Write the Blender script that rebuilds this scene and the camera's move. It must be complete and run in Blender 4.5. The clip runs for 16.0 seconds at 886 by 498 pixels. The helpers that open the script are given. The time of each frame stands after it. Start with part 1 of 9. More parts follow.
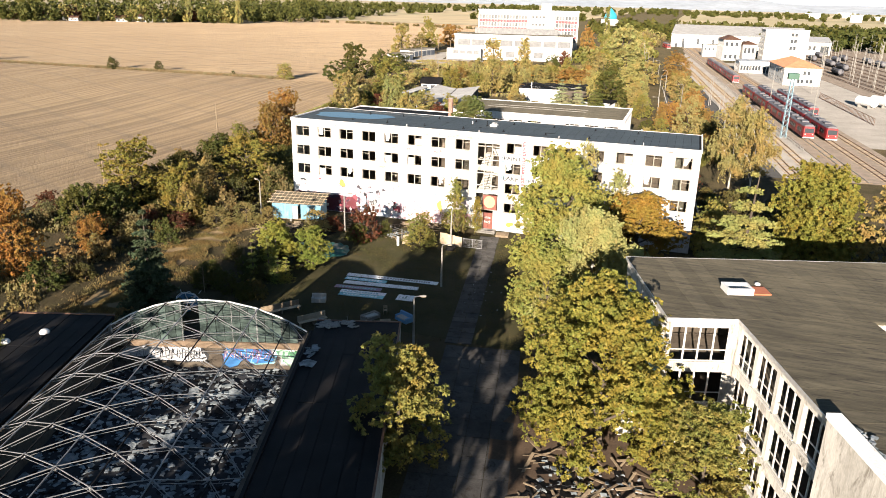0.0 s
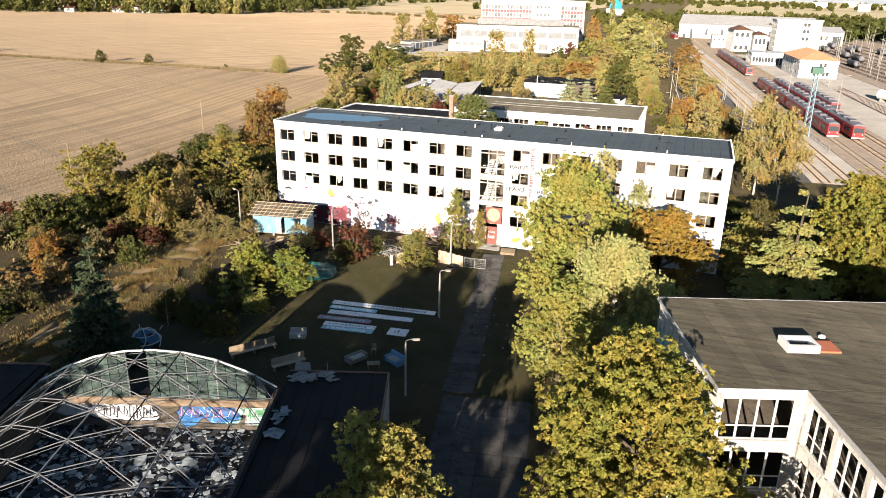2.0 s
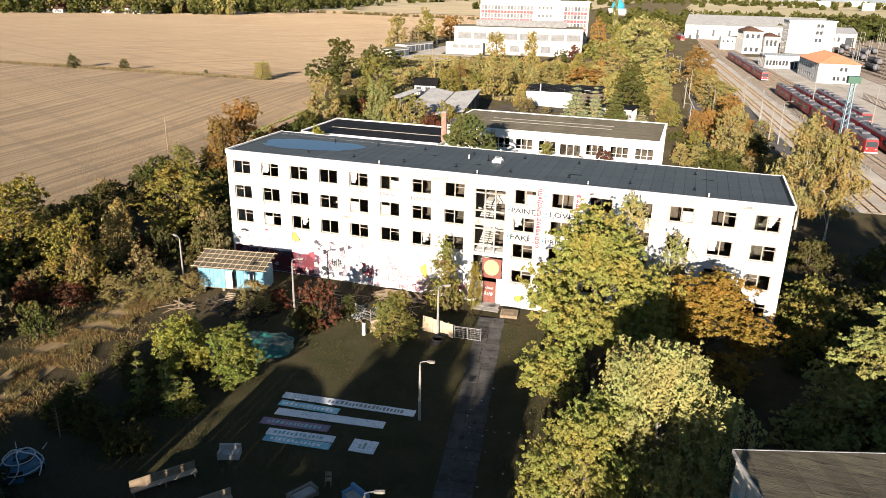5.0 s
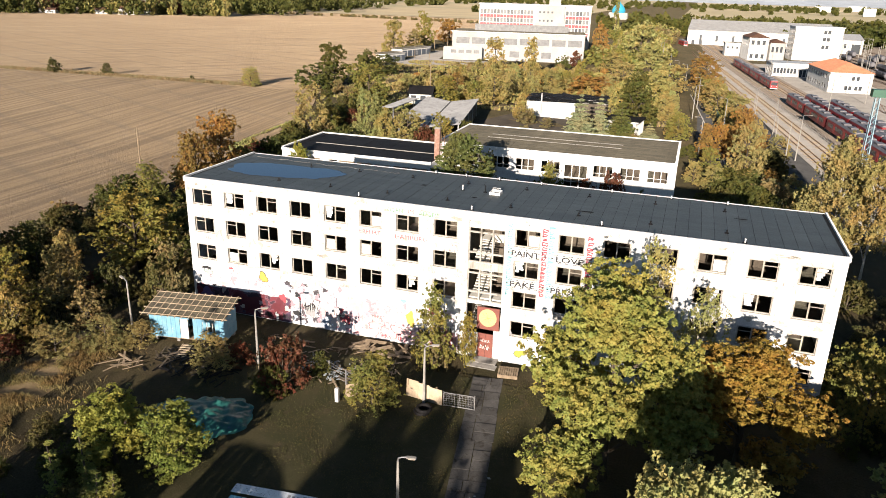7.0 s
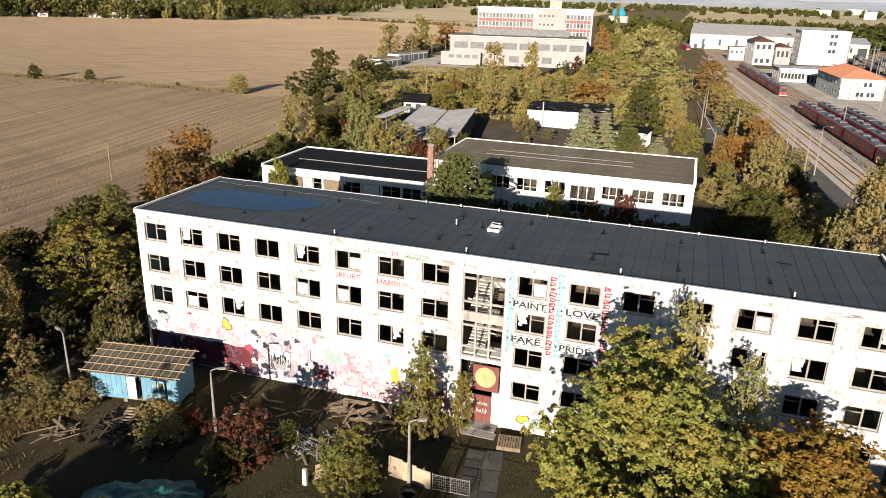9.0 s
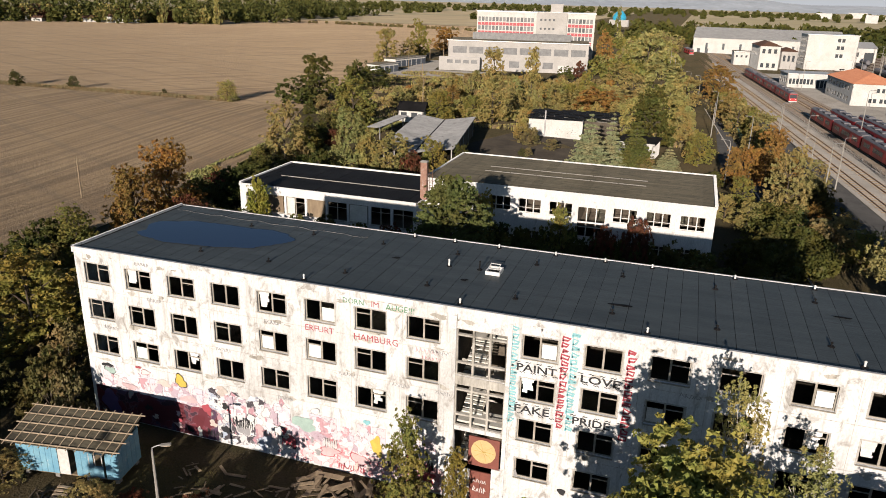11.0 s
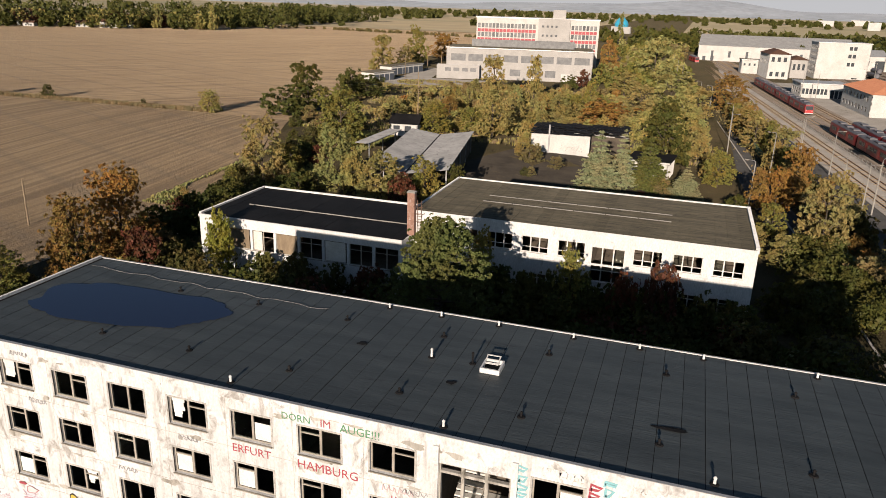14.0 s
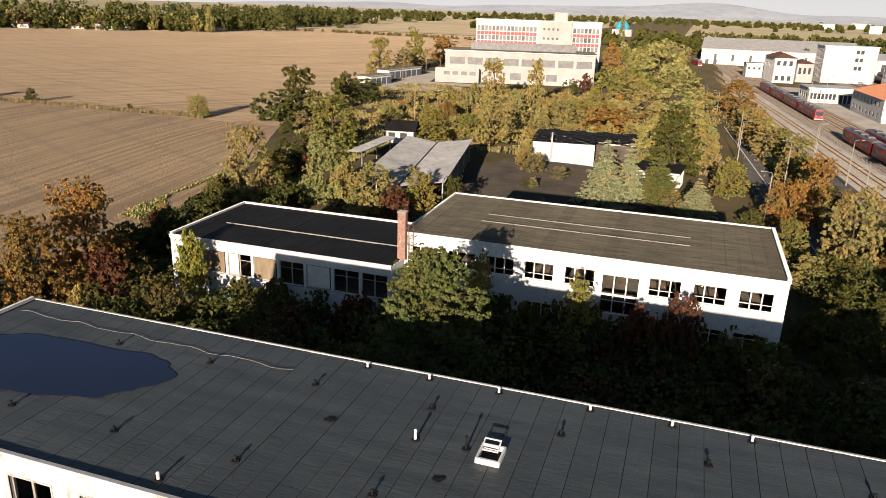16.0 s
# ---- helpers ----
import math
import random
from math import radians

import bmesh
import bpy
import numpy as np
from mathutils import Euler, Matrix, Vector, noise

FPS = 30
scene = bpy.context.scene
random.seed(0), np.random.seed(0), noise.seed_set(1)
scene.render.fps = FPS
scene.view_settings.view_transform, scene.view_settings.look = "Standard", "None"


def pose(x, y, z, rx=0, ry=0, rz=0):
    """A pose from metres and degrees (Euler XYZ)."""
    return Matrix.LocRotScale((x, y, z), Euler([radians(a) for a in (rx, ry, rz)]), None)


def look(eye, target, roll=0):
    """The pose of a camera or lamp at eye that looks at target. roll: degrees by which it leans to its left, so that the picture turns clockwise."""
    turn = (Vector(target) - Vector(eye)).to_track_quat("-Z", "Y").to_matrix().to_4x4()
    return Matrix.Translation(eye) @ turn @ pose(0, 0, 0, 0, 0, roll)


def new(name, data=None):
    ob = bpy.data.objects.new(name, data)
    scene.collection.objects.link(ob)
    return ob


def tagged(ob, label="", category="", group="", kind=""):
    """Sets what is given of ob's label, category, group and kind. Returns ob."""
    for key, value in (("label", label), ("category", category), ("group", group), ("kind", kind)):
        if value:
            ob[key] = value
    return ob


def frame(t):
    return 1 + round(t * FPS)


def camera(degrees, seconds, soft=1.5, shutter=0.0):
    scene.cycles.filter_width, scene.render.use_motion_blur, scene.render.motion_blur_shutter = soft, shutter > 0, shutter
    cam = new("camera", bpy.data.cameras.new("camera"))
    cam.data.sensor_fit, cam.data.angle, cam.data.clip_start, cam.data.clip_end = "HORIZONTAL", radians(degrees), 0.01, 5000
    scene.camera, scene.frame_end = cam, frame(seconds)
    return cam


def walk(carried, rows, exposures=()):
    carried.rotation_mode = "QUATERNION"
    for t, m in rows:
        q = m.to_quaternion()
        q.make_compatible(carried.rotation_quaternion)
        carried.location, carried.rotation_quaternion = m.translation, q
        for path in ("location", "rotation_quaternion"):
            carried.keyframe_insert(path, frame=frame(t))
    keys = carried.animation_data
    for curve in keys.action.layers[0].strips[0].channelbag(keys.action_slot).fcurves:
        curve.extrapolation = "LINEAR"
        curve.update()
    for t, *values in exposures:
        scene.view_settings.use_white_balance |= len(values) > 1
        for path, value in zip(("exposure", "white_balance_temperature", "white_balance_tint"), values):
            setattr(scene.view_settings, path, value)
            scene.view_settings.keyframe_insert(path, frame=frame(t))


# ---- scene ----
cam = camera(62.6, 16.0, 0.9)
PATH = [
    (0, (56.407, -97.129, 31.437), (55.818, -95.332, 30.784), 1.4),
    (0.5, (55.751, -94.917, 31.416), (55.161, -93.125, 30.754), 1.3),
    (1, (55.058, -92.51, 31.406), (54.467, -90.72, 30.737), 1.3),
    (1.5, (54.23, -89.687, 31.394), (53.638, -87.899, 30.721), 1.4),
    (2, (53.404, -86.664, 31.401), (52.811, -84.878, 30.724), 1.3),
    (2.5, (52.587, -83.716, 31.385), (51.994, -81.93, 30.706), 1.3),
    (3, (51.779, -80.663, 31.443), (51.186, -78.878, 30.763), 1.3),
    (3.5, (51.029, -77.7, 31.469), (50.435, -75.915, 30.789), 1.3),
    (4, (50.288, -74.642, 31.508), (49.694, -72.857, 30.829), 1.2),
    (6.5, (46.736, -60.605, 31.735), (46.144, -58.818, 31.061), 1.4),
    (7, (46.02, -57.927, 31.81), (45.43, -56.138, 31.138), 1.6),
    (7.5, (45.402, -55.449, 31.768), (44.812, -53.659, 31.099), 1.5),
    (8, (44.798, -52.949, 31.783), (44.208, -51.158, 31.116), 1.5),
    (8.5, (44.174, -50.549, 31.8), (43.583, -48.758, 31.134), 1.5),
    (9, (43.42, -48.055, 31.85), (42.831, -46.263, 31.185), 1.6),
    (11.5, (40.432, -36.549, 31.564), (39.841, -34.754, 30.912), 1.5),
    (12, (39.805, -34.219, 31.542), (39.213, -32.423, 30.893), 1.5),
    (12.5, (39.252, -32.003, 31.459), (38.66, -30.206, 30.812), 1.7),
    (13, (38.669, -29.773, 31.4), (38.078, -27.974, 30.755), 1.6),
    (13.5, (38.116, -27.663, 31.332), (37.525, -25.864, 30.688), 1.7),
    (14, (37.605, -25.607, 31.318), (37.013, -23.807, 30.677), 1.7),
    (14.5, (37.103, -23.71, 31.311), (36.512, -21.91, 30.671), 1.7),
    (15, (36.614, -21.738, 31.279), (36.022, -19.937, 30.64), 1.7),
    (15.5, (36.116, -19.92, 31.215), (35.525, -18.119, 30.578), 1.8),
    (16, (35.636, -18.093, 31.115), (35.044, -16.291, 30.48), 1.8),
]
walk(cam, [(t, look(eye, target, roll)) for t, eye, target, roll in PATH],
     [(0, 1.42, 6550, 10), (3, 1.48, 6550, 10), (4, 1.38, 6550, 10), (7, 1.08, 6500, 11), (9, 0.76, 6450, 11), (12.5, 0.26, 6400, 12), (14, 0.34, 6700, 13), (16, 0.8, 6950, 14)])

# ---- world and sun: low, almost straight behind the camera ----
SUN_UP = radians(12.6)
world = bpy.data.worlds.new("sky")
scene.world = world
world.use_nodes = True
wn = world.node_tree
sky = wn.nodes.new("ShaderNodeTexSky")
sky.sky_type = "NISHITA"
sky.sun_disc = False
sky.sun_elevation = SUN_UP
sky.sun_rotation = radians(177)
sky.air_density, sky.dust_density, sky.ozone_density = 1.0, 0.25, 2.6
wn.links.new(sky.outputs[0], wn.nodes["Background"].inputs[0])
wn.nodes["Background"].inputs[1].default_value = 0.058
sun = new("sun", bpy.data.lights.new("sun", "SUN"))
sun.data.energy, sun.data.angle, sun.data.color = 5.6, radians(0.53), (1.0, 0.885, 0.77)
sun.matrix_basis = look((0, 0, 60), (-0.05 * 50, 50, 60 - 50 * math.tan(SUN_UP)))
# pale hazy sky low over the horizon, far beyond the hills
glow = bpy.data.materials.new("hazy_horizon_sky")
glow.use_nodes = True
gn = glow.node_tree
em = gn.nodes.new("ShaderNodeEmission")
em.inputs[0].default_value, em.inputs[1].default_value = (0.84, 0.87, 0.91, 1), 0.5
gn.links.new(em.outputs[0], gn.nodes["Material Output"].inputs[0])
bm = bmesh.new()
ring = []
for k in range(41):
    a = radians(-75 + k * 3.75)
    ring.append([bm.verts.new((4930 * math.sin(a), 4930 * math.cos(a), z)) for z in (-40, 330)])
for a, b in zip(ring, ring[1:]):
    bm.faces.new((a[0], b[0], b[1], a[1]))
me = bpy.data.meshes.new("backdrop")
bm.to_mesh(me)
bm.free()
me.materials.append(glow)
tagged(new("backdrop", me), "pale hazy sky above the horizon", "sky", "", "structure")

# ---- materials ----
def graph(name):
    m = bpy.data.materials.new(name)
    m.use_nodes = True
    nt = m.node_tree
    return m, nt, nt.nodes["Principled BSDF"]


def link(nt, a, b):
    nt.links.new(a, b)


def noise_node(nt, scale, detail=4, rough=0.55, vec=None, warp=0.0):
    n = nt.nodes.new("ShaderNodeTexNoise")
    n.inputs["Scale"].default_value, n.inputs["Detail"].default_value = scale, detail
    n.inputs["Roughness"].default_value, n.inputs["Distortion"].default_value = rough, warp
    if vec is not None:
        link(nt, vec, n.inputs["Vector"])
    return n


def ramp_node(nt, fac, stops):
    r = nt.nodes.new("ShaderNodeValToRGB")
    e = r.color_ramp.elements
    while len(e) < len(stops):
        e.new(0.5)
    for k, (p, c) in enumerate(stops):
        e[k].position = p
        e[k].color = (*c, 1) if isinstance(c, tuple) else (c, c, c, 1)
    link(nt, fac, r.inputs[0])
    return r.outputs[0]


def mix_node(nt, fac, a, b, mode="MIX"):
    n = nt.nodes.new("ShaderNodeMix")
    n.data_type, n.blend_type = "RGBA", mode
    for sock, val in ((n.inputs[0], fac), (n.inputs[6], a), (n.inputs[7], b)):
        if isinstance(val, (int, float)):
            sock.default_value = val if sock == n.inputs[0] else (val, val, val, 1)
        elif isinstance(val, tuple):
            sock.default_value = (*val, 1)
        else:
            link(nt, val, sock)
    return n.outputs[2]


def position(nt, stretch=None, turn=0.0):
    g = nt.nodes.new("ShaderNodeNewGeometry")
    if stretch is None and not turn:
        return g.outputs["Position"]
    m = nt.nodes.new("ShaderNodeMapping")
    m.inputs["Scale"].default_value = stretch or (1, 1, 1)
    m.inputs["Rotation"].default_value = (0, 0, turn)
    link(nt, g.outputs["Position"], m.inputs[0])
    return m.outputs[0]


def surface(name, a, b, scale=0.6, fine=14.0, rough=0.85, bump=0.15, metal=0.0, stain=None, amount=0.5, stretch=None, vary=0.12, turn=0.0, streak=None):
    """A painted, mineral or metal surface: two tones at large scale, grain at small scale, stains with a shape of their own."""
    m, nt, p = graph(name)
    pos = position(nt, stretch, turn)
    big = noise_node(nt, scale, 5, 0.6, pos, 0.3)
    small = noise_node(nt, fine, 4, 0.65, pos)
    col = mix_node(nt, ramp_node(nt, big.outputs[0], [(0.35, 0.0), (0.65, 1.0)]), a, b)
    if stain:
        blot = noise_node(nt, scale * 2.3, 7, 0.7, pos, 0.8)
        col = mix_node(nt, ramp_node(nt, blot.outputs[0], [(1 - amount, 0.0), (1.12 - amount, 1.0)]), col, stain)
    if streak:
        runs = noise_node(nt, 1.0, 5, 0.6, position(nt, (2.6, 2.6, 0.22)), 0.2)
        col = mix_node(nt, ramp_node(nt, runs.outputs[0], [(0.52, 0.0), (0.74, 0.75)]), col, streak)
        cloud = noise_node(nt, 0.11, 4, 0.55, pos)
        col = mix_node(nt, ramp_node(nt, cloud.outputs[0], [(0.5, 0.0), (0.75, 0.4)]), col, streak)
    grain = ramp_node(nt, small.outputs[0], [(0.3, 1 - 0.28), (0.7, 1.0)])
    col = mix_node(nt, 1.0, col, grain, "MULTIPLY")
    info = nt.nodes.new("ShaderNodeObjectInfo")
    tone = ramp_node(nt, info.outputs["Random"], [(0.0, 1 - vary), (1.0, 1.0)])
    col = mix_node(nt, 1.0, col, tone, "MULTIPLY")
    link(nt, col, p.inputs["Base Color"])
    p.inputs["Roughness"].default_value, p.inputs["Metallic"].default_value = rough, metal
    p.inputs["Diffuse Roughness"].default_value = 0.8 if rough > 0.8 else 0.2
    p.inputs["Specular IOR Level"].default_value = 0.12 if rough >= 0.75 and not metal else 0.5
    if bump:
        bn = nt.nodes.new("ShaderNodeBump")
        bn.inputs["Strength"].default_value, bn.inputs["Distance"].default_value = bump, 0.03
        link(nt, small.outputs[0], bn.inputs["Height"])
        link(nt, bn.outputs[0], p.inputs["Normal"])
    return m


def leafy(name, tones, through_light=0.26, rough=0.6):
    """Foliage: every leaf clump takes a tone of its own, every plant leans a little lighter or darker."""
    m, nt, p = graph(name)
    g = nt.nodes.new("ShaderNodeNewGeometry")
    info = nt.nodes.new("ShaderNodeObjectInfo")
    n = len(tones)
    twig = noise_node(nt, 1.3, 2, 0.5, g.outputs["Position"])
    pickc = mix_node(nt, 0.5, g.outputs["Random Per Island"], ramp_node(nt, twig.outputs[0], [(0.3, 0.0), (0.7, 1.0)]))
    col = ramp_node(nt, pickc, [(k / max(1, n - 1), c) for k, c in enumerate(tones)])
    col = mix_node(nt, 1.0, col, ramp_node(nt, info.outputs["Random"], [(0.0, (0.76, 0.82, 0.78)), (0.5, (0.97, 0.97, 0.92)), (1.0, (1.0, 0.92, 0.76))]), "MULTIPLY")
    patch = noise_node(nt, 0.55, 3, 0.5, g.outputs["Position"])
    col = mix_node(nt, 1.0, col, ramp_node(nt, patch.outputs[0], [(0.3, 0.78), (0.7, 1.0)]), "MULTIPLY")
    turned = noise_node(nt, 0.4, 4, 0.6, g.outputs["Position"])
    col = mix_node(nt, 1.0, col, ramp_node(nt, turned.outputs[0], [(0.4, (0.88, 1.0, 0.92)), (0.62, (1.08, 0.96, 0.86))]), "MULTIPLY")
    link(nt, col, p.inputs["Base Color"])
    p.inputs["Roughness"].default_value = rough
    p.inputs["Specular IOR Level"].default_value = 0.15
    t = nt.nodes.new("ShaderNodeBsdfTranslucent")
    link(nt, col, t.inputs[0])
    mx = nt.nodes.new("ShaderNodeMixShader")
    mx.inputs[0].default_value = through_light
    link(nt, p.outputs[0], mx.inputs[1])
    link(nt, t.outputs[0], mx.inputs[2])
    link(nt, mx.outputs[0], nt.nodes["Material Output"].inputs[0])
    return m


def plain(name, c, rough=0.6, metal=0.0):
    return surface(name, c, tuple(v * 0.82 for v in c), 1.5, 30, rough, 0.05, metal)


def glassy(name, tint=(0.75, 0.85, 0.85), rough=0.05):
    m, nt, p = graph(name)
    p.inputs["Base Color"].default_value = (*tint, 1)
    p.inputs["Roughness"].default_value = rough
    p.inputs["Transmission Weight"].default_value = 1.0
    p.inputs["IOR"].default_value = 1.15
    return m


def field_material():
    m, nt, p = graph("stubble_field")
    pos = position(nt)
    big = noise_node(nt, 0.012, 5, 0.6, pos, 0.5)
    mid = noise_node(nt, 0.12, 5, 0.6, position(nt, (1, 0.25, 1), radians(62)), 0.4)
    fine = noise_node(nt, 2.2, 5, 0.7, pos)
    # tillage lines: along the edge in the near part, slanting beyond the grass strip
    def dot(v):
        n = nt.nodes.new("ShaderNodeVectorMath")
        n.operation = "DOT_PRODUCT"
        link(nt, pos, n.inputs[0])
        n.inputs[1].default_value = v
        return n.outputs["Value"]

    def lines(across, along):
        c = nt.nodes.new("ShaderNodeCombineXYZ")
        link(nt, dot(across), c.inputs[0])
        link(nt, dot(along), c.inputs[1])
        return noise_node(nt, 0.85, 3, 0.6, c.outputs[0], 0.0).outputs[0]
    beyond = nt.nodes.new("ShaderNodeMath")
    beyond.operation = "GREATER_THAN"
    link(nt, dot((0, 1, 0)), beyond.inputs[0])
    beyond.inputs[1].default_value = 135
    rows = mix_node(nt, beyond.outputs[0], lines((1, 0.04, 0), (0, 0.012, 0)), lines((0.78, -0.62, 0), (0.008, 0.01, 0)))
    lanes = nt.nodes.new("ShaderNodeTexWave")
    lanes.bands_direction = "Y"
    lanes.inputs["Scale"].default_value, lanes.inputs["Distortion"].default_value = 0.021, 0.6
    lanes.inputs["Detail"].default_value, lanes.inputs["Detail Scale"].default_value = 2, 0.1
    link(nt, position(nt, (1, 1, 1), radians(24)), lanes.inputs["Vector"])
    col = mix_node(nt, ramp_node(nt, big.outputs[0], [(0.3, 0.0), (0.7, 1.0)]), (0.36, 0.25, 0.14), (0.44, 0.318, 0.185))
    col = mix_node(nt, ramp_node(nt, rows, [(0.42, 0.0), (0.58, 0.68)]), col, (0.20, 0.135, 0.08))
    col = mix_node(nt, 1.0, col, mix_node(nt, beyond.outputs[0], (0.82, 0.82, 0.80), (1.05, 1.05, 1.04)), "MULTIPLY")
    col = mix_node(nt, ramp_node(nt, mid.outputs[0], [(0.5, 0.0), (0.8, 0.4)]), col, (0.5, 0.37, 0.22))
    col = mix_node(nt, ramp_node(nt, lanes.outputs[0], [(0.93, 0.0), (1.0, 0.3)]), col, (0.17, 0.13, 0.09))
    col = mix_node(nt, 1.0, col, ramp_node(nt, fine.outputs[0], [(0.3, 0.72), (0.7, 1.0)]), "MULTIPLY")
    link(nt, col, p.inputs["Base Color"])
    p.inputs["Roughness"].default_value = 0.95
    p.inputs["Diffuse Roughness"].default_value = 1.0
    bn = nt.nodes.new("ShaderNodeBump")
    bn.inputs["Strength"].default_value, bn.inputs["Distance"].default_value = 1.0, 0.5
    link(nt, fine.outputs[0], bn.inputs["Height"])
    link(nt, bn.outputs[0], p.inputs["Normal"])
    return m


def ground_material():
    """Rough grass, bare earth and dry straw in patches."""
    m, nt, p = graph("rough_ground")
    pos = position(nt)
    a = noise_node(nt, 0.07, 6, 0.62, pos, 0.6)
    b = noise_node(nt, 0.5, 6, 0.65, pos, 0.5)
    f = noise_node(nt, 6.0, 4, 0.7, pos)
    col = mix_node(nt, ramp_node(nt, a.outputs[0], [(0.38, 0.0), (0.62, 1.0)]), (0.052, 0.046, 0.022), (0.09, 0.07, 0.036))
    col = mix_node(nt, ramp_node(nt, b.outputs[0], [(0.45, 0.0), (0.7, 0.8)]), col, (0.09, 0.067, 0.04))
    col = mix_node(nt, ramp_node(nt, b.outputs[0], [(0.25, 0.7), (0.4, 0.0)]), col, (0.15, 0.122, 0.064))
    col = mix_node(nt, 1.0, col, ramp_node(nt, f.outputs[0], [(0.3, 0.55), (0.7, 1.0)]), "MULTIPLY")
    link(nt, col, p.inputs["Base Color"])
    p.inputs["Roughness"].default_value = 0.95
    p.inputs["Diffuse Roughness"].default_value = 1.0
    p.inputs["Specular IOR Level"].default_value = 0.1
    bn = nt.nodes.new("ShaderNodeBump")
    bn.inputs["Strength"].default_value, bn.inputs["Distance"].default_value = 0.9, 0.2
    link(nt, f.outputs[0], bn.inputs["Height"])
    link(nt, bn.outputs[0], p.inputs["Normal"])
    return m


def mural_material(name, tones, ink, scale, bare, cover):
    """Layered spray paint: overlapping fields of colour with thin outlines, worn through to the wall."""
    m, nt, p = graph(name)
    pos = position(nt, (1.0, 1, 1.0))
    wob = noise_node(nt, 1.1, 3, 0.5, pos)
    add = nt.nodes.new("ShaderNodeVectorMath")
    add.operation = "ADD"
    sc = nt.nodes.new("ShaderNodeVectorMath")
    sc.operation = "SCALE"
    sc.inputs[3].default_value = 2.2
    link(nt, wob.outputs["Color"], sc.inputs[0])
    link(nt, sc.outputs[0], add.inputs[0])
    link(nt, pos, add.inputs[1])
    cells, rim = nt.nodes.new("ShaderNodeTexVoronoi"), nt.nodes.new("ShaderNodeTexVoronoi")
    rim.feature = "DISTANCE_TO_EDGE"
    for v in (cells, rim):
        v.inputs["Scale"].default_value = scale
        link(nt, add.outputs[0], v.inputs["Vector"])
    sep = nt.nodes.new("ShaderNodeSeparateColor")
    link(nt, cells.outputs["Color"], sep.inputs[0])
    n = len(tones)
    col = ramp_node(nt, sep.outputs[0], [(k / n, c) for k, c in enumerate(tones)])
    nt.nodes[-1].color_ramp.interpolation = "CONSTANT"
    col = mix_node(nt, ramp_node(nt, rim.outputs[0], [(0.012, 0.85), (0.04, 0.0)]), col, ink)
    spots = noise_node(nt, 2.6, 6, 0.75, pos, 1.5)
    col = mix_node(nt, ramp_node(nt, spots.outputs[0], [(0.63, 0.0), (0.69, 0.7)]), col, ink)
    blot = noise_node(nt, 1.3, 7, 0.75, pos, 0.9)
    col = mix_node(nt, ramp_node(nt, blot.outputs[0], [(cover, 0.0), (cover + 0.08, 1.0)]), col, bare)
    link(nt, col, p.inputs["Base Color"])
    p.inputs["Roughness"].default_value = 0.75
    return m


RENDER_W = surface("weathered_white_render", (0.71, 0.705, 0.69), (0.62, 0.615, 0.6), 0.5, 9, 0.9, 0.12, stain=(0.36, 0.34, 0.31), amount=0.47, stretch=(1, 1, 0.6), vary=0.0, streak=(0.33, 0.31, 0.28))
RENDER_B = surface("old_cream_render", (0.70, 0.69, 0.67), (0.62, 0.61, 0.585), 0.4, 9, 0.9, 0.12, stain=(0.36, 0.34, 0.3), amount=0.40, stretch=(1, 1, 0.4), vary=0.0)
RENDER_S = surface("stained_concrete_render", (0.55, 0.52, 0.46), (0.40, 0.375, 0.33), 0.5, 8, 0.92, 0.2, stain=(0.2, 0.18, 0.15), amount=0.47, stretch=(1, 1, 0.35), vary=0.0, streak=(0.26, 0.24, 0.2))
FRAME = surface("grey_weathered_window_frame", (0.42, 0.38, 0.32), (0.3, 0.27, 0.22), 2.0, 25, 0.8, 0.1)
SURROUND = surface("grey_window_surround", (0.56, 0.54, 0.5), (0.42, 0.4, 0.36), 1.6, 14, 0.9, 0.1, stain=(0.25, 0.23, 0.2), amount=0.45)
FRAME_W = surface("white_window_frame", (0.74, 0.72, 0.67), (0.6, 0.57, 0.52), 2.0, 25, 0.7, 0.1)
# interior walls and floors: room shade is put into the dark base tone
INSIDE = surface("dusty_shaded_interior_wall", (0.15, 0.1237, 0.0938), (0.0975, 0.0788, 0.06), 0.5, 6, 0.95, 0.1, stain=(0.0525, 0.045, 0.0375), amount=0.45)
INSIDE_W = surface("white_stair_paint", (0.72, 0.7, 0.64), (0.6, 0.57, 0.5), 0.8, 8, 0.8, 0.1)
GLASS = glassy("dusty_window_glass")
BITUMEN = surface("grey_bitumen_sheet", (0.067, 0.078, 0.079), (0.044, 0.052, 0.053), 0.3, 2.4, 0.62, 0.7, stain=(0.03, 0.031, 0.032), amount=0.42, vary=0.16, stretch=(0.5, 3.6, 1))
BITUMEN_D = surface("black_bitumen_roofing", (0.0182, 0.0168, 0.0168), (0.0098, 0.0091, 0.0091), 0.45, 9, 0.75, 0.6, stain=(0.0385, 0.0336, 0.0294), amount=0.36, vary=0.14)
BITUMEN_G = surface("worn_brown_roofing", (0.128, 0.112, 0.078), (0.072, 0.064, 0.047), 0.5, 3.2, 0.88, 1.0, stain=(0.04, 0.036, 0.03), amount=0.46, vary=0.22, stretch=(0.45, 3.4, 1))
ZINC = surface("zinc_edge_strip", (0.62, 0.6, 0.57), (0.48, 0.46, 0.43), 2, 20, 0.45, 0.05, metal=0.35)
CONCRETE = surface("concrete", (0.33, 0.31, 0.28), (0.24, 0.225, 0.2), 0.8, 14, 0.9, 0.25, stain=(0.13, 0.12, 0.1), amount=0.42)
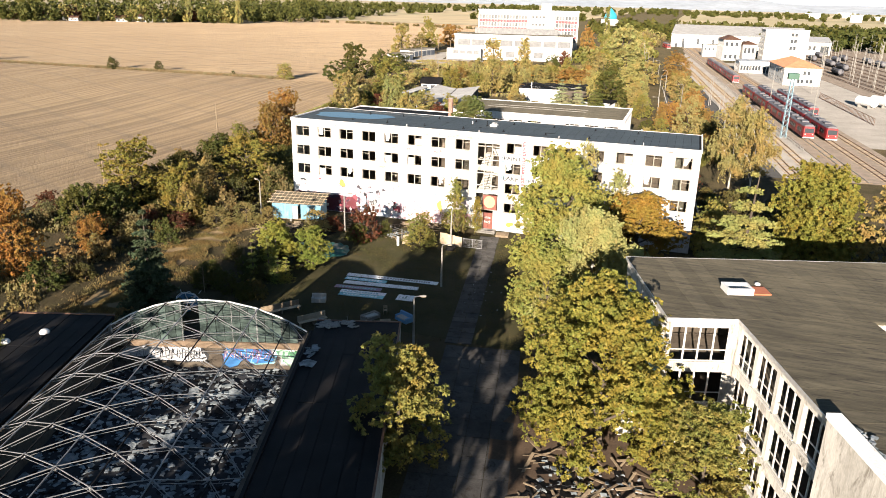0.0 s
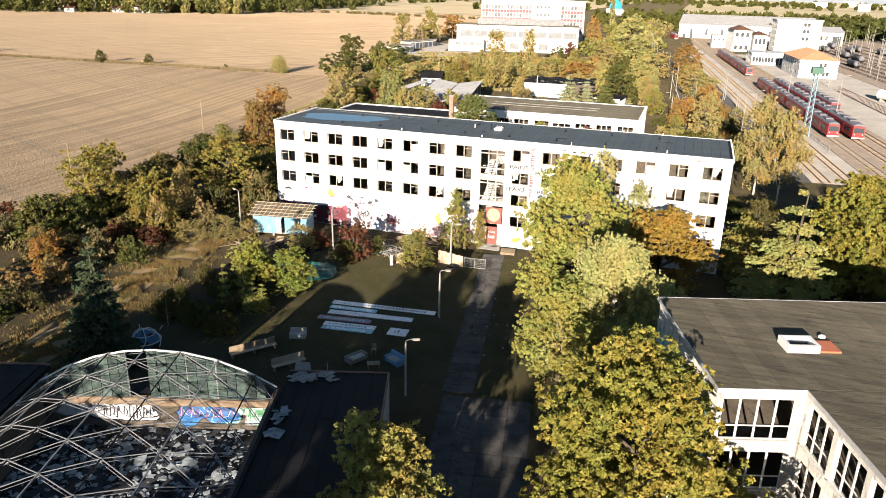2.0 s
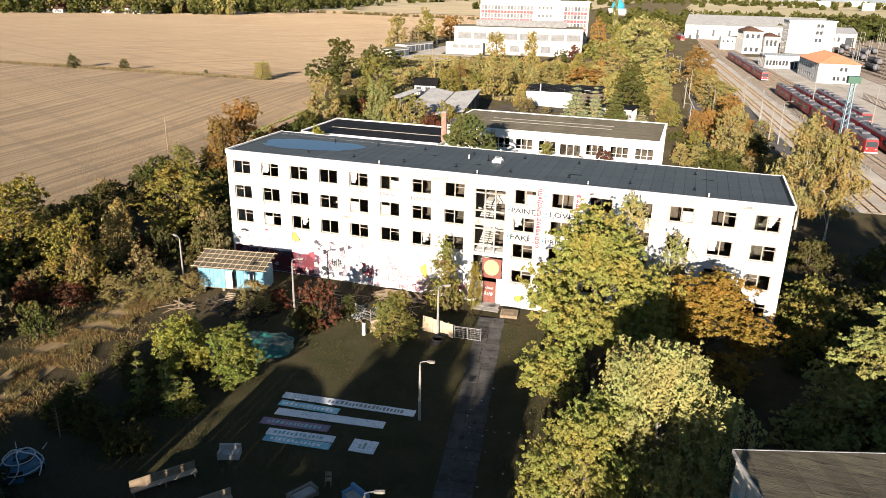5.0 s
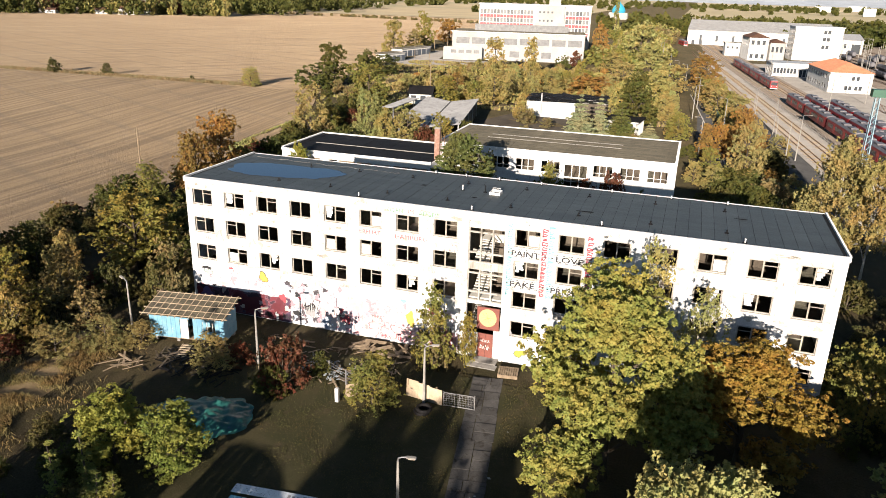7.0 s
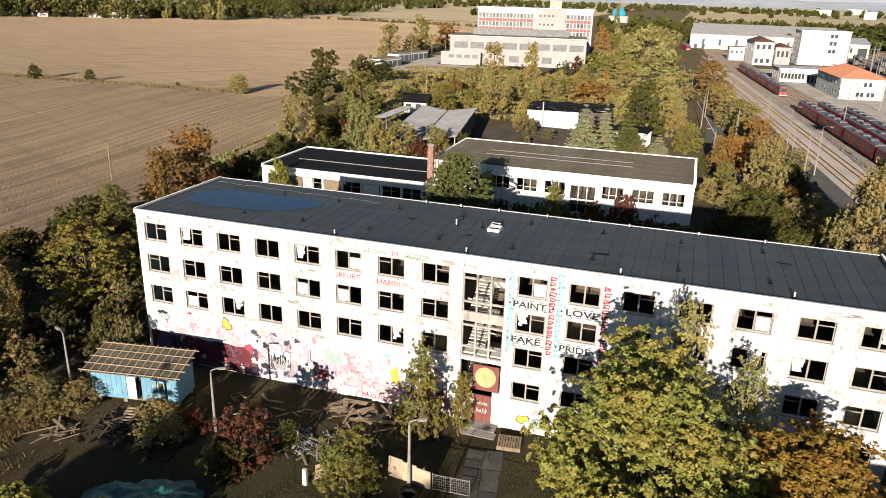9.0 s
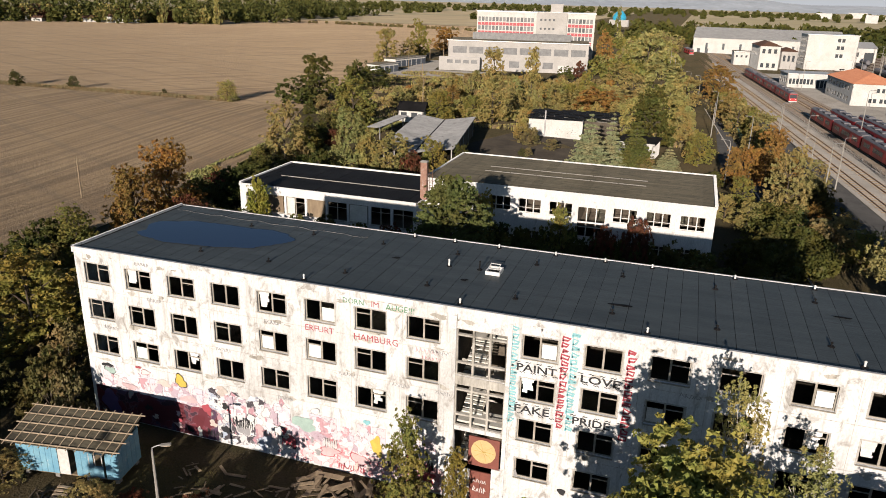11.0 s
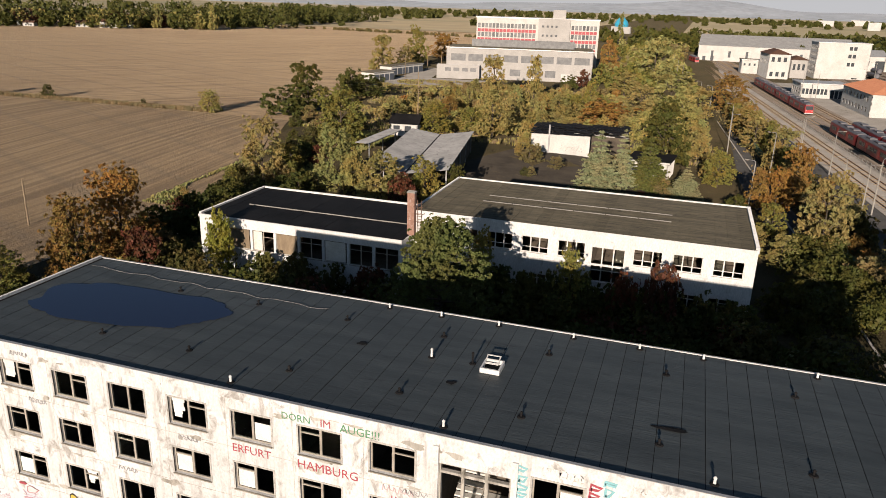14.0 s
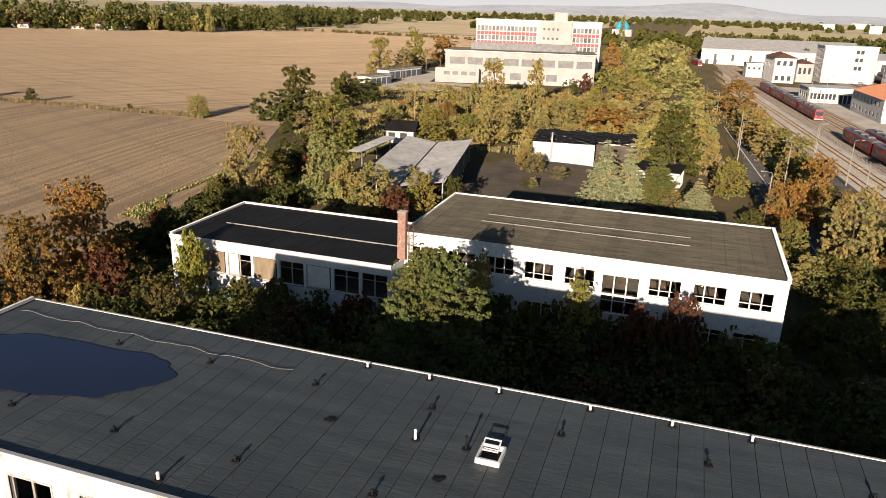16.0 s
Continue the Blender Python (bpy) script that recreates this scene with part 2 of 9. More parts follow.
SLAB = surface("worn_paving_concrete", (0.1116, 0.1051, 0.0972), (0.072, 0.0677, 0.0634), 0.6, 10, 0.9, 0.3, stain=(0.0504, 0.0446, 0.036), amount=0.46, vary=0.3)
ASPHALT = surface("old_asphalt", (0.068, 0.0656, 0.0624), (0.048, 0.0464, 0.044), 0.3, 18, 0.9, 0.25, stain=(0.104, 0.092, 0.076), amount=0.4)
YARD = surface("pale_yard_concrete", (0.279, 0.258, 0.230), (0.213, 0.197, 0.172), 0.12, 5, 0.9, 0.2, stain=(0.139, 0.127, 0.107), amount=0.42)
BALLAST = surface("railway_ballast", (0.204, 0.166, 0.132), (0.136, 0.111, 0.089), 0.5, 9, 0.95, 0.7, stain=(0.085, 0.068, 0.055), amount=0.4)
RUST = surface("rusty_steel", (0.24, 0.12, 0.07), (0.15, 0.08, 0.05), 1.2, 16, 0.7, 0.2, metal=0.3)
CANOPY = surface("pale_grey_sheet_roof", (0.30, 0.295, 0.285), (0.22, 0.218, 0.212), 0.4, 10, 0.85, 0.2, stain=(0.13, 0.125, 0.12), amount=0.45)
STEEL = surface("galvanised_steel", (0.36, 0.355, 0.35), (0.23, 0.225, 0.22), 1.2, 16, 0.5, 0.1, metal=0.4)
WHITE = surface("white_painted_steel", (0.78, 0.77, 0.74), (0.66, 0.64, 0.6), 1.2, 16, 0.5, 0.06)
POLE = surface("pale_concrete_pole", (0.36, 0.3384, 0.3024), (0.2736, 0.2556, 0.2232), 1.2, 16, 0.85, 0.15)
WOOD = surface("weathered_timber", (0.34, 0.26, 0.17), (0.22, 0.165, 0.11), 1.4, 22, 0.85, 0.25, stretch=(1, 1, 0.3))
PLY = surface("pale_plywood", (0.55, 0.43, 0.3), (0.44, 0.34, 0.23), 1.2, 12, 0.8, 0.12)
BRICK = surface("red_brick", (0.40, 0.24, 0.18), (0.30, 0.165, 0.12), 2.5, 20, 0.9, 0.3, stain=(0.55, 0.5, 0.45), amount=0.45)
BLUE = surface("faded_blue_paint", (0.12, 0.30, 0.42), (0.19, 0.38, 0.47), 1.3, 16, 0.7, 0.12, stain=(0.48, 0.50, 0.48), amount=0.4)
RED = surface("rust_red_door_paint", (0.252, 0.077, 0.0525), (0.196, 0.0595, 0.042), 1.3, 16, 0.7, 0.1)
TILE_RED = surface("red_clay_roof", (0.5, 0.22, 0.12), (0.42, 0.17, 0.095), 0.6, 8, 0.85, 0.2)
TARP = surface("green_tarpaulin", (0.03, 0.17, 0.13), (0.018, 0.11, 0.095), 1.2, 8, 0.5, 0.25, stain=(0.05, 0.1, 0.24), amount=0.4)
BARK = surface("tree_bark", (0.12, 0.095, 0.07), (0.075, 0.06, 0.045), 2.5, 16, 0.95, 0.5, stretch=(1, 1, 0.3))
BIRCH = surface("birch_bark", (0.5, 0.47, 0.41), (0.36, 0.33, 0.28), 2.5, 16, 0.9, 0.3, stain=(0.07, 0.06, 0.05), amount=0.4)
FIELD = field_material()
GROUND = ground_material()
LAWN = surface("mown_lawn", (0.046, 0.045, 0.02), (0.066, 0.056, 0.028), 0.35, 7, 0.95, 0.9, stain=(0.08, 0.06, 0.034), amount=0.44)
STRAW = surface("dry_grass_bank", (0.2627, 0.1894, 0.1005), (0.1854, 0.1314, 0.0696), 0.35, 5, 0.95, 0.7, stain=(0.0696, 0.0618, 0.027), amount=0.42)
PALE_WALL = (0.66, 0.64, 0.62)
MURAL = mural_material("pale_mural", [(0.496, 0.453, 0.481), (0.37, 0.288, 0.326), (0.543, 0.515, 0.513), (0.527, 0.437, 0.45), (0.559, 0.531, 0.53), (0.407, 0.23, 0.252), (0.48, 0.437, 0.481)], (0.222, 0.147, 0.17), 1.5, (0.527, 0.484, 0.49), 0.54)
MURAL_D = mural_material("maroon_mural", [(0.075, 0.010, 0.018), (0.1, 0.014, 0.022), (0.035, 0.012, 0.022), (0.13, 0.02, 0.03), (0.06, 0.03, 0.06), (0.11, 0.012, 0.022)], (0.15, 0.07, 0.09), 0.9, (0.09, 0.014, 0.022), 0.75)
MURAL_B = mural_material("figure_mural", [(0.544, 0.548, 0.545), (0.043, 0.036, 0.042), (0.529, 0.499, 0.479), (0.326, 0.371, 0.446), (0.544, 0.548, 0.545), (0.482, 0.467, 0.463), (0.36, 0.198, 0.224)], (0.115, 0.099, 0.119), 1.5, (0.513, 0.508, 0.512), 0.55)
MURAL_R = mural_material("red_outline_mural", [(0.59, 0.506, 0.506), (0.556, 0.378, 0.384), (0.59, 0.515, 0.506), (0.468, 0.236, 0.247), (0.572, 0.454, 0.46), (0.556, 0.484, 0.491)], (0.39, 0.074, 0.098), 1.5, (0.565, 0.468, 0.476), 0.56)

water, wnt, wp = graph("rain_water")
wp.inputs["Base Color"].default_value = (0.014, 0.012, 0.026, 1)
wp.inputs["Roughness"].default_value = 0.03
wp.inputs["IOR"].default_value = 1.62
wp.inputs["Specular Tint"].default_value = (0.27, 0.68, 1.0, 1)
WATER = water

L_LIME = leafy("lime_leaves", [(0.135, 0.155, 0.045), (0.228, 0.237, 0.067), (0.301, 0.293, 0.084), (0.353, 0.315, 0.09), (0.166, 0.183, 0.051)])
L_MAPLE = leafy("yellowing_maple_leaves", [(0.125, 0.131, 0.031), (0.247, 0.224, 0.052), (0.372, 0.282, 0.061), (0.179, 0.172, 0.037), (0.383, 0.247, 0.061)])
L_ORANGE = leafy("orange_autumn_leaves", [(0.215, 0.156, 0.036), (0.352, 0.224, 0.049), (0.275, 0.156, 0.04), (0.196, 0.173, 0.036)])
L_RED = leafy("red_autumn_leaves", [(0.114, 0.039, 0.028), (0.157, 0.051, 0.034), (0.1, 0.049, 0.028), (0.086, 0.054, 0.028)])
L_GREEN = leafy("dark_green_leaves", [(0.053, 0.062, 0.019), (0.084, 0.088, 0.026), (0.114, 0.113, 0.032), (0.074, 0.07, 0.022)])
L_OLIVE = leafy("olive_birch_leaves", [(0.206, 0.199, 0.081), (0.324, 0.294, 0.12), (0.412, 0.36, 0.144), (0.236, 0.206, 0.087)])
L_PINE = leafy("pine_needles", [(0.06, 0.072, 0.026), (0.104, 0.114, 0.039), (0.148, 0.15, 0.05), (0.074, 0.079, 0.028)], 0.15)
L_SPRUCE = leafy("blue_spruce_needles", [(0.039, 0.055, 0.031), (0.058, 0.075, 0.043), (0.078, 0.096, 0.055)], 0.12)
L_SILVER = leafy("silver_fir_needles", [(0.174, 0.181, 0.104), (0.261, 0.261, 0.153), (0.334, 0.322, 0.195)], 0.15)
L_BROWN = leafy("brown_shrub_leaves", [(0.206, 0.152, 0.085), (0.278, 0.206, 0.109), (0.206, 0.164, 0.073), (0.303, 0.212, 0.103)])
L_YELLOW = leafy("yellow_shrub_leaves", [(0.282, 0.231, 0.092), (0.369, 0.289, 0.114), (0.217, 0.189, 0.069)])
L_STRAW = leafy("straw_blades", [(0.338, 0.256, 0.163), (0.27, 0.203, 0.128), (0.194, 0.159, 0.093)], 0.3, 0.8)
L_MIXED = leafy("mixed_leaves", [(0.109, 0.115, 0.034), (0.192, 0.185, 0.055), (0.27, 0.237, 0.068), (0.308, 0.244, 0.072), (0.142, 0.14, 0.04)])
L_BIRCH = leafy("pale_birch_leaves", [(0.222, 0.222, 0.093), (0.334, 0.319, 0.131), (0.401, 0.362, 0.148), (0.268, 0.238, 0.099)])
L_HAZEL = leafy("brown_olive_leaves", [(0.218, 0.172, 0.076), (0.328, 0.254, 0.104), (0.383, 0.3, 0.131), (0.255, 0.218, 0.089)])
L_FRESH = leafy("fresh_green_leaves", [(0.144, 0.164, 0.041), (0.231, 0.242, 0.057), (0.317, 0.311, 0.072), (0.192, 0.19, 0.048)])
L_SCRUB = leafy("dull_scrub_leaves", [(0.068, 0.065, 0.024), (0.102, 0.092, 0.034), (0.13, 0.109, 0.039), (0.089, 0.071, 0.033)])
L_RUST = leafy("rust_brown_leaves", [(0.243, 0.156, 0.052), (0.372, 0.214, 0.061), (0.3, 0.148, 0.061), (0.257, 0.206, 0.057)])

# ---- builders ----
U18 = 18.0


def smooth(a, b, v):
    k = min(1.0, max(0.0, (v - a) / (b - a)))
    return k * k * (3 - 2 * k)


def lie(x, y):
    """Height of the land: flat round the buildings, rising gently towards the field and the far office block."""
    return 2.4 * smooth(45, 125, y) * smooth(58, -10, x)


def raw(name, verts, faces, material, parent=None, label="", shade=False):
    me = bpy.data.meshes.new(name)
    me.from_pydata(verts, [], faces)
    me.update()
    if material is not None:
        for mm in (material if isinstance(material, (list, tuple)) else (material,)):
            me.materials.append(mm)
    if shade:
        me.polygons.foreach_set("use_smooth", [True] * len(me.polygons))
    ob = new(name, me)
    if parent is not None:
        ob.parent = parent
    if label:
        ob["label"] = label
    return ob


def part(name, bm, material, parent, label=""):
    me = bpy.data.meshes.new(name)
    bm.normal_update()
    bm.to_mesh(me)
    bm.free()
    me.materials.append(material)
    ob = new(name, me)
    ob.parent = parent
    if label:
        ob["label"] = label
    return ob


def thing(name, m, label, category, group="", kind=""):
    ob = new(name)
    ob.matrix_basis = m if isinstance(m, Matrix) else pose(*m)
    return tagged(ob, label, category, group, kind)


QUADS = ((0, 3, 2, 1), (4, 5, 6, 7), (0, 1, 5, 4), (1, 2, 6, 5), (2, 3, 7, 6), (3, 0, 4, 7))


class Heap:
    """Collects boxes, bars and sheets into one mesh."""

    def __init__(self):
        self.v, self.f = [], []

    def box(self, x0, y0, z0, x1, y1, z1):
        n = len(self.v)
        self.v += [(x0, y0, z0), (x1, y0, z0), (x1, y1, z0), (x0, y1, z0), (x0, y0, z1), (x1, y0, z1), (x1, y1, z1), (x0, y1, z1)]
        self.f += [tuple(n + i for i in q) for q in QUADS]
        return self

    def cbox(self, m, sx, sy, sz):
        """A box of that size, centred, at the pose m."""
        n = len(self.v)
        for z in (-sz / 2, sz / 2):
            for x, y in ((-sx / 2, -sy / 2), (sx / 2, -sy / 2), (sx / 2, sy / 2), (-sx / 2, sy / 2)):
                self.v.append(tuple(m @ Vector((x, y, z))))
        self.f += [tuple(n + i for i in q) for q in QUADS]
        return self

    def bar(self, a, b, w, h=None):
        a, b = Vector(a), Vector(b)
        d = b - a
        m = Matrix.Translation((a + b) / 2) @ d.to_track_quat("Z", "Y").to_matrix().to_4x4()
        return self.cbox(m, w, h or w, d.length)

    def tube(self, pts, radii, sides=6, cap=True):
        n0 = len(self.v)
        pts = [Vector(p) for p in pts]
        for k, p in enumerate(pts):
            d = (pts[min(k + 1, len(pts) - 1)] - pts[max(k - 1, 0)]).normalized()
            q = d.to_track_quat("Z", "Y").to_matrix()
            for s in range(sides):
                a = 2 * math.pi * s / sides
                self.v.append(tuple(p + q @ Vector((math.cos(a) * radii[k], math.sin(a) * radii[k], 0))))
        for k in range(len(pts) - 1):
            for s in range(sides):
                t = (s + 1) % sides
                self.f.append((n0 + k * sides + s, n0 + k * sides + t, n0 + (k + 1) * sides + t, n0 + (k + 1) * sides + s))
        if cap:
            self.f.append(tuple(n0 + (len(pts) - 1) * sides + s for s in range(sides)))
            self.f.append(tuple(n0 + s for s in reversed(range(sides))))
        return self

    def quad(self, *ps):
        n = len(self.v)
        self.v += [tuple(p) for p in ps]
        self.f.append(tuple(range(n, n + len(ps))))
        return self

    def done(self, name, material, parent=None, label="", shade=False):
        return raw(name, self.v, self.f, material, parent, label, shade)


def slab(name, x0, y0, z0, x1, y1, z1, material, parent=None, label=""):
    return Heap().box(x0, y0, z0, x1, y1, z1).done(name, material, parent, label)


def wall(name, length, z0, z1, thick, holes, material, parent, label=""):
    """An upright wall along local x from 0 to length, its face at y = 0, with openings (x0, z0, x1, z1) cut through it."""
    xs = sorted({0.0, length, *(h[0] for h in holes), *(h[2] for h in holes)})
    zs = sorted({z0, z1, *(h[1] for h in holes), *(h[3] for h in holes)})
    v, f, index = [], [], {}

    def at(x, y, z):
        k = (round(x, 4), round(y, 4), round(z, 4))
        if k not in index:
            index[k] = len(v)
            v.append(k)
        return index[k]

    for a, b in zip(xs, xs[1:]):
        for c, d in zip(zs, zs[1:]):
            mx, mz = (a + b) / 2, (c + d) / 2
            if any(h[0] < mx < h[2] and h[1] < mz < h[3] for h in holes):
                continue
            f.append((at(a, 0, c), at(b, 0, c), at(b, 0, d), at(a, 0, d)))
            f.append((at(b, thick, c), at(a, thick, c), at(a, thick, d), at(b, thick, d)))
    for a, c, b, d in holes:
        f.append((at(a, 0, c), at(a, thick, c), at(b, thick, c), at(b, 0, c)))
        f.append((at(a, 0, d), at(b, 0, d), at(b, thick, d), at(a, thick, d)))
        f.append((at(a, 0, c), at(a, 0, d), at(a, thick, d), at(a, thick, c)))
        f.append((at(b, 0, c), at(b, thick, c), at(b, thick, d), at(b, 0, d)))
    f.append((at(0, 0, z1), at(length, 0, z1), at(length, thick, z1), at(0, thick, z1)))
    f.append((at(0, 0, z0), at(0, 0, z1), at(0, thick, z1), at(0, thick, z0)))
    f.append((at(length, 0, z0), at(length, thick, z0), at(length, thick, z1), at(length, 0, z1)))
    return raw(name, v, f, material, parent, label)


FRAMES = {}


def lattice_frame(name, xs, zs, solid, thick, material, parent=None, label=""):
    """One connected frame: a grid of bars and openings, with thickness."""
    v, f, ids = [], [], {}

    def at(i, j, y):
        if (i, j, y) not in ids:
            ids[i, j, y] = len(v)
            v.append((xs[i], y, zs[j]))
        return ids[i, j, y]
    nx, nz = len(xs) - 1, len(zs) - 1

    def full(i, j):
        return 0 <= i < nx and 0 <= j < nz and solid(i, j)
    for i in range(nx):
        for j in range(nz):
            if not full(i, j):
                continue
            f.append((at(i, j, 0), at(i + 1, j, 0), at(i + 1, j + 1, 0), at(i, j + 1, 0)))
            f.append((at(i, j, thick), at(i, j + 1, thick), at(i + 1, j + 1, thick), at(i + 1, j, thick)))
            for di, dj, a, b in ((0, -1, (i, j), (i + 1, j)), (1, 0, (i + 1, j), (i + 1, j + 1)), (0, 1, (i + 1, j + 1), (i, j + 1)), (-1, 0, (i, j + 1), (i, j))):
                if not full(i + di, j + dj):
                    f.append((at(*a, 0), at(*a, thick), at(*b, thick), at(*b, 0)))
    return raw(name, v, f, material, parent, label)


def window(parent, x, z, w, h, depth, style, material, m=None, lights=2, panes=(), label=""):
    """A window in an opening at (x, z) of a wall whose face is y = 0: frame with mullions, transoms and a sill; alike ones share meshes."""
    key = (round(w, 2), round(h, 2), style, material.name, lights)
    if key not in FRAMES:
        t = 0.07
        xs = [0, t] + [w * k / lights + d for k in range(1, lights) for d in (-0.06, 0.06)] + [w - t, w]
        bar = h * (0.32 if style == "low" else 0.7)
        zs = [0, t, bar, bar + 0.06, h - t, h]

        def solid(i, j):
            if i % 2 == 0 or j in (0, 4):
                return True
            n = i // 2
            return j == 2 and (style in ("both", "low") or (style == "left" and n == 0) or (style == "right" and n == lights - 1))
        ob = lattice_frame("window", xs, zs, solid, 0.07, material)
        FRAMES[key] = ob.data
        bpy.data.objects.remove(ob)
        s = Heap().box(-0.05, -0.10, -0.05, w + 0.05, depth, -0.002).done("window_sill", material)
        FRAMES[key, "sill"] = s.data
        bpy.data.objects.remove(s)
    win = new("window", FRAMES[key])
    win.parent = parent
    win.matrix_basis = (m or Matrix()) @ pose(x, depth, z)
    if label:
        win["label"] = label
    sill = new("window_sill", FRAMES[key, "sill"])
    sill.parent = win
    sill.location = (0, -depth, 0)
    for light, kind in panes:
        c0, c1 = w * light / lights + 0.075, w * (light + 1) / lights - 0.075
        if kind == "glass":
            g = Heap().box(c0, 0.02, 0.08, c1, 0.026, h - 0.08).done("pane", GLASS, win, "dusty window pane")
            g.visible_shadow = False
        elif kind == "board":
            Heap().box(c0 + 0.02, 0.03, 0.1, c1 - 0.02, 0.045, h * 0.68).done("board", WHITE, win, "white board closing one light")
        elif kind == "rag":
            rg = random.Random(int(x * 31 + z * 17))
            hp = Heap()
            zz, n = h - 0.12, 5
            for k in range(n):
                z2 = zz - h * 0.13 * rg.uniform(0.7, 1.3)
                hp.box(c0 + 0.05 * k * rg.random(), 0.06 + 0.01 * (k % 2), max(0.08, z2), c1 - (c1 - c0) * (0.2 + 0.6 * rg.random() * k / n), 0.075 + 0.01 * (k % 2), zz)
                zz = z2
            hp.done("curtain", WHITE, win, "torn white curtain")
    return win


def letters(text, size, material, parent, m, name="graffiti", label="", squash=1.0, bold=0.0):
    c = bpy.data.curves.new(name, "FONT")
    c.body, c.size, c.extrude, c.resolution_u, c.offset = text, size, 0.003, 2, size * bold
    o = bpy.data.objects.new(name, c)
    scene.collection.objects.link(o)
    bpy.context.view_layer.update()
    me = bpy.data.meshes.new_from_object(o.evaluated_get(bpy.context.evaluated_depsgraph_get()))
    bpy.data.objects.remove(o)
    me.materials.clear()
    me.materials.append(material)
    ob = new(name, me)
    ob.parent = parent
    ob.matrix_basis = m @ Matrix.Diagonal((squash, 1, 1, 1))
    if label:
        ob["label"] = label
    return ob


def blob(rng, rx, rz, n=18, rough=0.25):
    """An uneven closed outline round the origin."""
    ph = [rng.uniform(0, 6.28) for _ in range(4)]
    out = []
    for k in range(n):
        a = 2 * math.pi * k / n
        r = 1 + rough * (math.sin(2 * a + ph[0]) * 0.5 + math.sin(3 * a + ph[1]) * 0.4 + math.sin(5 * a + ph[2]) * 0.3 + rng.uniform(-0.2, 0.2))
        out.append((math.cos(a) * rx * r, math.sin(a) * rz * r))
    return out


# ---- plants ----
def leaf_mesh(name, points, normals, sizes, material, rng, droop=0.0, long=1.0, slim=1.0):
    """Many small leaves, each one pointed blade."""
    n = len(points)
    t = rng.normal(size=(n, 3))
    nn = normals + rng.normal(size=(n, 3)) * 0.9
    nn /= np.linalg.norm(nn, axis=1)[:, None] + 1e-9
    a = np.cross(nn, t)
    a /= np.linalg.norm(a, axis=1)[:, None] + 1e-9
    if droop:
        a = a * (1 - droop) + np.array([0, 0, -1.0]) * droop
        a /= np.linalg.norm(a, axis=1)[:, None] + 1e-9
    b = np.cross(nn, a)
    b /= np.linalg.norm(b, axis=1)[:, None] + 1e-9
    s = sizes[:, None]
    k = rng.uniform(0.42, 0.75, size=(n, 1)) * slim
    v = np.empty((n, 3, 3))
    v[:, 0] = points + a * s * 0.75 * long
    v[:, 1] = points - a * s * 0.5 * long + b * s * k - nn * s * 0.12
    v[:, 2] = points - a * s * 0.3 * long - b * s * k - nn * s * 0.12
    me = bpy.data.meshes.new(name)
    me.vertices.add(3 * n)
    me.loops.add(3 * n)
    me.polygons.add(n)
    me.vertices.foreach_set("co", v.reshape(-1).astype(np.float32))
    me.loops.foreach_set("vertex_index", np.arange(3 * n, dtype=np.int32))
    me.polygons.foreach_set("loop_start", np.arange(0, 3 * n, 3, dtype=np.int32))
    me.update(calc_edges=True)
    me.materials.append(material)
    return me


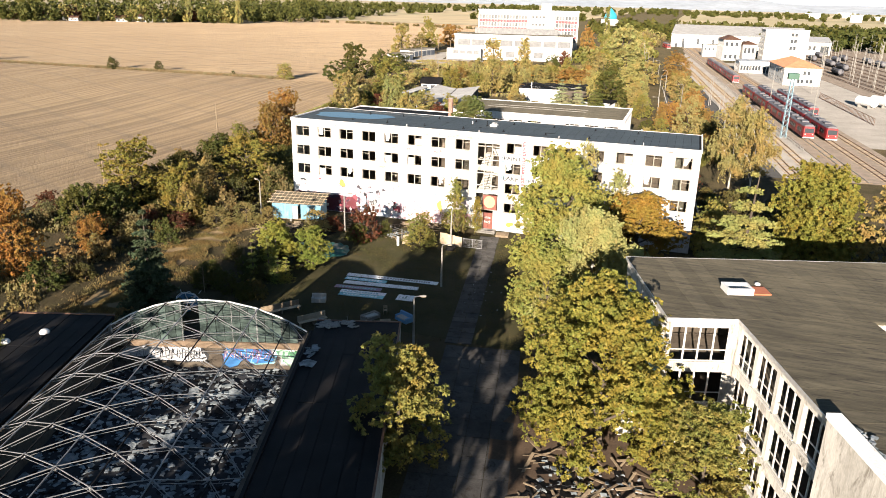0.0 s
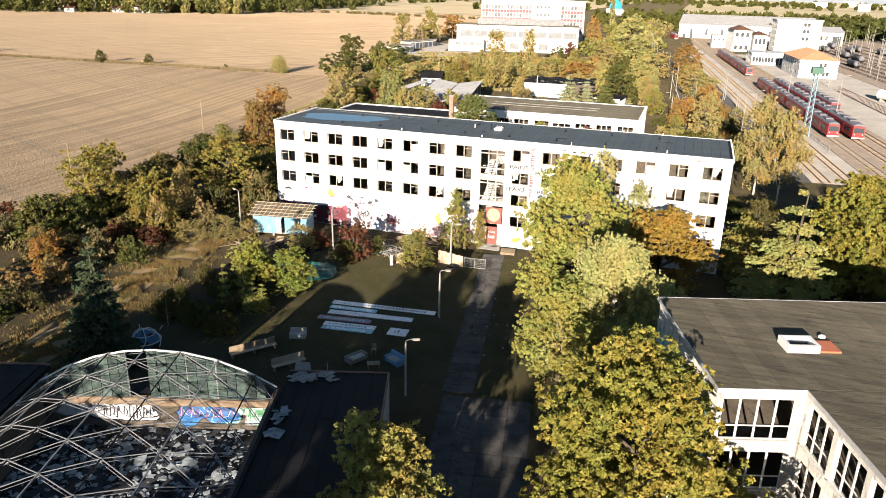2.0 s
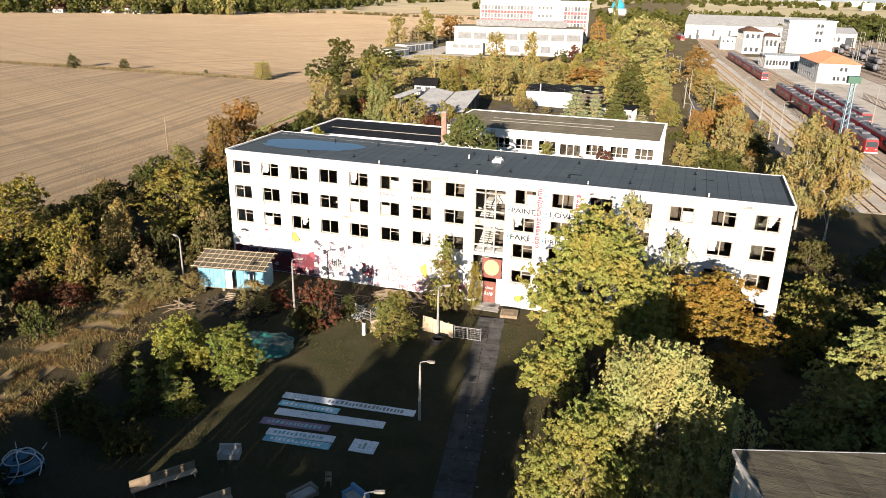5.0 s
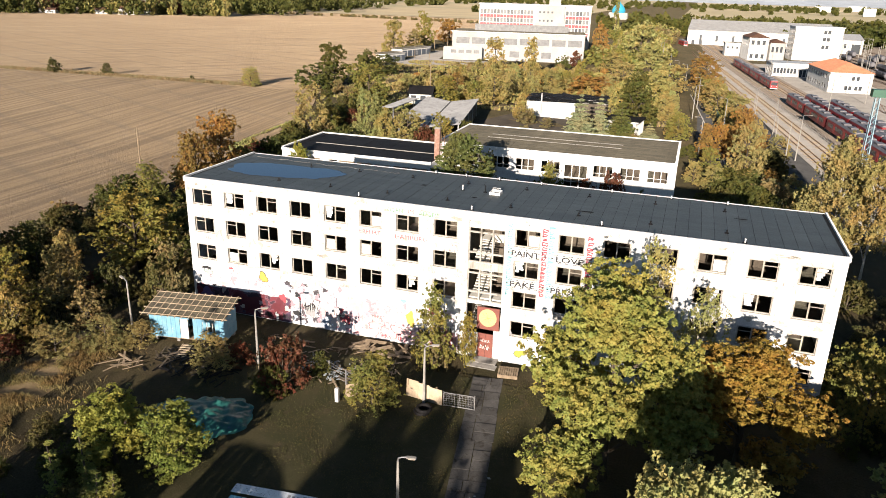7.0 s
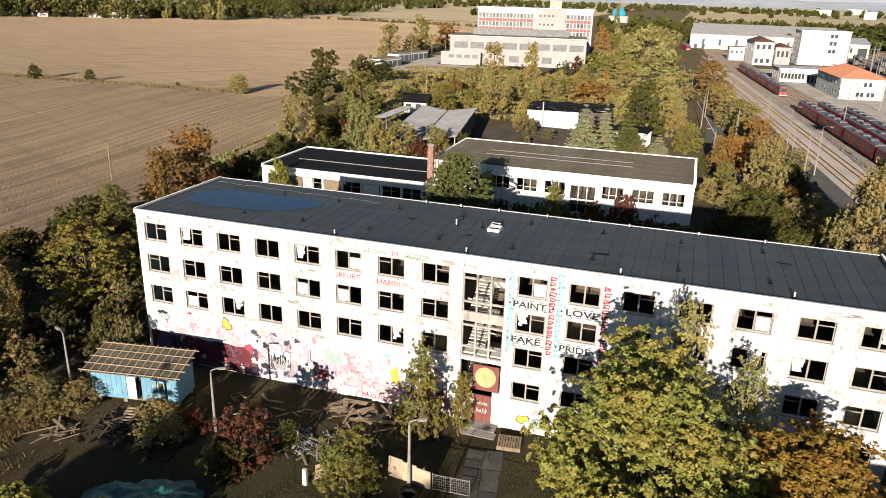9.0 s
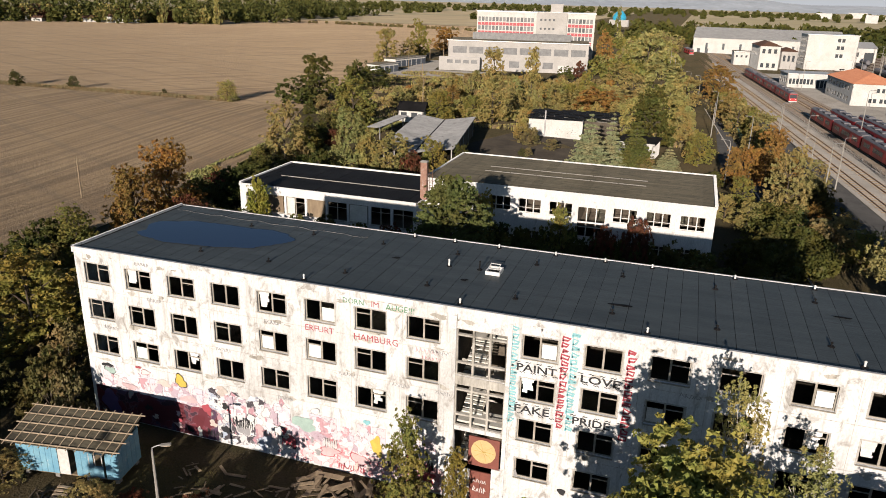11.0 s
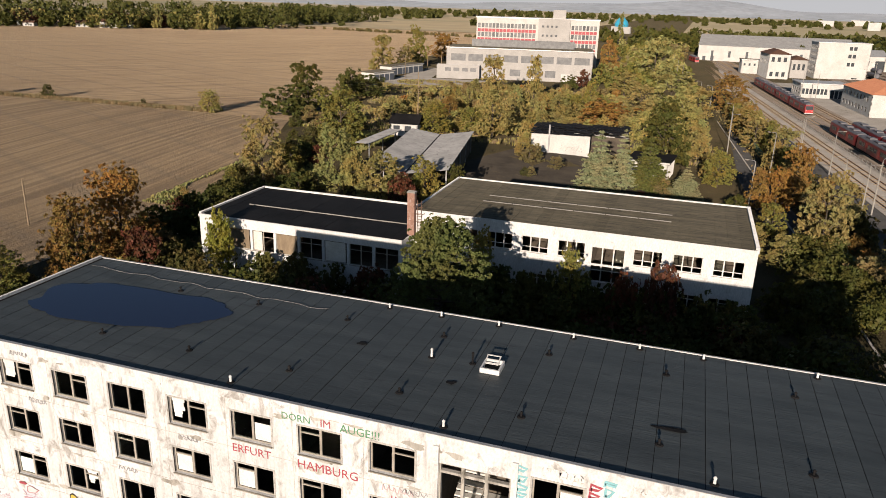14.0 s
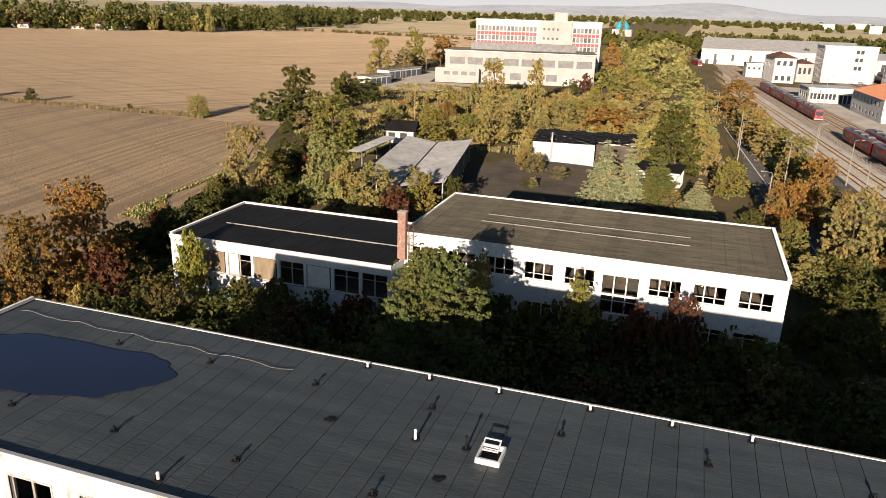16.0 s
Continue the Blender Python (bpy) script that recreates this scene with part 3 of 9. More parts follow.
def tree_parts(name, seed, height, spread, leaves, size, bark, leaf, base=0.22, style="round", droop=0.0, fill=1.0, tuft=14, tiers=0, stem_scale=1.0):
    """Trunk with limbs, and a crown of leaf sprays round the limb ends. Returns the two meshes."""
    rng = np.random.default_rng(seed)
    rnd = random.Random(seed)
    h = Heap()
    blobs = []
    th = height * (0.8 if style != "cone" else 0.97)
    bend = [rnd.uniform(-0.03, 0.03) * height for _ in range(2)]
    stem = [(bend[0] * k / 5 * (k / 5), bend[1] * k / 5 * (k / 5), th * k / 5) for k in range(6)]
    r0 = (0.014 * height + 0.05) * stem_scale
    h.tube(stem, [r0 * (1.25 if k == 0 else 1 - 0.17 * k) for k in range(6)], 7)
    if style == "cone":
        tiers = tiers or max(7, int(height * 1.0))
        for k in range(tiers):
            f = k / (tiers - 1)
            z = height * (base + (0.97 - base) * f)
            r = spread * (1 - f) ** 0.85 + 0.12
            arms = 8 if f < 0.7 else 6
            for j in range(arms):
                a = 2 * math.pi * (j + 0.5 * (k % 2)) / arms + rnd.uniform(-0.25, 0.25)
                rr = r * rnd.uniform(0.75, 1.1)
                tip = (math.cos(a) * rr, math.sin(a) * rr, z - rr * 0.22)
                h.tube([(0, 0, z), tip], [0.035 + 0.004 * height * (1 - f), 0.012], 4)
                for q in (0.3, 0.5, 0.7, 0.9):
                    blobs.append((tip[0] * q, tip[1] * q, z - rr * 0.22 * q, rr * 0.24 + 0.08, rr * 0.24 + 0.08, 0.09 + rr * 0.05))
    elif style == "pine":
        for k in range(44):
            f = (k + 0.5) / 44
            z = height * (base + (0.95 - base) * f)
            r = spread * (1.0 - 0.1 * f - 0.72 * f ** 2.4) * min(1.0, 0.7 + 2.2 * f) * rnd.uniform(0.72, 1.05)
            a = k * 2.4 + rnd.uniform(-0.4, 0.4)
            tip = (math.cos(a) * r, math.sin(a) * r, z + 0.08 * r)
            h.tube([(0, 0, z - 0.15 * r), (tip[0] * 0.5, tip[1] * 0.5, z - 0.02 * r), tip], [0.05 + 0.004 * height, 0.04, 0.015], 4)
            for q in (0.45, 0.65, 0.84, 1.0):
                w = 0.05 * height * rnd.uniform(0.7, 1.2)
                blobs.append((tip[0] * q + rnd.uniform(-0.3, 0.3), tip[1] * q + rnd.uniform(-0.3, 0.3), z + 0.08 * r * q + 0.1, w, w, w * 0.55))
        blobs.append((0, 0, height * 0.95, spread * 0.25, spread * 0.25, height * 0.06))
    else:
        limbs = 9 if style != "bush" else 7
        for k in range(limbs):
            f = k / (limbs - 1)
            a = k * 2.4 + rnd.uniform(-0.5, 0.5)
            z0 = height * (base * 0.7 + (0.62 - base * 0.7) * f) if style != "bush" else height * 0.08
            reach = spread * rnd.uniform(0.55, 0.8) * (1.05 - 0.45 * f)
            z1 = height * (base + 0.16 + (0.68 - base) * f) * rnd.uniform(0.92, 1.08)
            mid = (math.cos(a) * reach * 0.5, math.sin(a) * reach * 0.5, z0 + (z1 - z0) * 0.62)
            tip = (math.cos(a) * reach, math.sin(a) * reach, z1)
            h.tube([(0, 0, z0), mid, tip], [r0 * 0.5, r0 * 0.3, r0 * 0.1], 5)
            w = spread * rnd.uniform(0.34, 0.5)
            blobs.append((*tip, w, w, w * rnd.uniform(0.65, 0.9) * (height / (2.4 * spread)) ** 0.5))
            for _ in range(5):
                a2 = a + rnd.uniform(-0.9, 0.9)
                q = rnd.uniform(0.75, 1.28)
                w2 = spread * rnd.uniform(0.12, 0.26)
                p2 = (math.cos(a2) * reach * q, math.sin(a2) * reach * q, z1 + rnd.uniform(-0.16, 0.14) * height)
                h.tube([mid, p2], [r0 * 0.16, r0 * 0.05], 3)
                blobs.append((*p2, w2, w2, w2 * 0.85))
        if base < 0.1:
            for k in range(9):
                a = k * 0.7 + rnd.uniform(-0.3, 0.3)
                q, w = spread * rnd.uniform(0.5, 0.85), spread * rnd.uniform(0.22, 0.34)
                blobs.append((math.cos(a) * q, math.sin(a) * q, height * rnd.uniform(0.1, 0.32), w, w, w * 0.9))
        blobs.append((bend[0] * 0.7, bend[1] * 0.7, height * 0.82, spread * 0.42, spread * 0.42, height * 0.16))
        for _ in range(4):
            blobs.append((rnd.uniform(-0.3, 0.3) * spread, rnd.uniform(-0.3, 0.3) * spread, height * rnd.uniform(0.84, 0.94), spread * 0.2, spread * 0.2, height * 0.08))
    bl = np.array(blobs)
    wgt = (bl[:, 3] * bl[:, 5]) ** 1.0
    # leaves gather on the outer side of twig clumps, with gaps of shade between them
    sprigs = max(40, leaves // tuft)
    pick = rng.choice(len(bl), size=sprigs, p=wgt / wgt.sum())
    d = rng.normal(size=(sprigs, 3))
    d /= np.linalg.norm(d, axis=1)[:, None]
    rad = 1 - np.abs(rng.normal(size=(sprigs, 1))) * 0.34 * fill
    ragged = 1 + 0.2 * np.sin(d[:, :1] * 7 + pick[:, None]) * np.sin(d[:, 1:2] * 6 + pick[:, None] * 2)
    pts = bl[pick, :3] + d * rad * ragged * bl[pick, 3:6]
    pts += rng.normal(size=(sprigs, 3)) * (0.05 if style != "cone" else 0.012) * spread
    reach = size * 0.36 * tuft ** 0.5 * rng.uniform(0.55, 1.35, (sprigs, 1))
    host = rng.integers(0, sprigs, leaves)
    e = rng.normal(size=(leaves, 3)) + d[host] * 0.9 + np.array([0, 0, 0.35])
    e /= np.linalg.norm(e, axis=1)[:, None]
    flat = 0.4 if style in ("cone", "pine") else 0.72
    pts = pts[host] + e * reach[host] * rng.uniform(0.35, 1.0, (leaves, 1)) ** 0.5 * np.array([1, 1, flat])
    d = e * 0.6 + d[host] * 0.4 + np.array([0, 0, 0.3])
    if droop:
        pts[:, 2] -= droop * height * 0.22 * rng.random(leaves) ** 2 * (np.hypot(pts[:, 0], pts[:, 1]) / spread)
    pts[:, 2] = np.maximum(pts[:, 2], 0.15 * size + rng.random(leaves) * 0.2)
    sz = size * rng.uniform(0.6, 1.3, leaves)
    stemmesh = raw("trunk", h.v, h.f, bark, None, "", True)
    tm = stemmesh.data
    bpy.data.objects.remove(stemmesh)
    return tm, leaf_mesh("crown", pts, d, sz, leaf, rng, droop, 1.0 + droop)


KINDS = {}


def species(key, label, category, variants, **kw):
    KINDS[key] = dict(label=label, category=category, variants=variants, kw=kw, made={}, count=0)


def plant(key, x, y, height, width=None, turn=None, variant=None, group="", label="", z=None):
    """Stands one plant of that kind there; alike plants share their meshes."""
    k = KINDS[key]
    rnd = random.Random(int(x * 131 + y * 17 + height * 7))
    va = k["count"] % k["variants"] if variant is None else variant
    k["count"] += 1
    kw = k["kw"]
    s = height / kw["height"]
    w = s if width is None else width / (2.0 * kw["spread"])
    # plants near the flight have finer leaves than those far off
    fine = 0 if kw["leaves"] > 14000 else (3 if y < -80 or y > 140 else (1 if y < 45 else 2))
    if (va, fine) not in k["made"]:
        many, wide = {0: (1, 1), 1: (1.5, 0.8), 2: (1, 1.0), 3: (0.5, 1.4)}[fine]
        k["made"][va, fine] = tree_parts(key, hash_of(key) + va * 7, **{**kw, "leaves": int(kw["leaves"] * many), "size": kw["size"] * wide})
    tm, cm = k["made"][va, fine]
    m = Matrix.LocRotScale((x, y, lie(x, y) - 0.05 if z is None else z), Euler((0, 0, turn if turn is not None else rnd.uniform(0, 6.28))), (w, w, s))
    e = thing(k["category"].replace(" ", "_"), m, label or k["label"], k["category"], group)
    a, b = new("trunk", tm), new("crown", cm)
    a.parent = b.parent = e
    return e


def hash_of(text):
    return sum((i + 1) * ord(c) for i, c in enumerate(text)) % 9973

# ---- land ----
def steps(a, b, n):
    return [a + (b - a) * k / n for k in range(n + 1)]


def sheet(name, xs, ys, place, material, label, category, kind="structure"):
    v, f = [], []
    for y in ys:
        for x in xs:
            v.append(place(x, y))
    w = len(xs)
    for j in range(len(ys) - 1):
        for i in range(w - 1):
            f.append((j * w + i, j * w + i + 1, (j + 1) * w + i + 1, (j + 1) * w + i))
    return tagged(raw(name, v, f, material, None, "", True), label, category, "", kind)


gx = [-4900, -3500, -2200, -1400, -900, -650] + steps(-500, -120, 12) + steps(-110, 130, 40) + [150, 200, 300, 450, 650, 900, 1400, 2200, 3500, 4900]
gy = [-700, -300, -160] + steps(-120, 160, 46) + steps(180, 420, 12) + [480, 560, 700, 900, 1200, 1700, 2400, 3300, 4300, 4900]
sheet("ground", gx, gy, lambda x, y: (x, y, lie(x, y) + (0.12 * math.sin(x * 0.31) * math.sin(y * 0.27 + x * 0.1) if -30 < x < -4 and -60 < y < 60 else 0)), GROUND,
      "rough overgrown ground with dry grass and bare earth", "ground")


def field_edge(y):
    for (a, p), (b, q) in zip(EDGE, EDGE[1:]):
        if a <= y <= b:
            return p + (q - p) * (y - a) / (b - a)
    return EDGE[-1][1]


EDGE = [(-300, -40), (-10, -36), (30, -35), (62, -34), (91, -40), (106, -44), (126, -53), (144, -60), (199, -75), (266, -92), (330, -106), (520, -105), (900, -150), (1500, -260)]
fy = [-300, -150, -80] + steps(-40, 260, 30) + [300, 330, 400, 520, 700, 900, 1200, 1500]
fs = [0, 0.01, 0.02, 0.04, 0.06, 0.09, 0.13, 0.18, 0.25, 0.35, 0.5, 0.7, 1.0]
sheet("field", fs, fy, lambda s, y: (field_edge(y) * (1 - s) - 1500 * s, y, lie(field_edge(y) * (1 - s) - 1500 * s, y) + 0.06), FIELD,
      "harvested brown stubble field with long tillage lines", "field")
# grass strip that divides the field
strip = Heap()
for k in range(24):
    a, b = k / 24, (k + 1) / 24
    p, q = (-80 - 330 * a, 138 - 6 * a), (-80 - 330 * b, 138 - 6 * b)
    strip.quad((p[0], p[1] - 1.8, lie(*p) + 0.1), (p[0], p[1] + 2.0, lie(*p) + 0.1), (q[0], q[1] + 2.0, lie(*q) + 0.1), (q[0], q[1] - 1.8, lie(*q) + 0.1))
tagged(strip.done("grass_strip", STRAW), "dry grass strip between two parts of the field", "grass", "", "structure")
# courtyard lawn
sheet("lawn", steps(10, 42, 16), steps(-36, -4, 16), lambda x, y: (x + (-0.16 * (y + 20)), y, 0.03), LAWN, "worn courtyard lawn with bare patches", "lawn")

# slab path from the door to the wide pavement
PATH_A, PATH_B = Vector((32.6, -4.0)), Vector((38.2, -36.0))
pad_meshes = []
for w in (0.95, 1.25, 1.6):
    o = Heap().box(-w / 2, -0.58, -0.06, w / 2, 0.58, 0.055).done("paving_slab", SLAB)
    pad_meshes.append((w, o.data))
    bpy.data.objects.remove(o)
pavement = thing("pavement", (0, 0, 0), "grey concrete slab path with open joints", "pavement", "", "structure")
prnd = random.Random(4)
along = (PATH_B - PATH_A).normalized()
side = Vector((along.y, -along.x)) * -1
length = (PATH_B - PATH_A).length
d = 0.0
while d < length:
    offs = -1.3
    order = prnd.choice([(0, 2), (2, 0), (1, 1), (0, 2), (1, 1)])
    for i in order:
        w, me = pad_meshes[i]
        o = new("paving_slab", me)
        o.parent = pavement
        c = PATH_A + along * d + side * (offs + w / 2)
        o.matrix_basis = pose(c.x, c.y, 0.02 + prnd.uniform(-0.015, 0.02), prnd.uniform(-0.6, 0.6), prnd.uniform(-0.6, 0.6), math.degrees(math.atan2(side.y, side.x)) + prnd.uniform(-1.2, 1.2))
        offs += w + 0.05
    d += 1.2
# wide concrete road past the low hall
road_m = pose(37.3, -37.2, 0, 0, 0, 10.5)
yard_road = thing("road", road_m, "wide road of large dark concrete slabs", "road", "", "structure")
for i in range(4):
    for j in range(20):
        rr = prnd
        o = Heap().box(i * 1.78 + 0.02, -(j + 1) * 2.5 + 0.02, -0.08, (i + 1) * 1.78 - 0.02, -j * 2.5 - 0.02, 0.05 + rr.uniform(-0.012, 0.012)).done("paving_slab", SLAB, yard_road)
slab("paving", 7.1, -50, -0.08, 13, 0.5, 0.03, GROUND, yard_road, "bare earth shoulder")

# ---- four-storey dormitory ----
LEN, DEEP, TOP = 58.8, 12.36, 13.86
dorm = thing("dormitory_building", (0, 0, 0), "derelict four-storey white concrete-panel block with broken windows and graffiti", "building")
W, HH = 2.15, 1.5
COLS = [0.82 + 3.6 * k for k in range(8)] + [33.4 + 3.715 * k for k in range(7)]
ROWS = [11.22, 8.36, 5.52]
holes = [(x, z, x + W, z + HH) for x in COLS for z in ROWS]
ground_l = [(x, 2.62, x + W, 4.15) for x in COLS[1:8]]
ground_r = [(x, 2.75, x + W, 4.15) for x in COLS[8:]]
stair = [(29.3, 9.25, 32.5, 12.45), (29.3, 5.6, 32.5, 8.62), (29.3, 0.0, 32.5, 5.3)]
holes += ground_r + stair + [(2.05, 3.15, 2.95, 4.2)]
wall("wall", LEN, -0.5, TOP - 0.23, 0.3, holes, RENDER_W, dorm)
slab("back_wall", 0, DEEP - 0.3, -0.5, LEN, DEEP, TOP - 0.23, RENDER_W, dorm)
slab("end_wall", 0, 0.3, -0.5, 0.3, DEEP - 0.3, TOP - 0.23, RENDER_W, dorm)
slab("end_wall", LEN - 0.3, 0.3, -0.5, LEN, DEEP - 0.3, TOP - 0.23, RENDER_W, dorm)
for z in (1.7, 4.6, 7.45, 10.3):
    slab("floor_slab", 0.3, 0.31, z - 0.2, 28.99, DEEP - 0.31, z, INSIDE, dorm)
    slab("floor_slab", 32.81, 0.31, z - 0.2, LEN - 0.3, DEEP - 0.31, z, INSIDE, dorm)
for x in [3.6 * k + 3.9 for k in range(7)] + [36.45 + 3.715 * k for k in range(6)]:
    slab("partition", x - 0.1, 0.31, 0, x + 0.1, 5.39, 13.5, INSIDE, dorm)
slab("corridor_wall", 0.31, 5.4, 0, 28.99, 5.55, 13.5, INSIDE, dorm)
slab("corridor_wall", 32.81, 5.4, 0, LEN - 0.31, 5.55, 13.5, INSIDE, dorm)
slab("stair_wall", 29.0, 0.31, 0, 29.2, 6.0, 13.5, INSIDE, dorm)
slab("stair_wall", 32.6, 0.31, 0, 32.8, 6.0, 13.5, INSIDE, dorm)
# windows
wr = random.Random(11)
styles = ["right", "right", "left", "right", "none", "right", "left"]
for i, x in enumerate(COLS):
    for j, z in enumerate(ROWS):
        st = "left" if (j == 1 and i < 8) else wr.choice(styles)
        panes = []
        if wr.random() < 0.13:
            panes.append((wr.randrange(2), "rag"))
        elif wr.random() < 0.12:
            panes.append((wr.randrange(2), "board"))
        if (i, j) in ((5, 0), (4, 1), (5, 1)):
            panes = [(1 if j == 0 else 0, "board")]
        if wr.random() < 0.4:
            panes.append((wr.randrange(2), "glass"))
        window(dorm, x, z, W, HH, 0.14, st, FRAME, panes=panes)
for k, h in enumerate(ground_r):
    window(dorm, h[0], h[1], W, h[3] - h[1], 0.14, "right", FRAME)
# window surrounds: a narrow grey rim round every opening
rim = {}
for (x0, z0, x1, z1) in holes[:45] + ground_r:
    key = round(z1 - z0, 2)
    if key not in rim:
        b, w, h = Heap(), x1 - x0, z1 - z0
        b.box(-0.09, -0.02, -0.07, 0, 0.05, h + 0.08).box(w, -0.02, -0.07, w + 0.09, 0.05, h + 0.08).box(0, -0.02, h, w, 0.05, h + 0.08)
        o = b.done("window_surround", SURROUND)
        rim[key] = o.data
        bpy.data.objects.remove(o)
    o = new("window_surround", rim[key])
    o.parent = dorm
    o.location = (x0, 0, z0)
# closed ground-floor openings, standing 3 cm proud, with their joints
for (x0, z0, x1, z1) in ground_l:
    for k in range(2):
        c = x0 + k * W / 2
        Heap().box(c + 0.03, -0.03, z0, c + W / 2 - 0.03, 0.02, z1).done("window_panel", MURAL, dorm, "painted panel closing a ground-floor window")
# stairwell lattice, flights and door
for (x0, z0, x1, z1) in stair[:2]:
    w, h = x1 - x0, z1 - z0
    xs = [x0, x0 + 0.07, x0 + w / 3 - 0.07, x0 + w / 3 + 0.07, x0 + w * 2 / 3 - 0.07, x0 + w * 2 / 3 + 0.07, x1 - 0.07, x1]
    zs = [z0, z0 + 0.06, z0 + h * 0.27 - 0.06, z0 + h * 0.27 + 0.06, z0 + h * 0.86 - 0.06, z0 + h * 0.86 + 0.06, z1 - 0.06, z1]
    lattice_frame("stair_window", xs, zs, lambda i, j: i % 2 == 0 or j % 2 == 0, 0.2, RENDER_S, dorm, "grey concrete lattice of the stairwell without glass").location = (0, 0.05, 0)
slab("beam", 29.1, -0.05, 8.64, 32.7, 0.0, 9.22, RENDER_S, dorm, "stained concrete beam")
for x in (29.02, 32.52):
    slab("pilaster", x, -0.09, 0.0, x + 0.26, -0.002, 13.3, RENDER_W, dorm)
for lvl, z in enumerate((2.9, 5.75, 8.6)):
    for k in range(9):
        slab("stair_tread", 29.35, 1.5 + k * 0.28, z + k * 0.16, 30.75, 1.5 + k * 0.28 + 0.3, z + k * 0.16 + 0.09, INSIDE_W, dorm)
        slab("stair_tread", 31.0, 4.0 - k * 0.28, z + 1.43 + k * 0.16, 32.45, 4.0 - k * 0.28 + 0.3, z + 1.52 + k * 0.16, INSIDE_W, dorm)
    slab("stair_landing", 29.25, 4.1, z + 1.3, 32.55, 5.6, z + 1.45, INSIDE_W, dorm, "white concrete stair landing")
    slab("stair_landing", 29.25, 0.5, z - 0.15, 32.55, 1.5, z, INSIDE_W, dorm, "white concrete stair landing")
    r = Heap()
    for k in range(5):
        r.bar((30.8, 1.6 + k * 0.56, z + k * 0.32 + 0.1), (30.8, 1.6 + k * 0.56, z + k * 0.32 + 0.95), 0.03)
    r.bar((30.8, 1.6, z + 1.0), (30.8, 3.9, z + 2.25), 0.05)
    r.done("handrail", FRAME, dorm)
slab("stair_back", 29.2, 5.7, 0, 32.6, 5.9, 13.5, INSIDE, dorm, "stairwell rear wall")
slab("door_panel", 30.35, -0.06, 2.95, 32.4, 0.04, 5.1, RED, dorm, "faded red board with a round yellow painting")
disc = [(31.35 + 0.82 * math.cos(a * math.pi / 14), 4.1 + 0.86 * math.sin(a * math.pi / 14)) for a in range(28)]
raw("painted_disc", [(x, -0.066, z) for x, z in disc], [tuple(range(28))], plain("ochre_spray", (0.62, 0.44, 0.2)), dorm, "round ochre painting")
door = Heap().box(30.5, -0.04, 0.02, 31.9, 0.05, 2.5).done("door", RED, dorm, "rust-red double door with white scrawls")
Heap().box(31.19, -0.046, 0.02, 31.21, -0.03, 2.5).done("door_joint", BITUMEN_D, door)
slab("door_jamb", 31.92, -0.05, 0, 32.5, 0.2, 2.9, RENDER_W, dorm)
slab("door_jamb", 29.3, 0.05, 0, 30.45, 0.2, 2.4, RENDER_W, dorm)
# roof
slab("roof", 0.05, 0.05, TOP - 0.22, LEN - 0.05, DEEP + 0.015, TOP - 0.125, BITUMEN_D, dorm, "flat grey bitumen roof")
trim = [("roof_edge", -0.08, -0.10, TOP - 0.42, LEN + 0.08, 0.02, TOP), ("roof_edge", -0.08, DEEP + 0.02, TOP - 0.42, LEN + 0.08, DEEP + 0.1, TOP - 0.085),
        ("roof_edge", -0.08, 0.02, TOP - 0.42, 0.08, DEEP - 0.02, TOP + 0.06), ("roof_edge", LEN - 0.08, 0.02, TOP - 0.42, LEN + 0.08, DEEP - 0.02, TOP + 0.06)]
for n, *c in trim:
    slab(n, *c, RENDER_W, dorm, "white rendered roof edge")
slab("edge_flashing", -0.1, -0.125, TOP - 0.004, LEN + 0.1, 0.05, TOP + 0.022, ZINC, dorm, "bright metal strip along the roof edge")
slab("edge_flashing", -0.1, DEEP + 0.02, TOP - 0.083, LEN + 0.1, DEEP + 0.125, TOP - 0.065, ZINC, dorm, "bright metal strip along the roof edge")
for k in range(57):
    x0 = 0.3 + k * 1.02
    Heap().box(x0 + 0.015, 0.12, TOP - 0.135, x0 + 1.005, DEEP - 0.06, TOP - 0.118 + wr.uniform(0.0, 0.016)).done("roofing_sheet", BITUMEN, dorm)
# rain water standing on the roof
pr = random.Random(5)
outline = []
for k in range(88):
    a = 2 * math.pi * k / 88
    q = 1 + 0.05 * math.sin(3 * a + 0.6) + 0.035 * math.sin(7 * a + 1) + 0.02 * math.sin(13 * a) + pr.uniform(-0.012, 0.012)
    c, n = math.cos(a), math.sin(a)
    outline.append((7.35 + 6.0 * math.copysign(abs(c) ** 0.72, c) * q, 6.35 + 0.55 * c + 2.6 * math.copysign(abs(n) ** 0.75, n) * q))
raw("puddle", [(x, y, TOP - 0.072) for x, y in outline], [tuple(range(88))], WATER, None)
tagged(bpy.data.objects["puddle"], "large rain puddle mirroring the blue sky on the roof", "puddle")

# ---- graffiti on the dormitory ----
SPRAY = {n: plain("spray_" + n, c, 0.7) for n, c in dict(red=(0.42, 0.07, 0.09), darkred=(0.12, 0.012, 0.02), pink=(0.60, 0.44, 0.44), black=(0.02, 0.02, 0.022), cyan=(0.25, 0.52, 0.55), green=(0.10, 0.28, 0.14), mint=(0.38, 0.5, 0.44),
         yellow=(0.62, 0.46, 0.08), white=(0.72, 0.7, 0.68), blue=(0.03, 0.17, 0.42), lime=(0.42, 0.48, 0.06), grey=(0.34, 0.33, 0.33), skin=(0.6, 0.52, 0.46), violet=(0.16, 0.10, 0.24)).items()}
layer = [0]


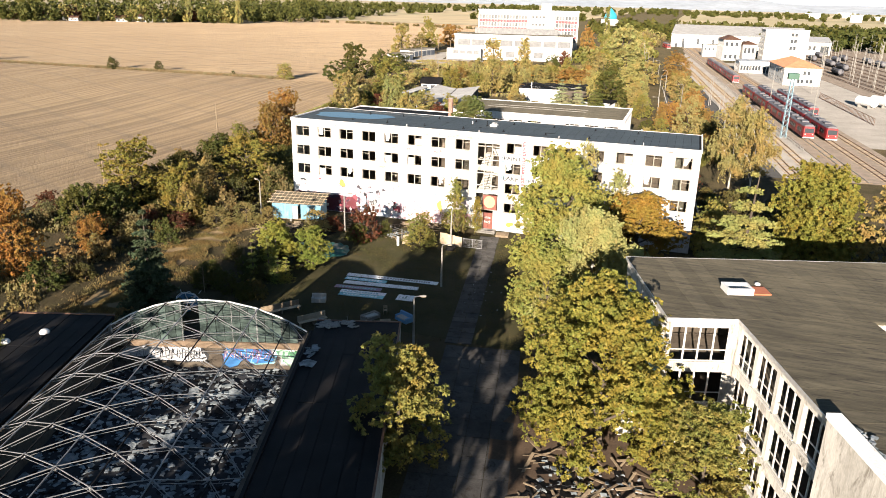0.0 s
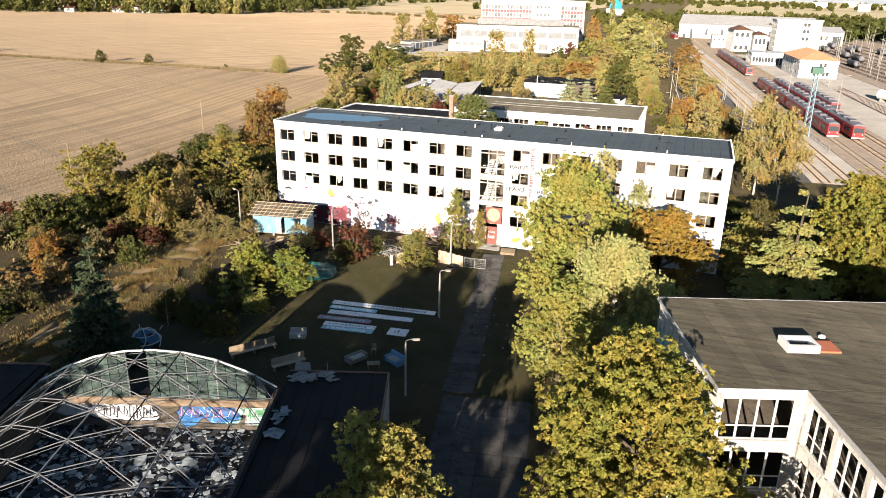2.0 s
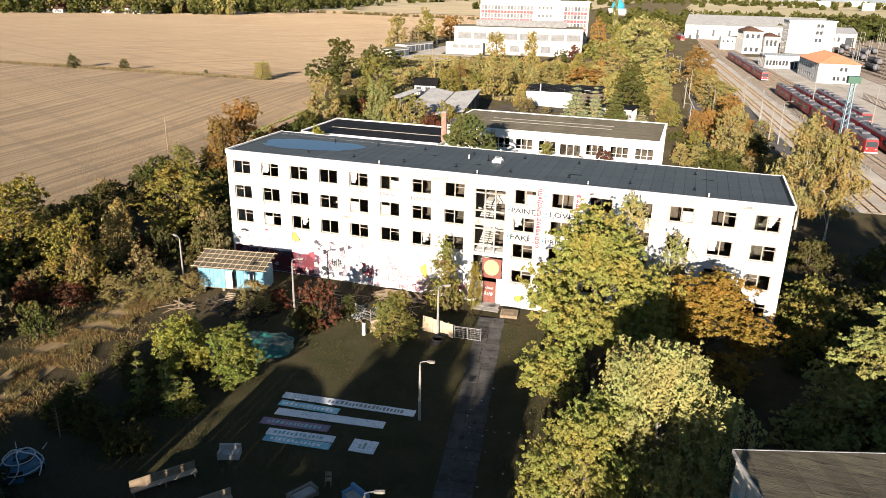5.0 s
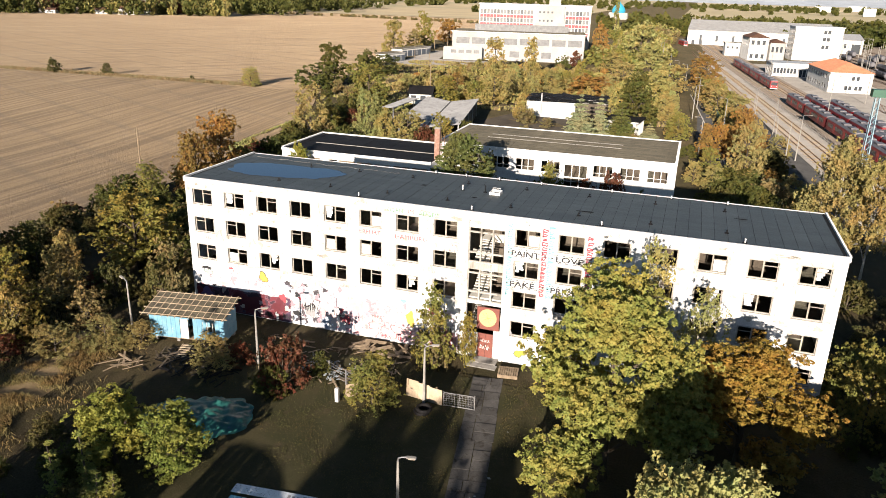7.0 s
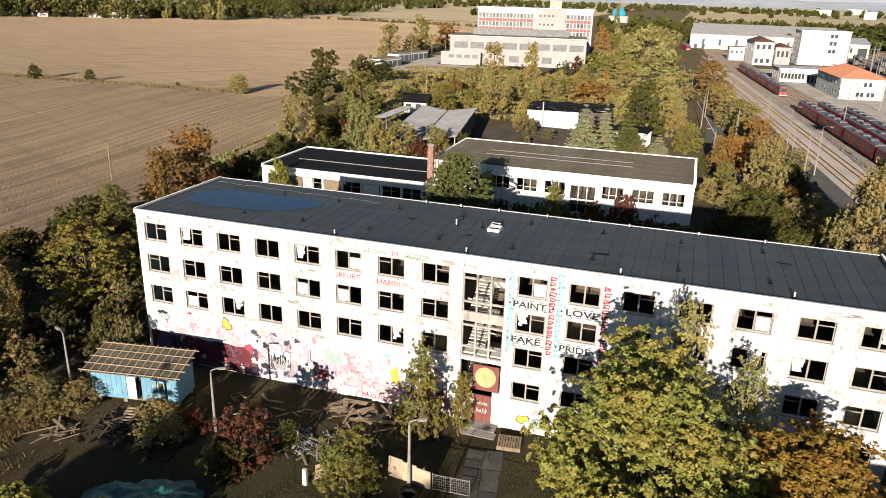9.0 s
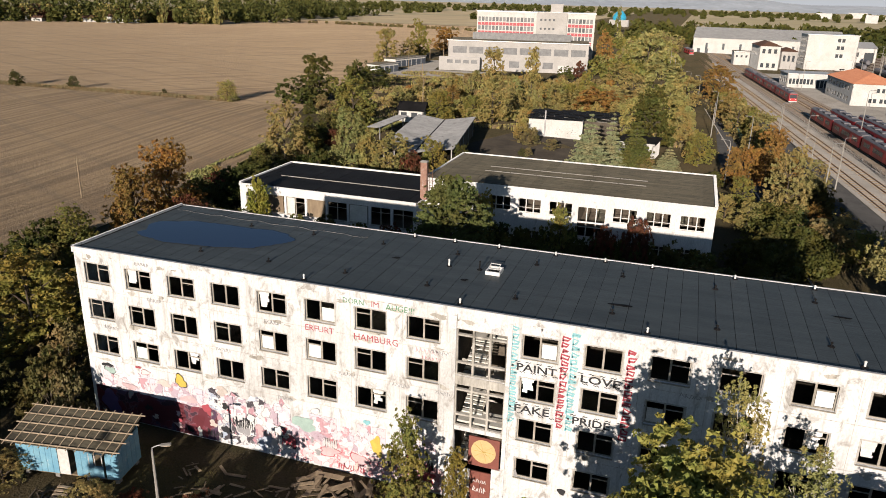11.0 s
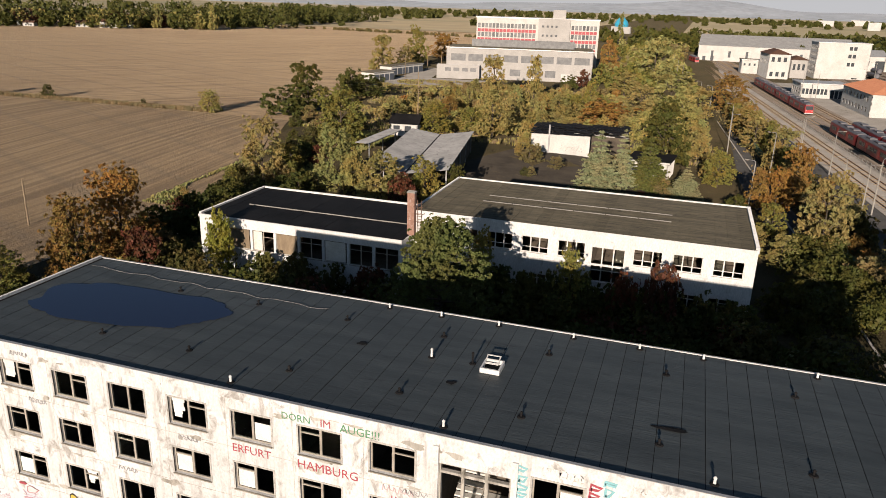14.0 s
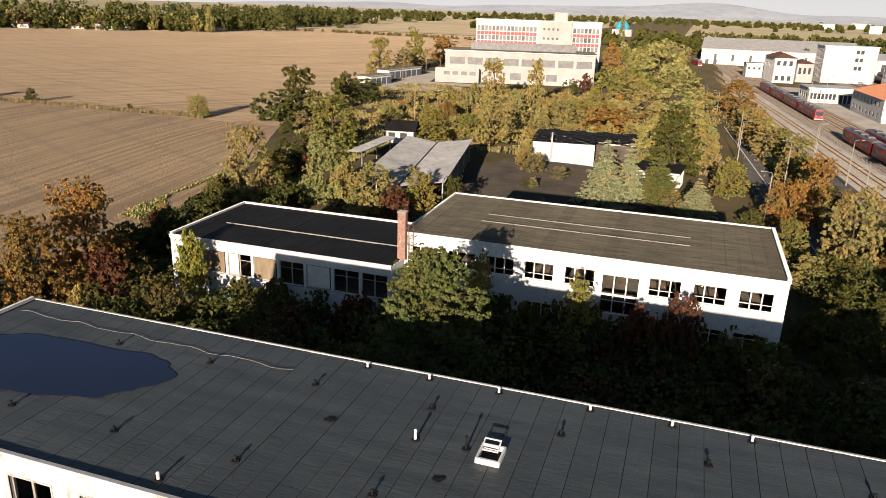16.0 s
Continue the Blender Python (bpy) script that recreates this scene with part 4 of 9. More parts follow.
def spray(parent, x, z, rx, rz, colour, seed, rough=0.3, y=0.0, outline=""):
    """A field of sprayed paint on a wall face, with an optional outline."""
    layer[0] += 1
    pts = blob(random.Random(seed), rx, rz, 20, rough)
    yy = y - 0.004 - 0.0006 * (layer[0] % 40)
    raw("graffiti", [(x + a, yy, z + b) for a, b in pts], [tuple(range(len(pts)))], SPRAY[colour], parent)
    if outline:
        n = len(pts)
        v = [(x + a * q, yy - 0.003, z + b * q) for q in (0.92, 1.04) for a, b in pts]
        raw("graffiti_outline", v, [(k, (k + 1) % n, n + (k + 1) % n, n + k) for k in range(n)], SPRAY[outline], parent)


def scrawl(parent, x0, z0, x1, h, n, colour, seed, w=0.06, y=0.0):
    """Unreadable writing as plain strokes."""
    r = random.Random(seed)
    line = []
    d = (x1 - x0) / n
    for k in range(n):
        x = x0 + d * k
        line += [(x + d * r.uniform(0, 0.2), z0 + r.uniform(0, 0.3) * h), (x + d * r.uniform(0.2, 0.5), z0 + h * r.uniform(0.7, 1)), (x + d * r.uniform(0.4, 0.9), z0 + h * r.uniform(0.4, 0.7)), (x + d * r.uniform(0.4, 0.7), z0 + h * r.uniform(0.1, 0.5))]
    ribbon(line, w, y - 0.02, SPRAY[colour], parent)


def ribbon(line, w, y, material, parent):
    """One sprayed stroke of even width along a bent line."""
    v = []
    for k, p in enumerate(line):
        a, b = line[max(0, k - 1)], line[min(len(line) - 1, k + 1)]
        t = Vector((b[0] - a[0], b[1] - a[1]))
        t = t.normalized() if t.length > 1e-6 else Vector((1, 0))
        v += [(p[0] - t.y * w / 2, y, p[1] + t.x * w / 2), (p[0] + t.y * w / 2, y, p[1] - t.x * w / 2)]
    return raw("graffiti_writing", v, [(2 * k, 2 * k + 1, 2 * k + 3, 2 * k + 2) for k in range(len(line) - 1)], material, parent)


def upright(text, x, z, size, colour, parent=None, squash=1.0, label="", bold=0.0):
    return letters(text, size, SPRAY[colour], parent or dorm, pose(x, -0.012, z, 90, 0, 0), "graffiti_word", label or "sprayed word on the wall", squash, bold)


upright("ERFURT", 18.75, 10.5, 0.62, "red")
upright("HAMBURG", 22.3, 10.45, 0.66, "red")
upright("IM", 23.55, 12.92, 0.55, "red")
upright("AUGE!!!", 24.55, 12.88, 0.58, "green")
upright("PAINT", 33.1, 10.36, 0.68, "black", squash=1.3, bold=0.018)
upright("LOVE", 36.95, 10.3, 0.7, "black", squash=1.4, bold=0.018)
upright("FAKE", 33.1, 7.52, 0.7, "black", squash=1.4, bold=0.018)
upright("PRIDE", 36.7, 7.42, 0.7, "black", squash=1.25, bold=0.018)
for x0, x1, z in ((33.0, 36.0, 10.62), (36.8, 39.7, 10.56), (33.0, 36.0, 7.78), (36.6, 39.7, 7.68)):
    for k in range(9):
        u = x0 + (x1 - x0) * (k + 0.5) / 9
        dz = (0.3, -0.32)[k % 2]
        ribbon([(u - 0.16, z + dz), (u - 0.04, z + dz * 1.18), (u + 0.06, z + dz * 0.98), (u + 0.17, z + dz * 1.22)], 0.05, -0.013, SPRAY["black"], dorm)
    for u in (x0 - 0.12, x1 + 0.06):
        ribbon([(u - 0.07, z), (u + 0.07, z)], 0.13, -0.013, SPRAY["black"], dorm)
upright("DORN", 21.55, 12.92, 0.52, "green")
for x, col, z0, z1 in ((32.72, "cyan", 6.6, 13.3), (36.3, "cyan", 6.8, 13.1), (35.75, "red", 6.9, 12.9), (39.55, "red", 6.9, 12.8)):
    r = random.Random(int(x * 10))
    z = z0
    while z < z1:
        dz = r.uniform(0.34, 0.5)
        a, b, q = r.uniform(0.0, 0.1), r.uniform(0.4, 0.52), dz * 0.84
        ribbon([(x + a, z), (x + a, z + q * r.uniform(0.8, 1)), (x + b, z + q * r.uniform(0.5, 0.9)), (x + b * r.uniform(0.5, 1), z + q * r.uniform(0.1, 0.4)), (x + a, z + q * r.uniform(0.1, 0.5))], 0.13, -0.012, SPRAY[col], dorm)
        z += dz
for x0, x1 in ((33.5, 35.6), (36.9, 39.4)):
    scrawl(dorm, x0, 12.95, x1, 0.5, 7, "white", int(x0), 0.12)
for x, z in ((6.1, 10.45), (5.3, 13.1), (1.9, 7.6), (15.6, 10.4), (25.0, 7.55), (21.2, 7.6), (27.6, 10.4), (42.6, 10.45), (16.4, 4.75), (28.0, 7.55), (11.6, 7.6)):
    scrawl(dorm, x, z, x + 1.3, 0.35, 5, "grey", int(x * 7 + z), 0.05)
scrawl(dorm, 26.6, 10.3, 28.2, 0.4, 6, "pink", 77, 0.05)
scrawl(dorm, 27.0, 9.85, 28.4, 0.35, 6, "red", 78, 0.03)
# ground-floor mural
def mural(x0, x1, z0, z1, material, seed, wave=0.35, y=-0.0025):
    r = random.Random(seed)
    top = [(x0 + (x1 - x0) * k / 24, z1 + wave * (math.sin(k * 0.9 + seed) * 0.6 + r.uniform(-0.5, 0.5))) for k in range(25)]
    raw("graffiti", [(x0, y, z0), *[(a, y, b) for a, b in top], (x1, y, z0)], [tuple(range(27))[::-1]], material, dorm, "painted mural on the ground floor")


mural(0.9, 11.4, 2.0, 4.3, MURAL, 5, 0.4, -0.0026)
mural(0.3, 11.2, 0.05, 2.6, MURAL_D, 6, 0.12, -0.0034)
mural(10.6, 17.2, 0.1, 4.4, MURAL_B, 7, 0.5, -0.0030)
mural(16.8, 22.5, 0.15, 3.5, MURAL, 8, 0.5, -0.0026)
mural(18.0, 28.7, 0.1, 2.2, MURAL_R, 9, 0.5, -0.0034)
gr = random.Random(14)
for x, z, rx, rz, c, o in ((6.3, 1.5, 2.6, 1.35, "darkred", ""), (1.6, 1.3, 1.2, 1.4, "violet", ""), (1.7, 4.55, 1.15, 0.42, "black", ""), (1.9, 4.15, 0.95, 0.4, "mint", "black"), (2.4, 3.7, 0.5, 0.45, "white", "black"),
                       (8.3, 4.5, 0.62, 0.72, "yellow", "black"), (5.2, 4.6, 1.1, 0.45, "white", "red"), (4.6, 4.9, 0.6, 0.25, "red", ""), (6.8, 4.0, 1.5, 0.6, "skin", ""), (11.8, 4.4, 1.2, 0.85, "skin", ""), (12.0, 3.2, 0.7, 0.6, "black", ""), (12.1, 2.2, 0.8, 0.7, "white", "black"),
                       (10.4, 2.6, 0.9, 1.0, "red", ""), (11.9, 1.2, 0.8, 0.8, "black", ""), (13.4, 1.6, 1.3, 1.3, "grey", "white"), (14.1, 2.6, 0.9, 0.9, "white", "black"), (15.4, 3.4, 0.9, 0.9, "white", "grey"), (17.2, 1.5, 1.2, 1.25, "red", "black"), (16.9, 1.8, 0.6, 0.55, "skin", "black"), (18.4, 3.2, 1.7, 0.8, "mint", ""),
                       (20.3, 1.4, 1.9, 0.9, "pink", "red"), (22.6, 1.3, 1.8, 0.95, "pink", "red"), (24.7, 1.3, 1.5, 0.85, "pink", "red"), (23.9, 2.7, 0.6, 0.9, "yellow", ""), (26.0, 3.9, 0.85, 0.75, "red", "black"), (25.9, 3.9, 0.4, 0.3, "pink", "black"), (23.2, 4.4, 0.55, 0.5, "cyan", ""), (27.6, 1.2, 1.1, 0.8, "red", ""),
                       (3.6, 3.1, 1.5, 0.6, "pink", ""), (8.9, 3.1, 1.6, 0.8, "pink", ""), (9.6, 1.4, 0.8, 0.7, "darkred", ""), (19.3, 4.4, 0.9, 0.5, "white", "grey"), (34.4, 1.1, 1.2, 0.8, "lime", "black"), (35.6, 0.9, 0.8, 0.6, "mint", "black"), (36.5, 2.4, 0.55, 0.6, "black", ""), (33.5, 3.0, 0.25, 0.6, "grey", "")):
    q = {"yellow": 0.75, "mint": 0.6, "violet": 0.7, "darkred": 0.7}.get(c, 0.42)
    spray(dorm, x, z, rx * q, rz * q, c, int(x * 17 + z * 5), 0.35, 0.0 if z < 2.5 or x < 3 or x > 29 else -0.03, o)
for k in range(30):
    x = gr.uniform(0.6, 28.6)
    spray(dorm, x, gr.uniform(0.3, 3.4), gr.uniform(0.1, 0.38), gr.uniform(0.1, 0.36), gr.choice(["red", "pink", "white", "pink", "grey", "skin", "black", "red", "white"]), k + 900, 0.5, -0.03, gr.choice(["", "black", "red", "", "white"]))
for k in range(12):
    x = gr.uniform(10, 27)
    scrawl(dorm, x, gr.uniform(0.2, 1.8), x + gr.uniform(1, 2.2), gr.uniform(0.5, 1.1), 6, gr.choice(["red", "red", "pink", "white", "black"]), k + 40, 0.07, -0.03)
scrawl(dorm, 30.7, 0.9, 31.7, 0.5, 4, "white", 5, 0.05, -0.04)
scrawl(dorm, 30.7, 1.6, 31.7, 0.4, 4, "white", 6, 0.05, -0.04)
for k in range(5):
    a = k * math.pi / 5
    Heap().bar((31.35 - 0.7 * math.cos(a), -0.075, 4.1 - 0.75 * math.sin(a)), (31.35 + 0.7 * math.cos(a), -0.075, 4.1 + 0.75 * math.sin(a)), 0.035, 0.004).done("painted_line", SPRAY["yellow"], dorm)
# cracked render: small bare patches and plate joints
for k in range(1, 16):
    x = 0.5 + 3.6 * k if k < 9 else 32.9 + 3.715 * (k - 9)
    slab("plate_joint", x - 0.012, -0.004, 4.9, x + 0.012, -0.001, TOP - 0.45, RENDER_S, dorm)
for z in (5.0, 7.85, 10.7):
    slab("plate_joint", 0.3, -0.005, z - 0.012, 29.0, -0.0015, z + 0.012, RENDER_S, dorm)
    slab("plate_joint", 32.8, -0.005, z - 0.012, LEN - 0.3, -0.0015, z + 0.012, RENDER_S, dorm)
for k in range(70):
    x, z = gr.uniform(0.4, LEN - 0.5), gr.choice((13.15, 13.2, 10.55, 10.9, 7.7, 8.0, 5.2)) + gr.uniform(-0.25, 0.25)
    pts = blob(gr, gr.uniform(0.1, 0.5), gr.uniform(0.04, 0.2), 12, 0.5)
    raw("bare_patch", [(x + a, -0.0022 - 0.00002 * k, z + b) for a, b in pts], [tuple(range(12))], RENDER_S, dorm)

# ---- roof fittings ----
SHEET = TOP - 0.09


def roof_vent(x, y, h=0.17, big=False):
    v = thing("roof_vent", (x, y, SHEET), "white capped vent pipe on the roof" if big else "small dark vent pipe on the roof", "vent", "roof vents")
    Heap().tube([(0, 0, -0.05), (0, 0, h)], [0.05, 0.04] if not big else [0.07, 0.05], 8).done("pipe", WHITE if big else BITUMEN_D, v)
    Heap().tube([(0, 0, h), (0, 0, h + 0.05), (0, 0, h + 0.1)], [0.075, 0.075, 0.03], 8).done("cap", WHITE if big else BITUMEN_D, v)
    Heap().tube([(0, 0, -0.02), (0, 0, 0.03)], [0.2, 0.15], 10).done("collar", BITUMEN_D, v)


for x in (8.9, 14.5, 20.4, 26.3, 32.2, 38.2, 44.2, 50.2):
    roof_vent(x, 9.4)
    roof_vent(x, 2.8)
for x in (18.4, 29.2, 40.4, 51.5):
    roof_vent(x, 0.75, 0.25, True)
for x in (22.0, 25.3, 28.8, 33.1, 36.7, 40.0, 45.5, 50.5):
    roof_vent(x, 11.9, 0.2, True)
roof_vent(26.5, 6.8, 0.4, True)
roof_vent(28.7, 6.9, 0.55)
ht = thing("roof_hatch", (29.3, 6.1, SHEET), "open white roof hatch with its frame tilted up", "hatch")
for c in ((0, 0, 0, 1.3, 0.12, 0.32), (0, 1.38, 0, 1.3, 1.5, 0.32), (0, 0.121, 0, 0.12, 1.379, 0.32), (1.18, 0.121, 0, 1.3, 1.379, 0.32)):
    slab("curb", *c, WHITE, ht)
# a thin black plate stands in for the darkness of the open hatch
slab("shaft", 0.121, 0.121, -0.02, 1.179, 1.379, 0.05, BITUMEN_D, ht, "black plate in place of the unlit shaft")
lid = Heap().box(0, 0, 0, 1.3, 0.1, 0.05).box(0, 1.2, 0, 1.3, 1.3, 0.05).box(0, 0.1, 0, 0.1, 1.2, 0.05).box(1.2, 0.1, 0, 1.3, 1.2, 0.05).box(0.1, 0.6, 0, 1.2, 0.7, 0.05).done("lid", WHITE, ht)
lid.matrix_basis = pose(0.05, 0.95, 0.2, 16, 0, 0) @ Matrix.Diagonal((0.72, 0.66, 1, 1))
ht.scale = (0.78, 0.78, 0.8)
for x, y, rx, ry in ((28.3, 4.6, 0.25, 0.2), (22.5, 6.9, 0.3, 0.2), (38.6, 4.2, 0.9, 0.16), (51.5, 7.4, 0.5, 0.15)):
    pts = blob(gr, rx, ry, 14, 0.3)
    n = len(pts)
    raw("felt_patch", [(x + a, y + b, SHEET + 0.012) for a, b in pts] + [(x, y, SHEET + 0.035)], [(k, (k + 1) % n, n) for k in range(n)], BITUMEN_D, dorm)
wire = Heap()
pw = None
for k in range(30):
    p = (0.8 + k * 0.62, 10.7 - 0.02 * k + 0.12 * math.sin(k * 1.1), SHEET + 0.06 + 0.03 * math.sin(k * 2.0))
    if pw:
        wire.bar(pw, p, 0.014)
    pw = p
o = wire.done("lightning_wire", CONCRETE, dorm, "slack lightning wire on the roof")
# step and canopy remains at the door
st = thing("door_steps", (31.3, -0.05, 0), "broken concrete steps before the door", "steps")
slab("step", -1.2, -1.1, -0.05, 1.2, 0, 0.16, CONCRETE, st)
slab("step", -1.5, -1.9, -0.05, 1.4, -1.11, 0.08, CONCRETE, st)

# ---- two-storey block behind, with its low wing ----
blk = thing("school_building", (11.0, 44.75, 0), "derelict two-storey cream block with a flat dark roof", "building")
BL, BD, BT = 34.4, 16.3, 10.45
up = [k * 3.74 + 0.75 for k in range(9)]
bh = []
for k, x in enumerate(up):
    if k == 5:
        bh.append((x - 0.35, 5.0, x + 2.95, 8.65))
    else:
        bh.append((x, 7.2, x + 2.75, 8.9))
    bh.append((x, 3.3, x + 2.75, 4.95) if k != 5 else (x - 0.35, 0.4, x + 2.95, 3.9))
wall("wall", BL, -0.5, BT - 0.31, 0.3, bh, RENDER_B, blk)
slab("back_wall", 0, BD - 0.3, -0.5, BL, BD, BT - 0.31, RENDER_B, blk)
slab("end_wall", 0, 0.3, -0.5, 0.3, BD - 0.3, BT - 0.31, RENDER_B, blk)
slab("end_wall", BL - 0.3, 0.3, -0.5, BL, BD - 0.3, BT - 0.31, RENDER_B, blk)
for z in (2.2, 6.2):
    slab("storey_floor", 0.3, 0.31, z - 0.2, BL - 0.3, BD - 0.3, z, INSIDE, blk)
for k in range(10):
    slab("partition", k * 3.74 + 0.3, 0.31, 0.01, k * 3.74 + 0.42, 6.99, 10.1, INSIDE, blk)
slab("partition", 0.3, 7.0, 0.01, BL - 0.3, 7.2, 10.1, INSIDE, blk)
for k, h in enumerate(bh):
    window(blk, h[0], h[1], h[2] - h[0], h[3] - h[1], 0.12, "low" if k % 2 == 0 else "both", FRAME_W, lights=3, panes=[(wr.randrange(3), "glass")] if wr.random() < 0.5 else [])
for k in range(1, 9):
    slab("pilaster", k * 3.74 - 0.02, -0.06, 0, k * 3.74 + 0.42, 0.0, 6.9, RENDER_B, blk)
slab("ledge", 0.1, -0.1, 6.72, BL - 0.1, 0.0, 6.92, RENDER_B, blk)
slab("roof", 0.1, 0.052, BT - 0.3, BL - 0.1, BD - 0.1, BT - 0.2, BITUMEN_G, blk, "worn brown-black roofing felt")
for c in ((-0.05, -0.1, BT - 0.5, BL + 0.05, 0.05, BT - 0.2), (-0.05, BD - 0.08, BT - 0.5, BL + 0.05, BD + 0.1, BT - 0.06), (-0.1, 0.15, BT - 0.5, 0.1, BD - 0.08, BT - 0.04), (BL - 0.25, 0.15, BT - 0.5, BL + 0.1, BD - 0.08, BT)):
    slab("roof_edge", *c, RENDER_B, blk, "pale rendered roof edge")
for k in range(29):
    o = Heap().box(0.3 + k * 1.165, -0.02, BT - 0.198, 0.3 + k * 1.165 + 1.14, BD - 0.25, BT - 0.18 + wr.uniform(0, 0.02)).done("roofing_sheet", BITUMEN_G, blk)
for yy in (6.2, 8.9):
    for k in range(6):
        Heap().tube([(6 + k * 3.4, yy, BT - 0.05), (9.3 + k * 3.4, yy, BT - 0.05)], [0.05, 0.05], 8).done("roof_pipe", CONCRETE, blk, "pale pipe lying along the roof")

low = thing("low_wing", (-14.1, 41.8, 0), "single-storey cream wing with boarded windows and a flat dark roof", "building")
LL, LD, LT = 25.0, 13.7, 7.8
lh = [(0.9 + k * 3.0, 4.1, 3.6 + k * 3.0, 6.5) for k in range(8)]
wall("wall", LL, -0.5, LT - 0.31, 0.3, lh, RENDER_B, low)
slab("end_wall", 0, 0.3, -0.5, 0.3, LD - 0.3, LT - 0.31, RENDER_B, low)
slab("end_wall", LL - 0.3, 0.3, -0.5, LL, LD - 0.3, LT - 0.31, RENDER_B, low)
slab("back_wall", 0, LD - 0.3, -0.5, LL, LD, LT - 0.31, RENDER_B, low)
slab("floor", 0.3, 0.31, 3.6, LL - 0.3, LD - 0.3, 3.8, INSIDE, low)
for k, h in enumerate(lh):
    wn_ = window(low, h[0], h[1], 2.7, 2.4, 0.12, "both", FRAME, lights=2)
    if k in (1, 2, 3, 5):
        slab("board", h[0] + 0.1, 0.1, h[1] + 0.1, h[0] + (2.5 if k != 2 else 1.2), 0.13, h[3] - 0.1, INSIDE_W if k in (2, 5) else WOOD, low, "board closing a window")
slab("roof", 0.1, 0.1, LT - 0.3, LL - 0.1, LD - 0.1, LT - 0.2, BITUMEN_D, low, "black roofing felt with a low step")
for k in range(21):
    Heap().box(0.3 + k * 1.165, 0.2, LT - 0.21, 0.3 + k * 1.165 + 1.14, LD - 0.25, LT - 0.19 + wr.uniform(0, 0.025)).done("roofing_sheet", BITUMEN_D, low)
for c in ((-0.05, -0.12, LT - 0.5, LL, 0.12, LT - 0.18), (-0.1, LD - 0.12, LT - 0.5, LL, LD + 0.1, LT), (-0.1, 0.12, LT - 0.5, 0.2, LD - 0.25, LT)):
    slab("roof_edge", *c, RENDER_B, low, "pale rendered roof edge")
slab("roof_step", 3.0, 5.6, LT - 0.2, LL - 0.5, 5.72, LT - 0.08, CONCRETE, low, "pale metal strip across the roof")
chim = thing("chimney", (10.55, 44.1, 7.6), "brick chimney stub with peeling white paint", "chimney")
slab("shaft", 0, 0, -0.1, 0.8, 0.6, 4.6, BRICK, chim)
slab("cap", -0.06, -0.06, 4.6, 0.86, 0.66, 4.75, CONCRETE, chim)
lad = thing("roof_ladder", (11.55, 44.5, 8.0), "rusty ladder cage between two roofs", "ladder")
for x in (0, 0.45):
    Heap().bar((x, 0, -1.0), (x, 0, 3.4), 0.05).done("rail", RUST, lad)
for k in range(12):
    Heap().bar((0, 0, -0.8 + k * 0.35), (0.45, 0, -0.8 + k * 0.35), 0.03).done("rung", RUST, lad)
for x in (0, 0.45):
    for z in (-0.6, 1.6):
        Heap().bar((x, 0, z), (x, 0.32, z), 0.04).done("bracket", RUST, lad)
for z in (1.2, 2.0, 2.8):
    Heap().bar((-0.3, -0.5, z), (0.75, -0.5, z), 0.04).bar((-0.3, -0.5, z), (-0.3, 0.3, z), 0.04).bar((0.75, -0.5, z), (0.75, 0.3, z), 0.04).done("hoop", RUST, lad)

# ---- three-storey annex, turned 18 degrees ----
ann = thing("annex_building", (57.0, -47.5, 0, 0, 0, U18), "derelict three-storey block with a flat brown roof and missing panes", "building")
AT, AW, AD = 10.6, 44.0, 12.4
RIB = [(7.15, 9.85), (3.75, 6.35), (0.5, 2.9)]
WING0, WING1, WLEN = 5.0, 14.2, 24.0


def storey_windows(parent, m, length, rows, bay, first, lights, glass):
    out = []
    x = first
    while x + bay - 0.4 <= length:
        for (a, b) in rows:
            out.append((x, a, x + bay - 0.45, b))
        x += bay
    return out


fh = storey_windows(None, None, WING0, RIB, 4.6, 0.3, 4, 0)
w1 = wall("wall", WING0, -0.3, AT - 0.05, 0.3, fh, RENDER_S, ann, "stained pale wall facing the yard")
for h in fh:
    window(ann, h[0], h[1], h[2] - h[0], h[3] - h[1], 0.1, "low", FRAME_W, lights=4, panes=[(0, "glass")] if wr.random() < 0.5 else [])
m2 = pose(WING0, 0, 0, 0, 0, -90)
sh = storey_windows(None, None, WLEN, RIB, 3.25, 0.35, 3, 0)[:12]
o = wall("wall", WLEN, -0.3, AT - 0.05, 0.3, sh, RENDER_S, ann, "stained pale wing wall with graffiti")
o.matrix_basis = m2
for h in sh:
    window(ann, h[0], h[1], h[2] - h[0], h[3] - h[1], 0.1, "low", FRAME_W, m=m2, lights=3, panes=[(wr.randrange(3), "glass")] if wr.random() < 0.4 else [])
m3 = pose(WING1, 0, 0, 0, 0, 0)
th = storey_windows(None, None, AW - WING1, RIB, 3.6, 0.5, 3, 0)
o = wall("wall", AW - WING1, -0.3, AT - 0.05, 0.3, th, RENDER_S, ann)
o.matrix_basis = m3
for h in th[:9]:
    window(ann, h[0], h[1], h[2] - h[0], h[3] - h[1], 0.1, "low", FRAME_W, m=m3, lights=4)
slab("end_wall", 0, 0.3, -0.3, 0.3, AD - 0.3, AT - 0.05, RENDER_S, ann)
slab("back_wall", 0, AD - 0.3, -0.3, AW, AD, AT - 0.05, RENDER_S, ann)
slab("end_wall", AW - 0.3, 0.3, -0.3, AW, AD - 0.3, AT - 0.05, RENDER_S, ann)
slab("wing_wall", WING1 - 0.3, -WLEN, -0.3, WING1, -0.002, AT - 0.05, RENDER_S, ann)
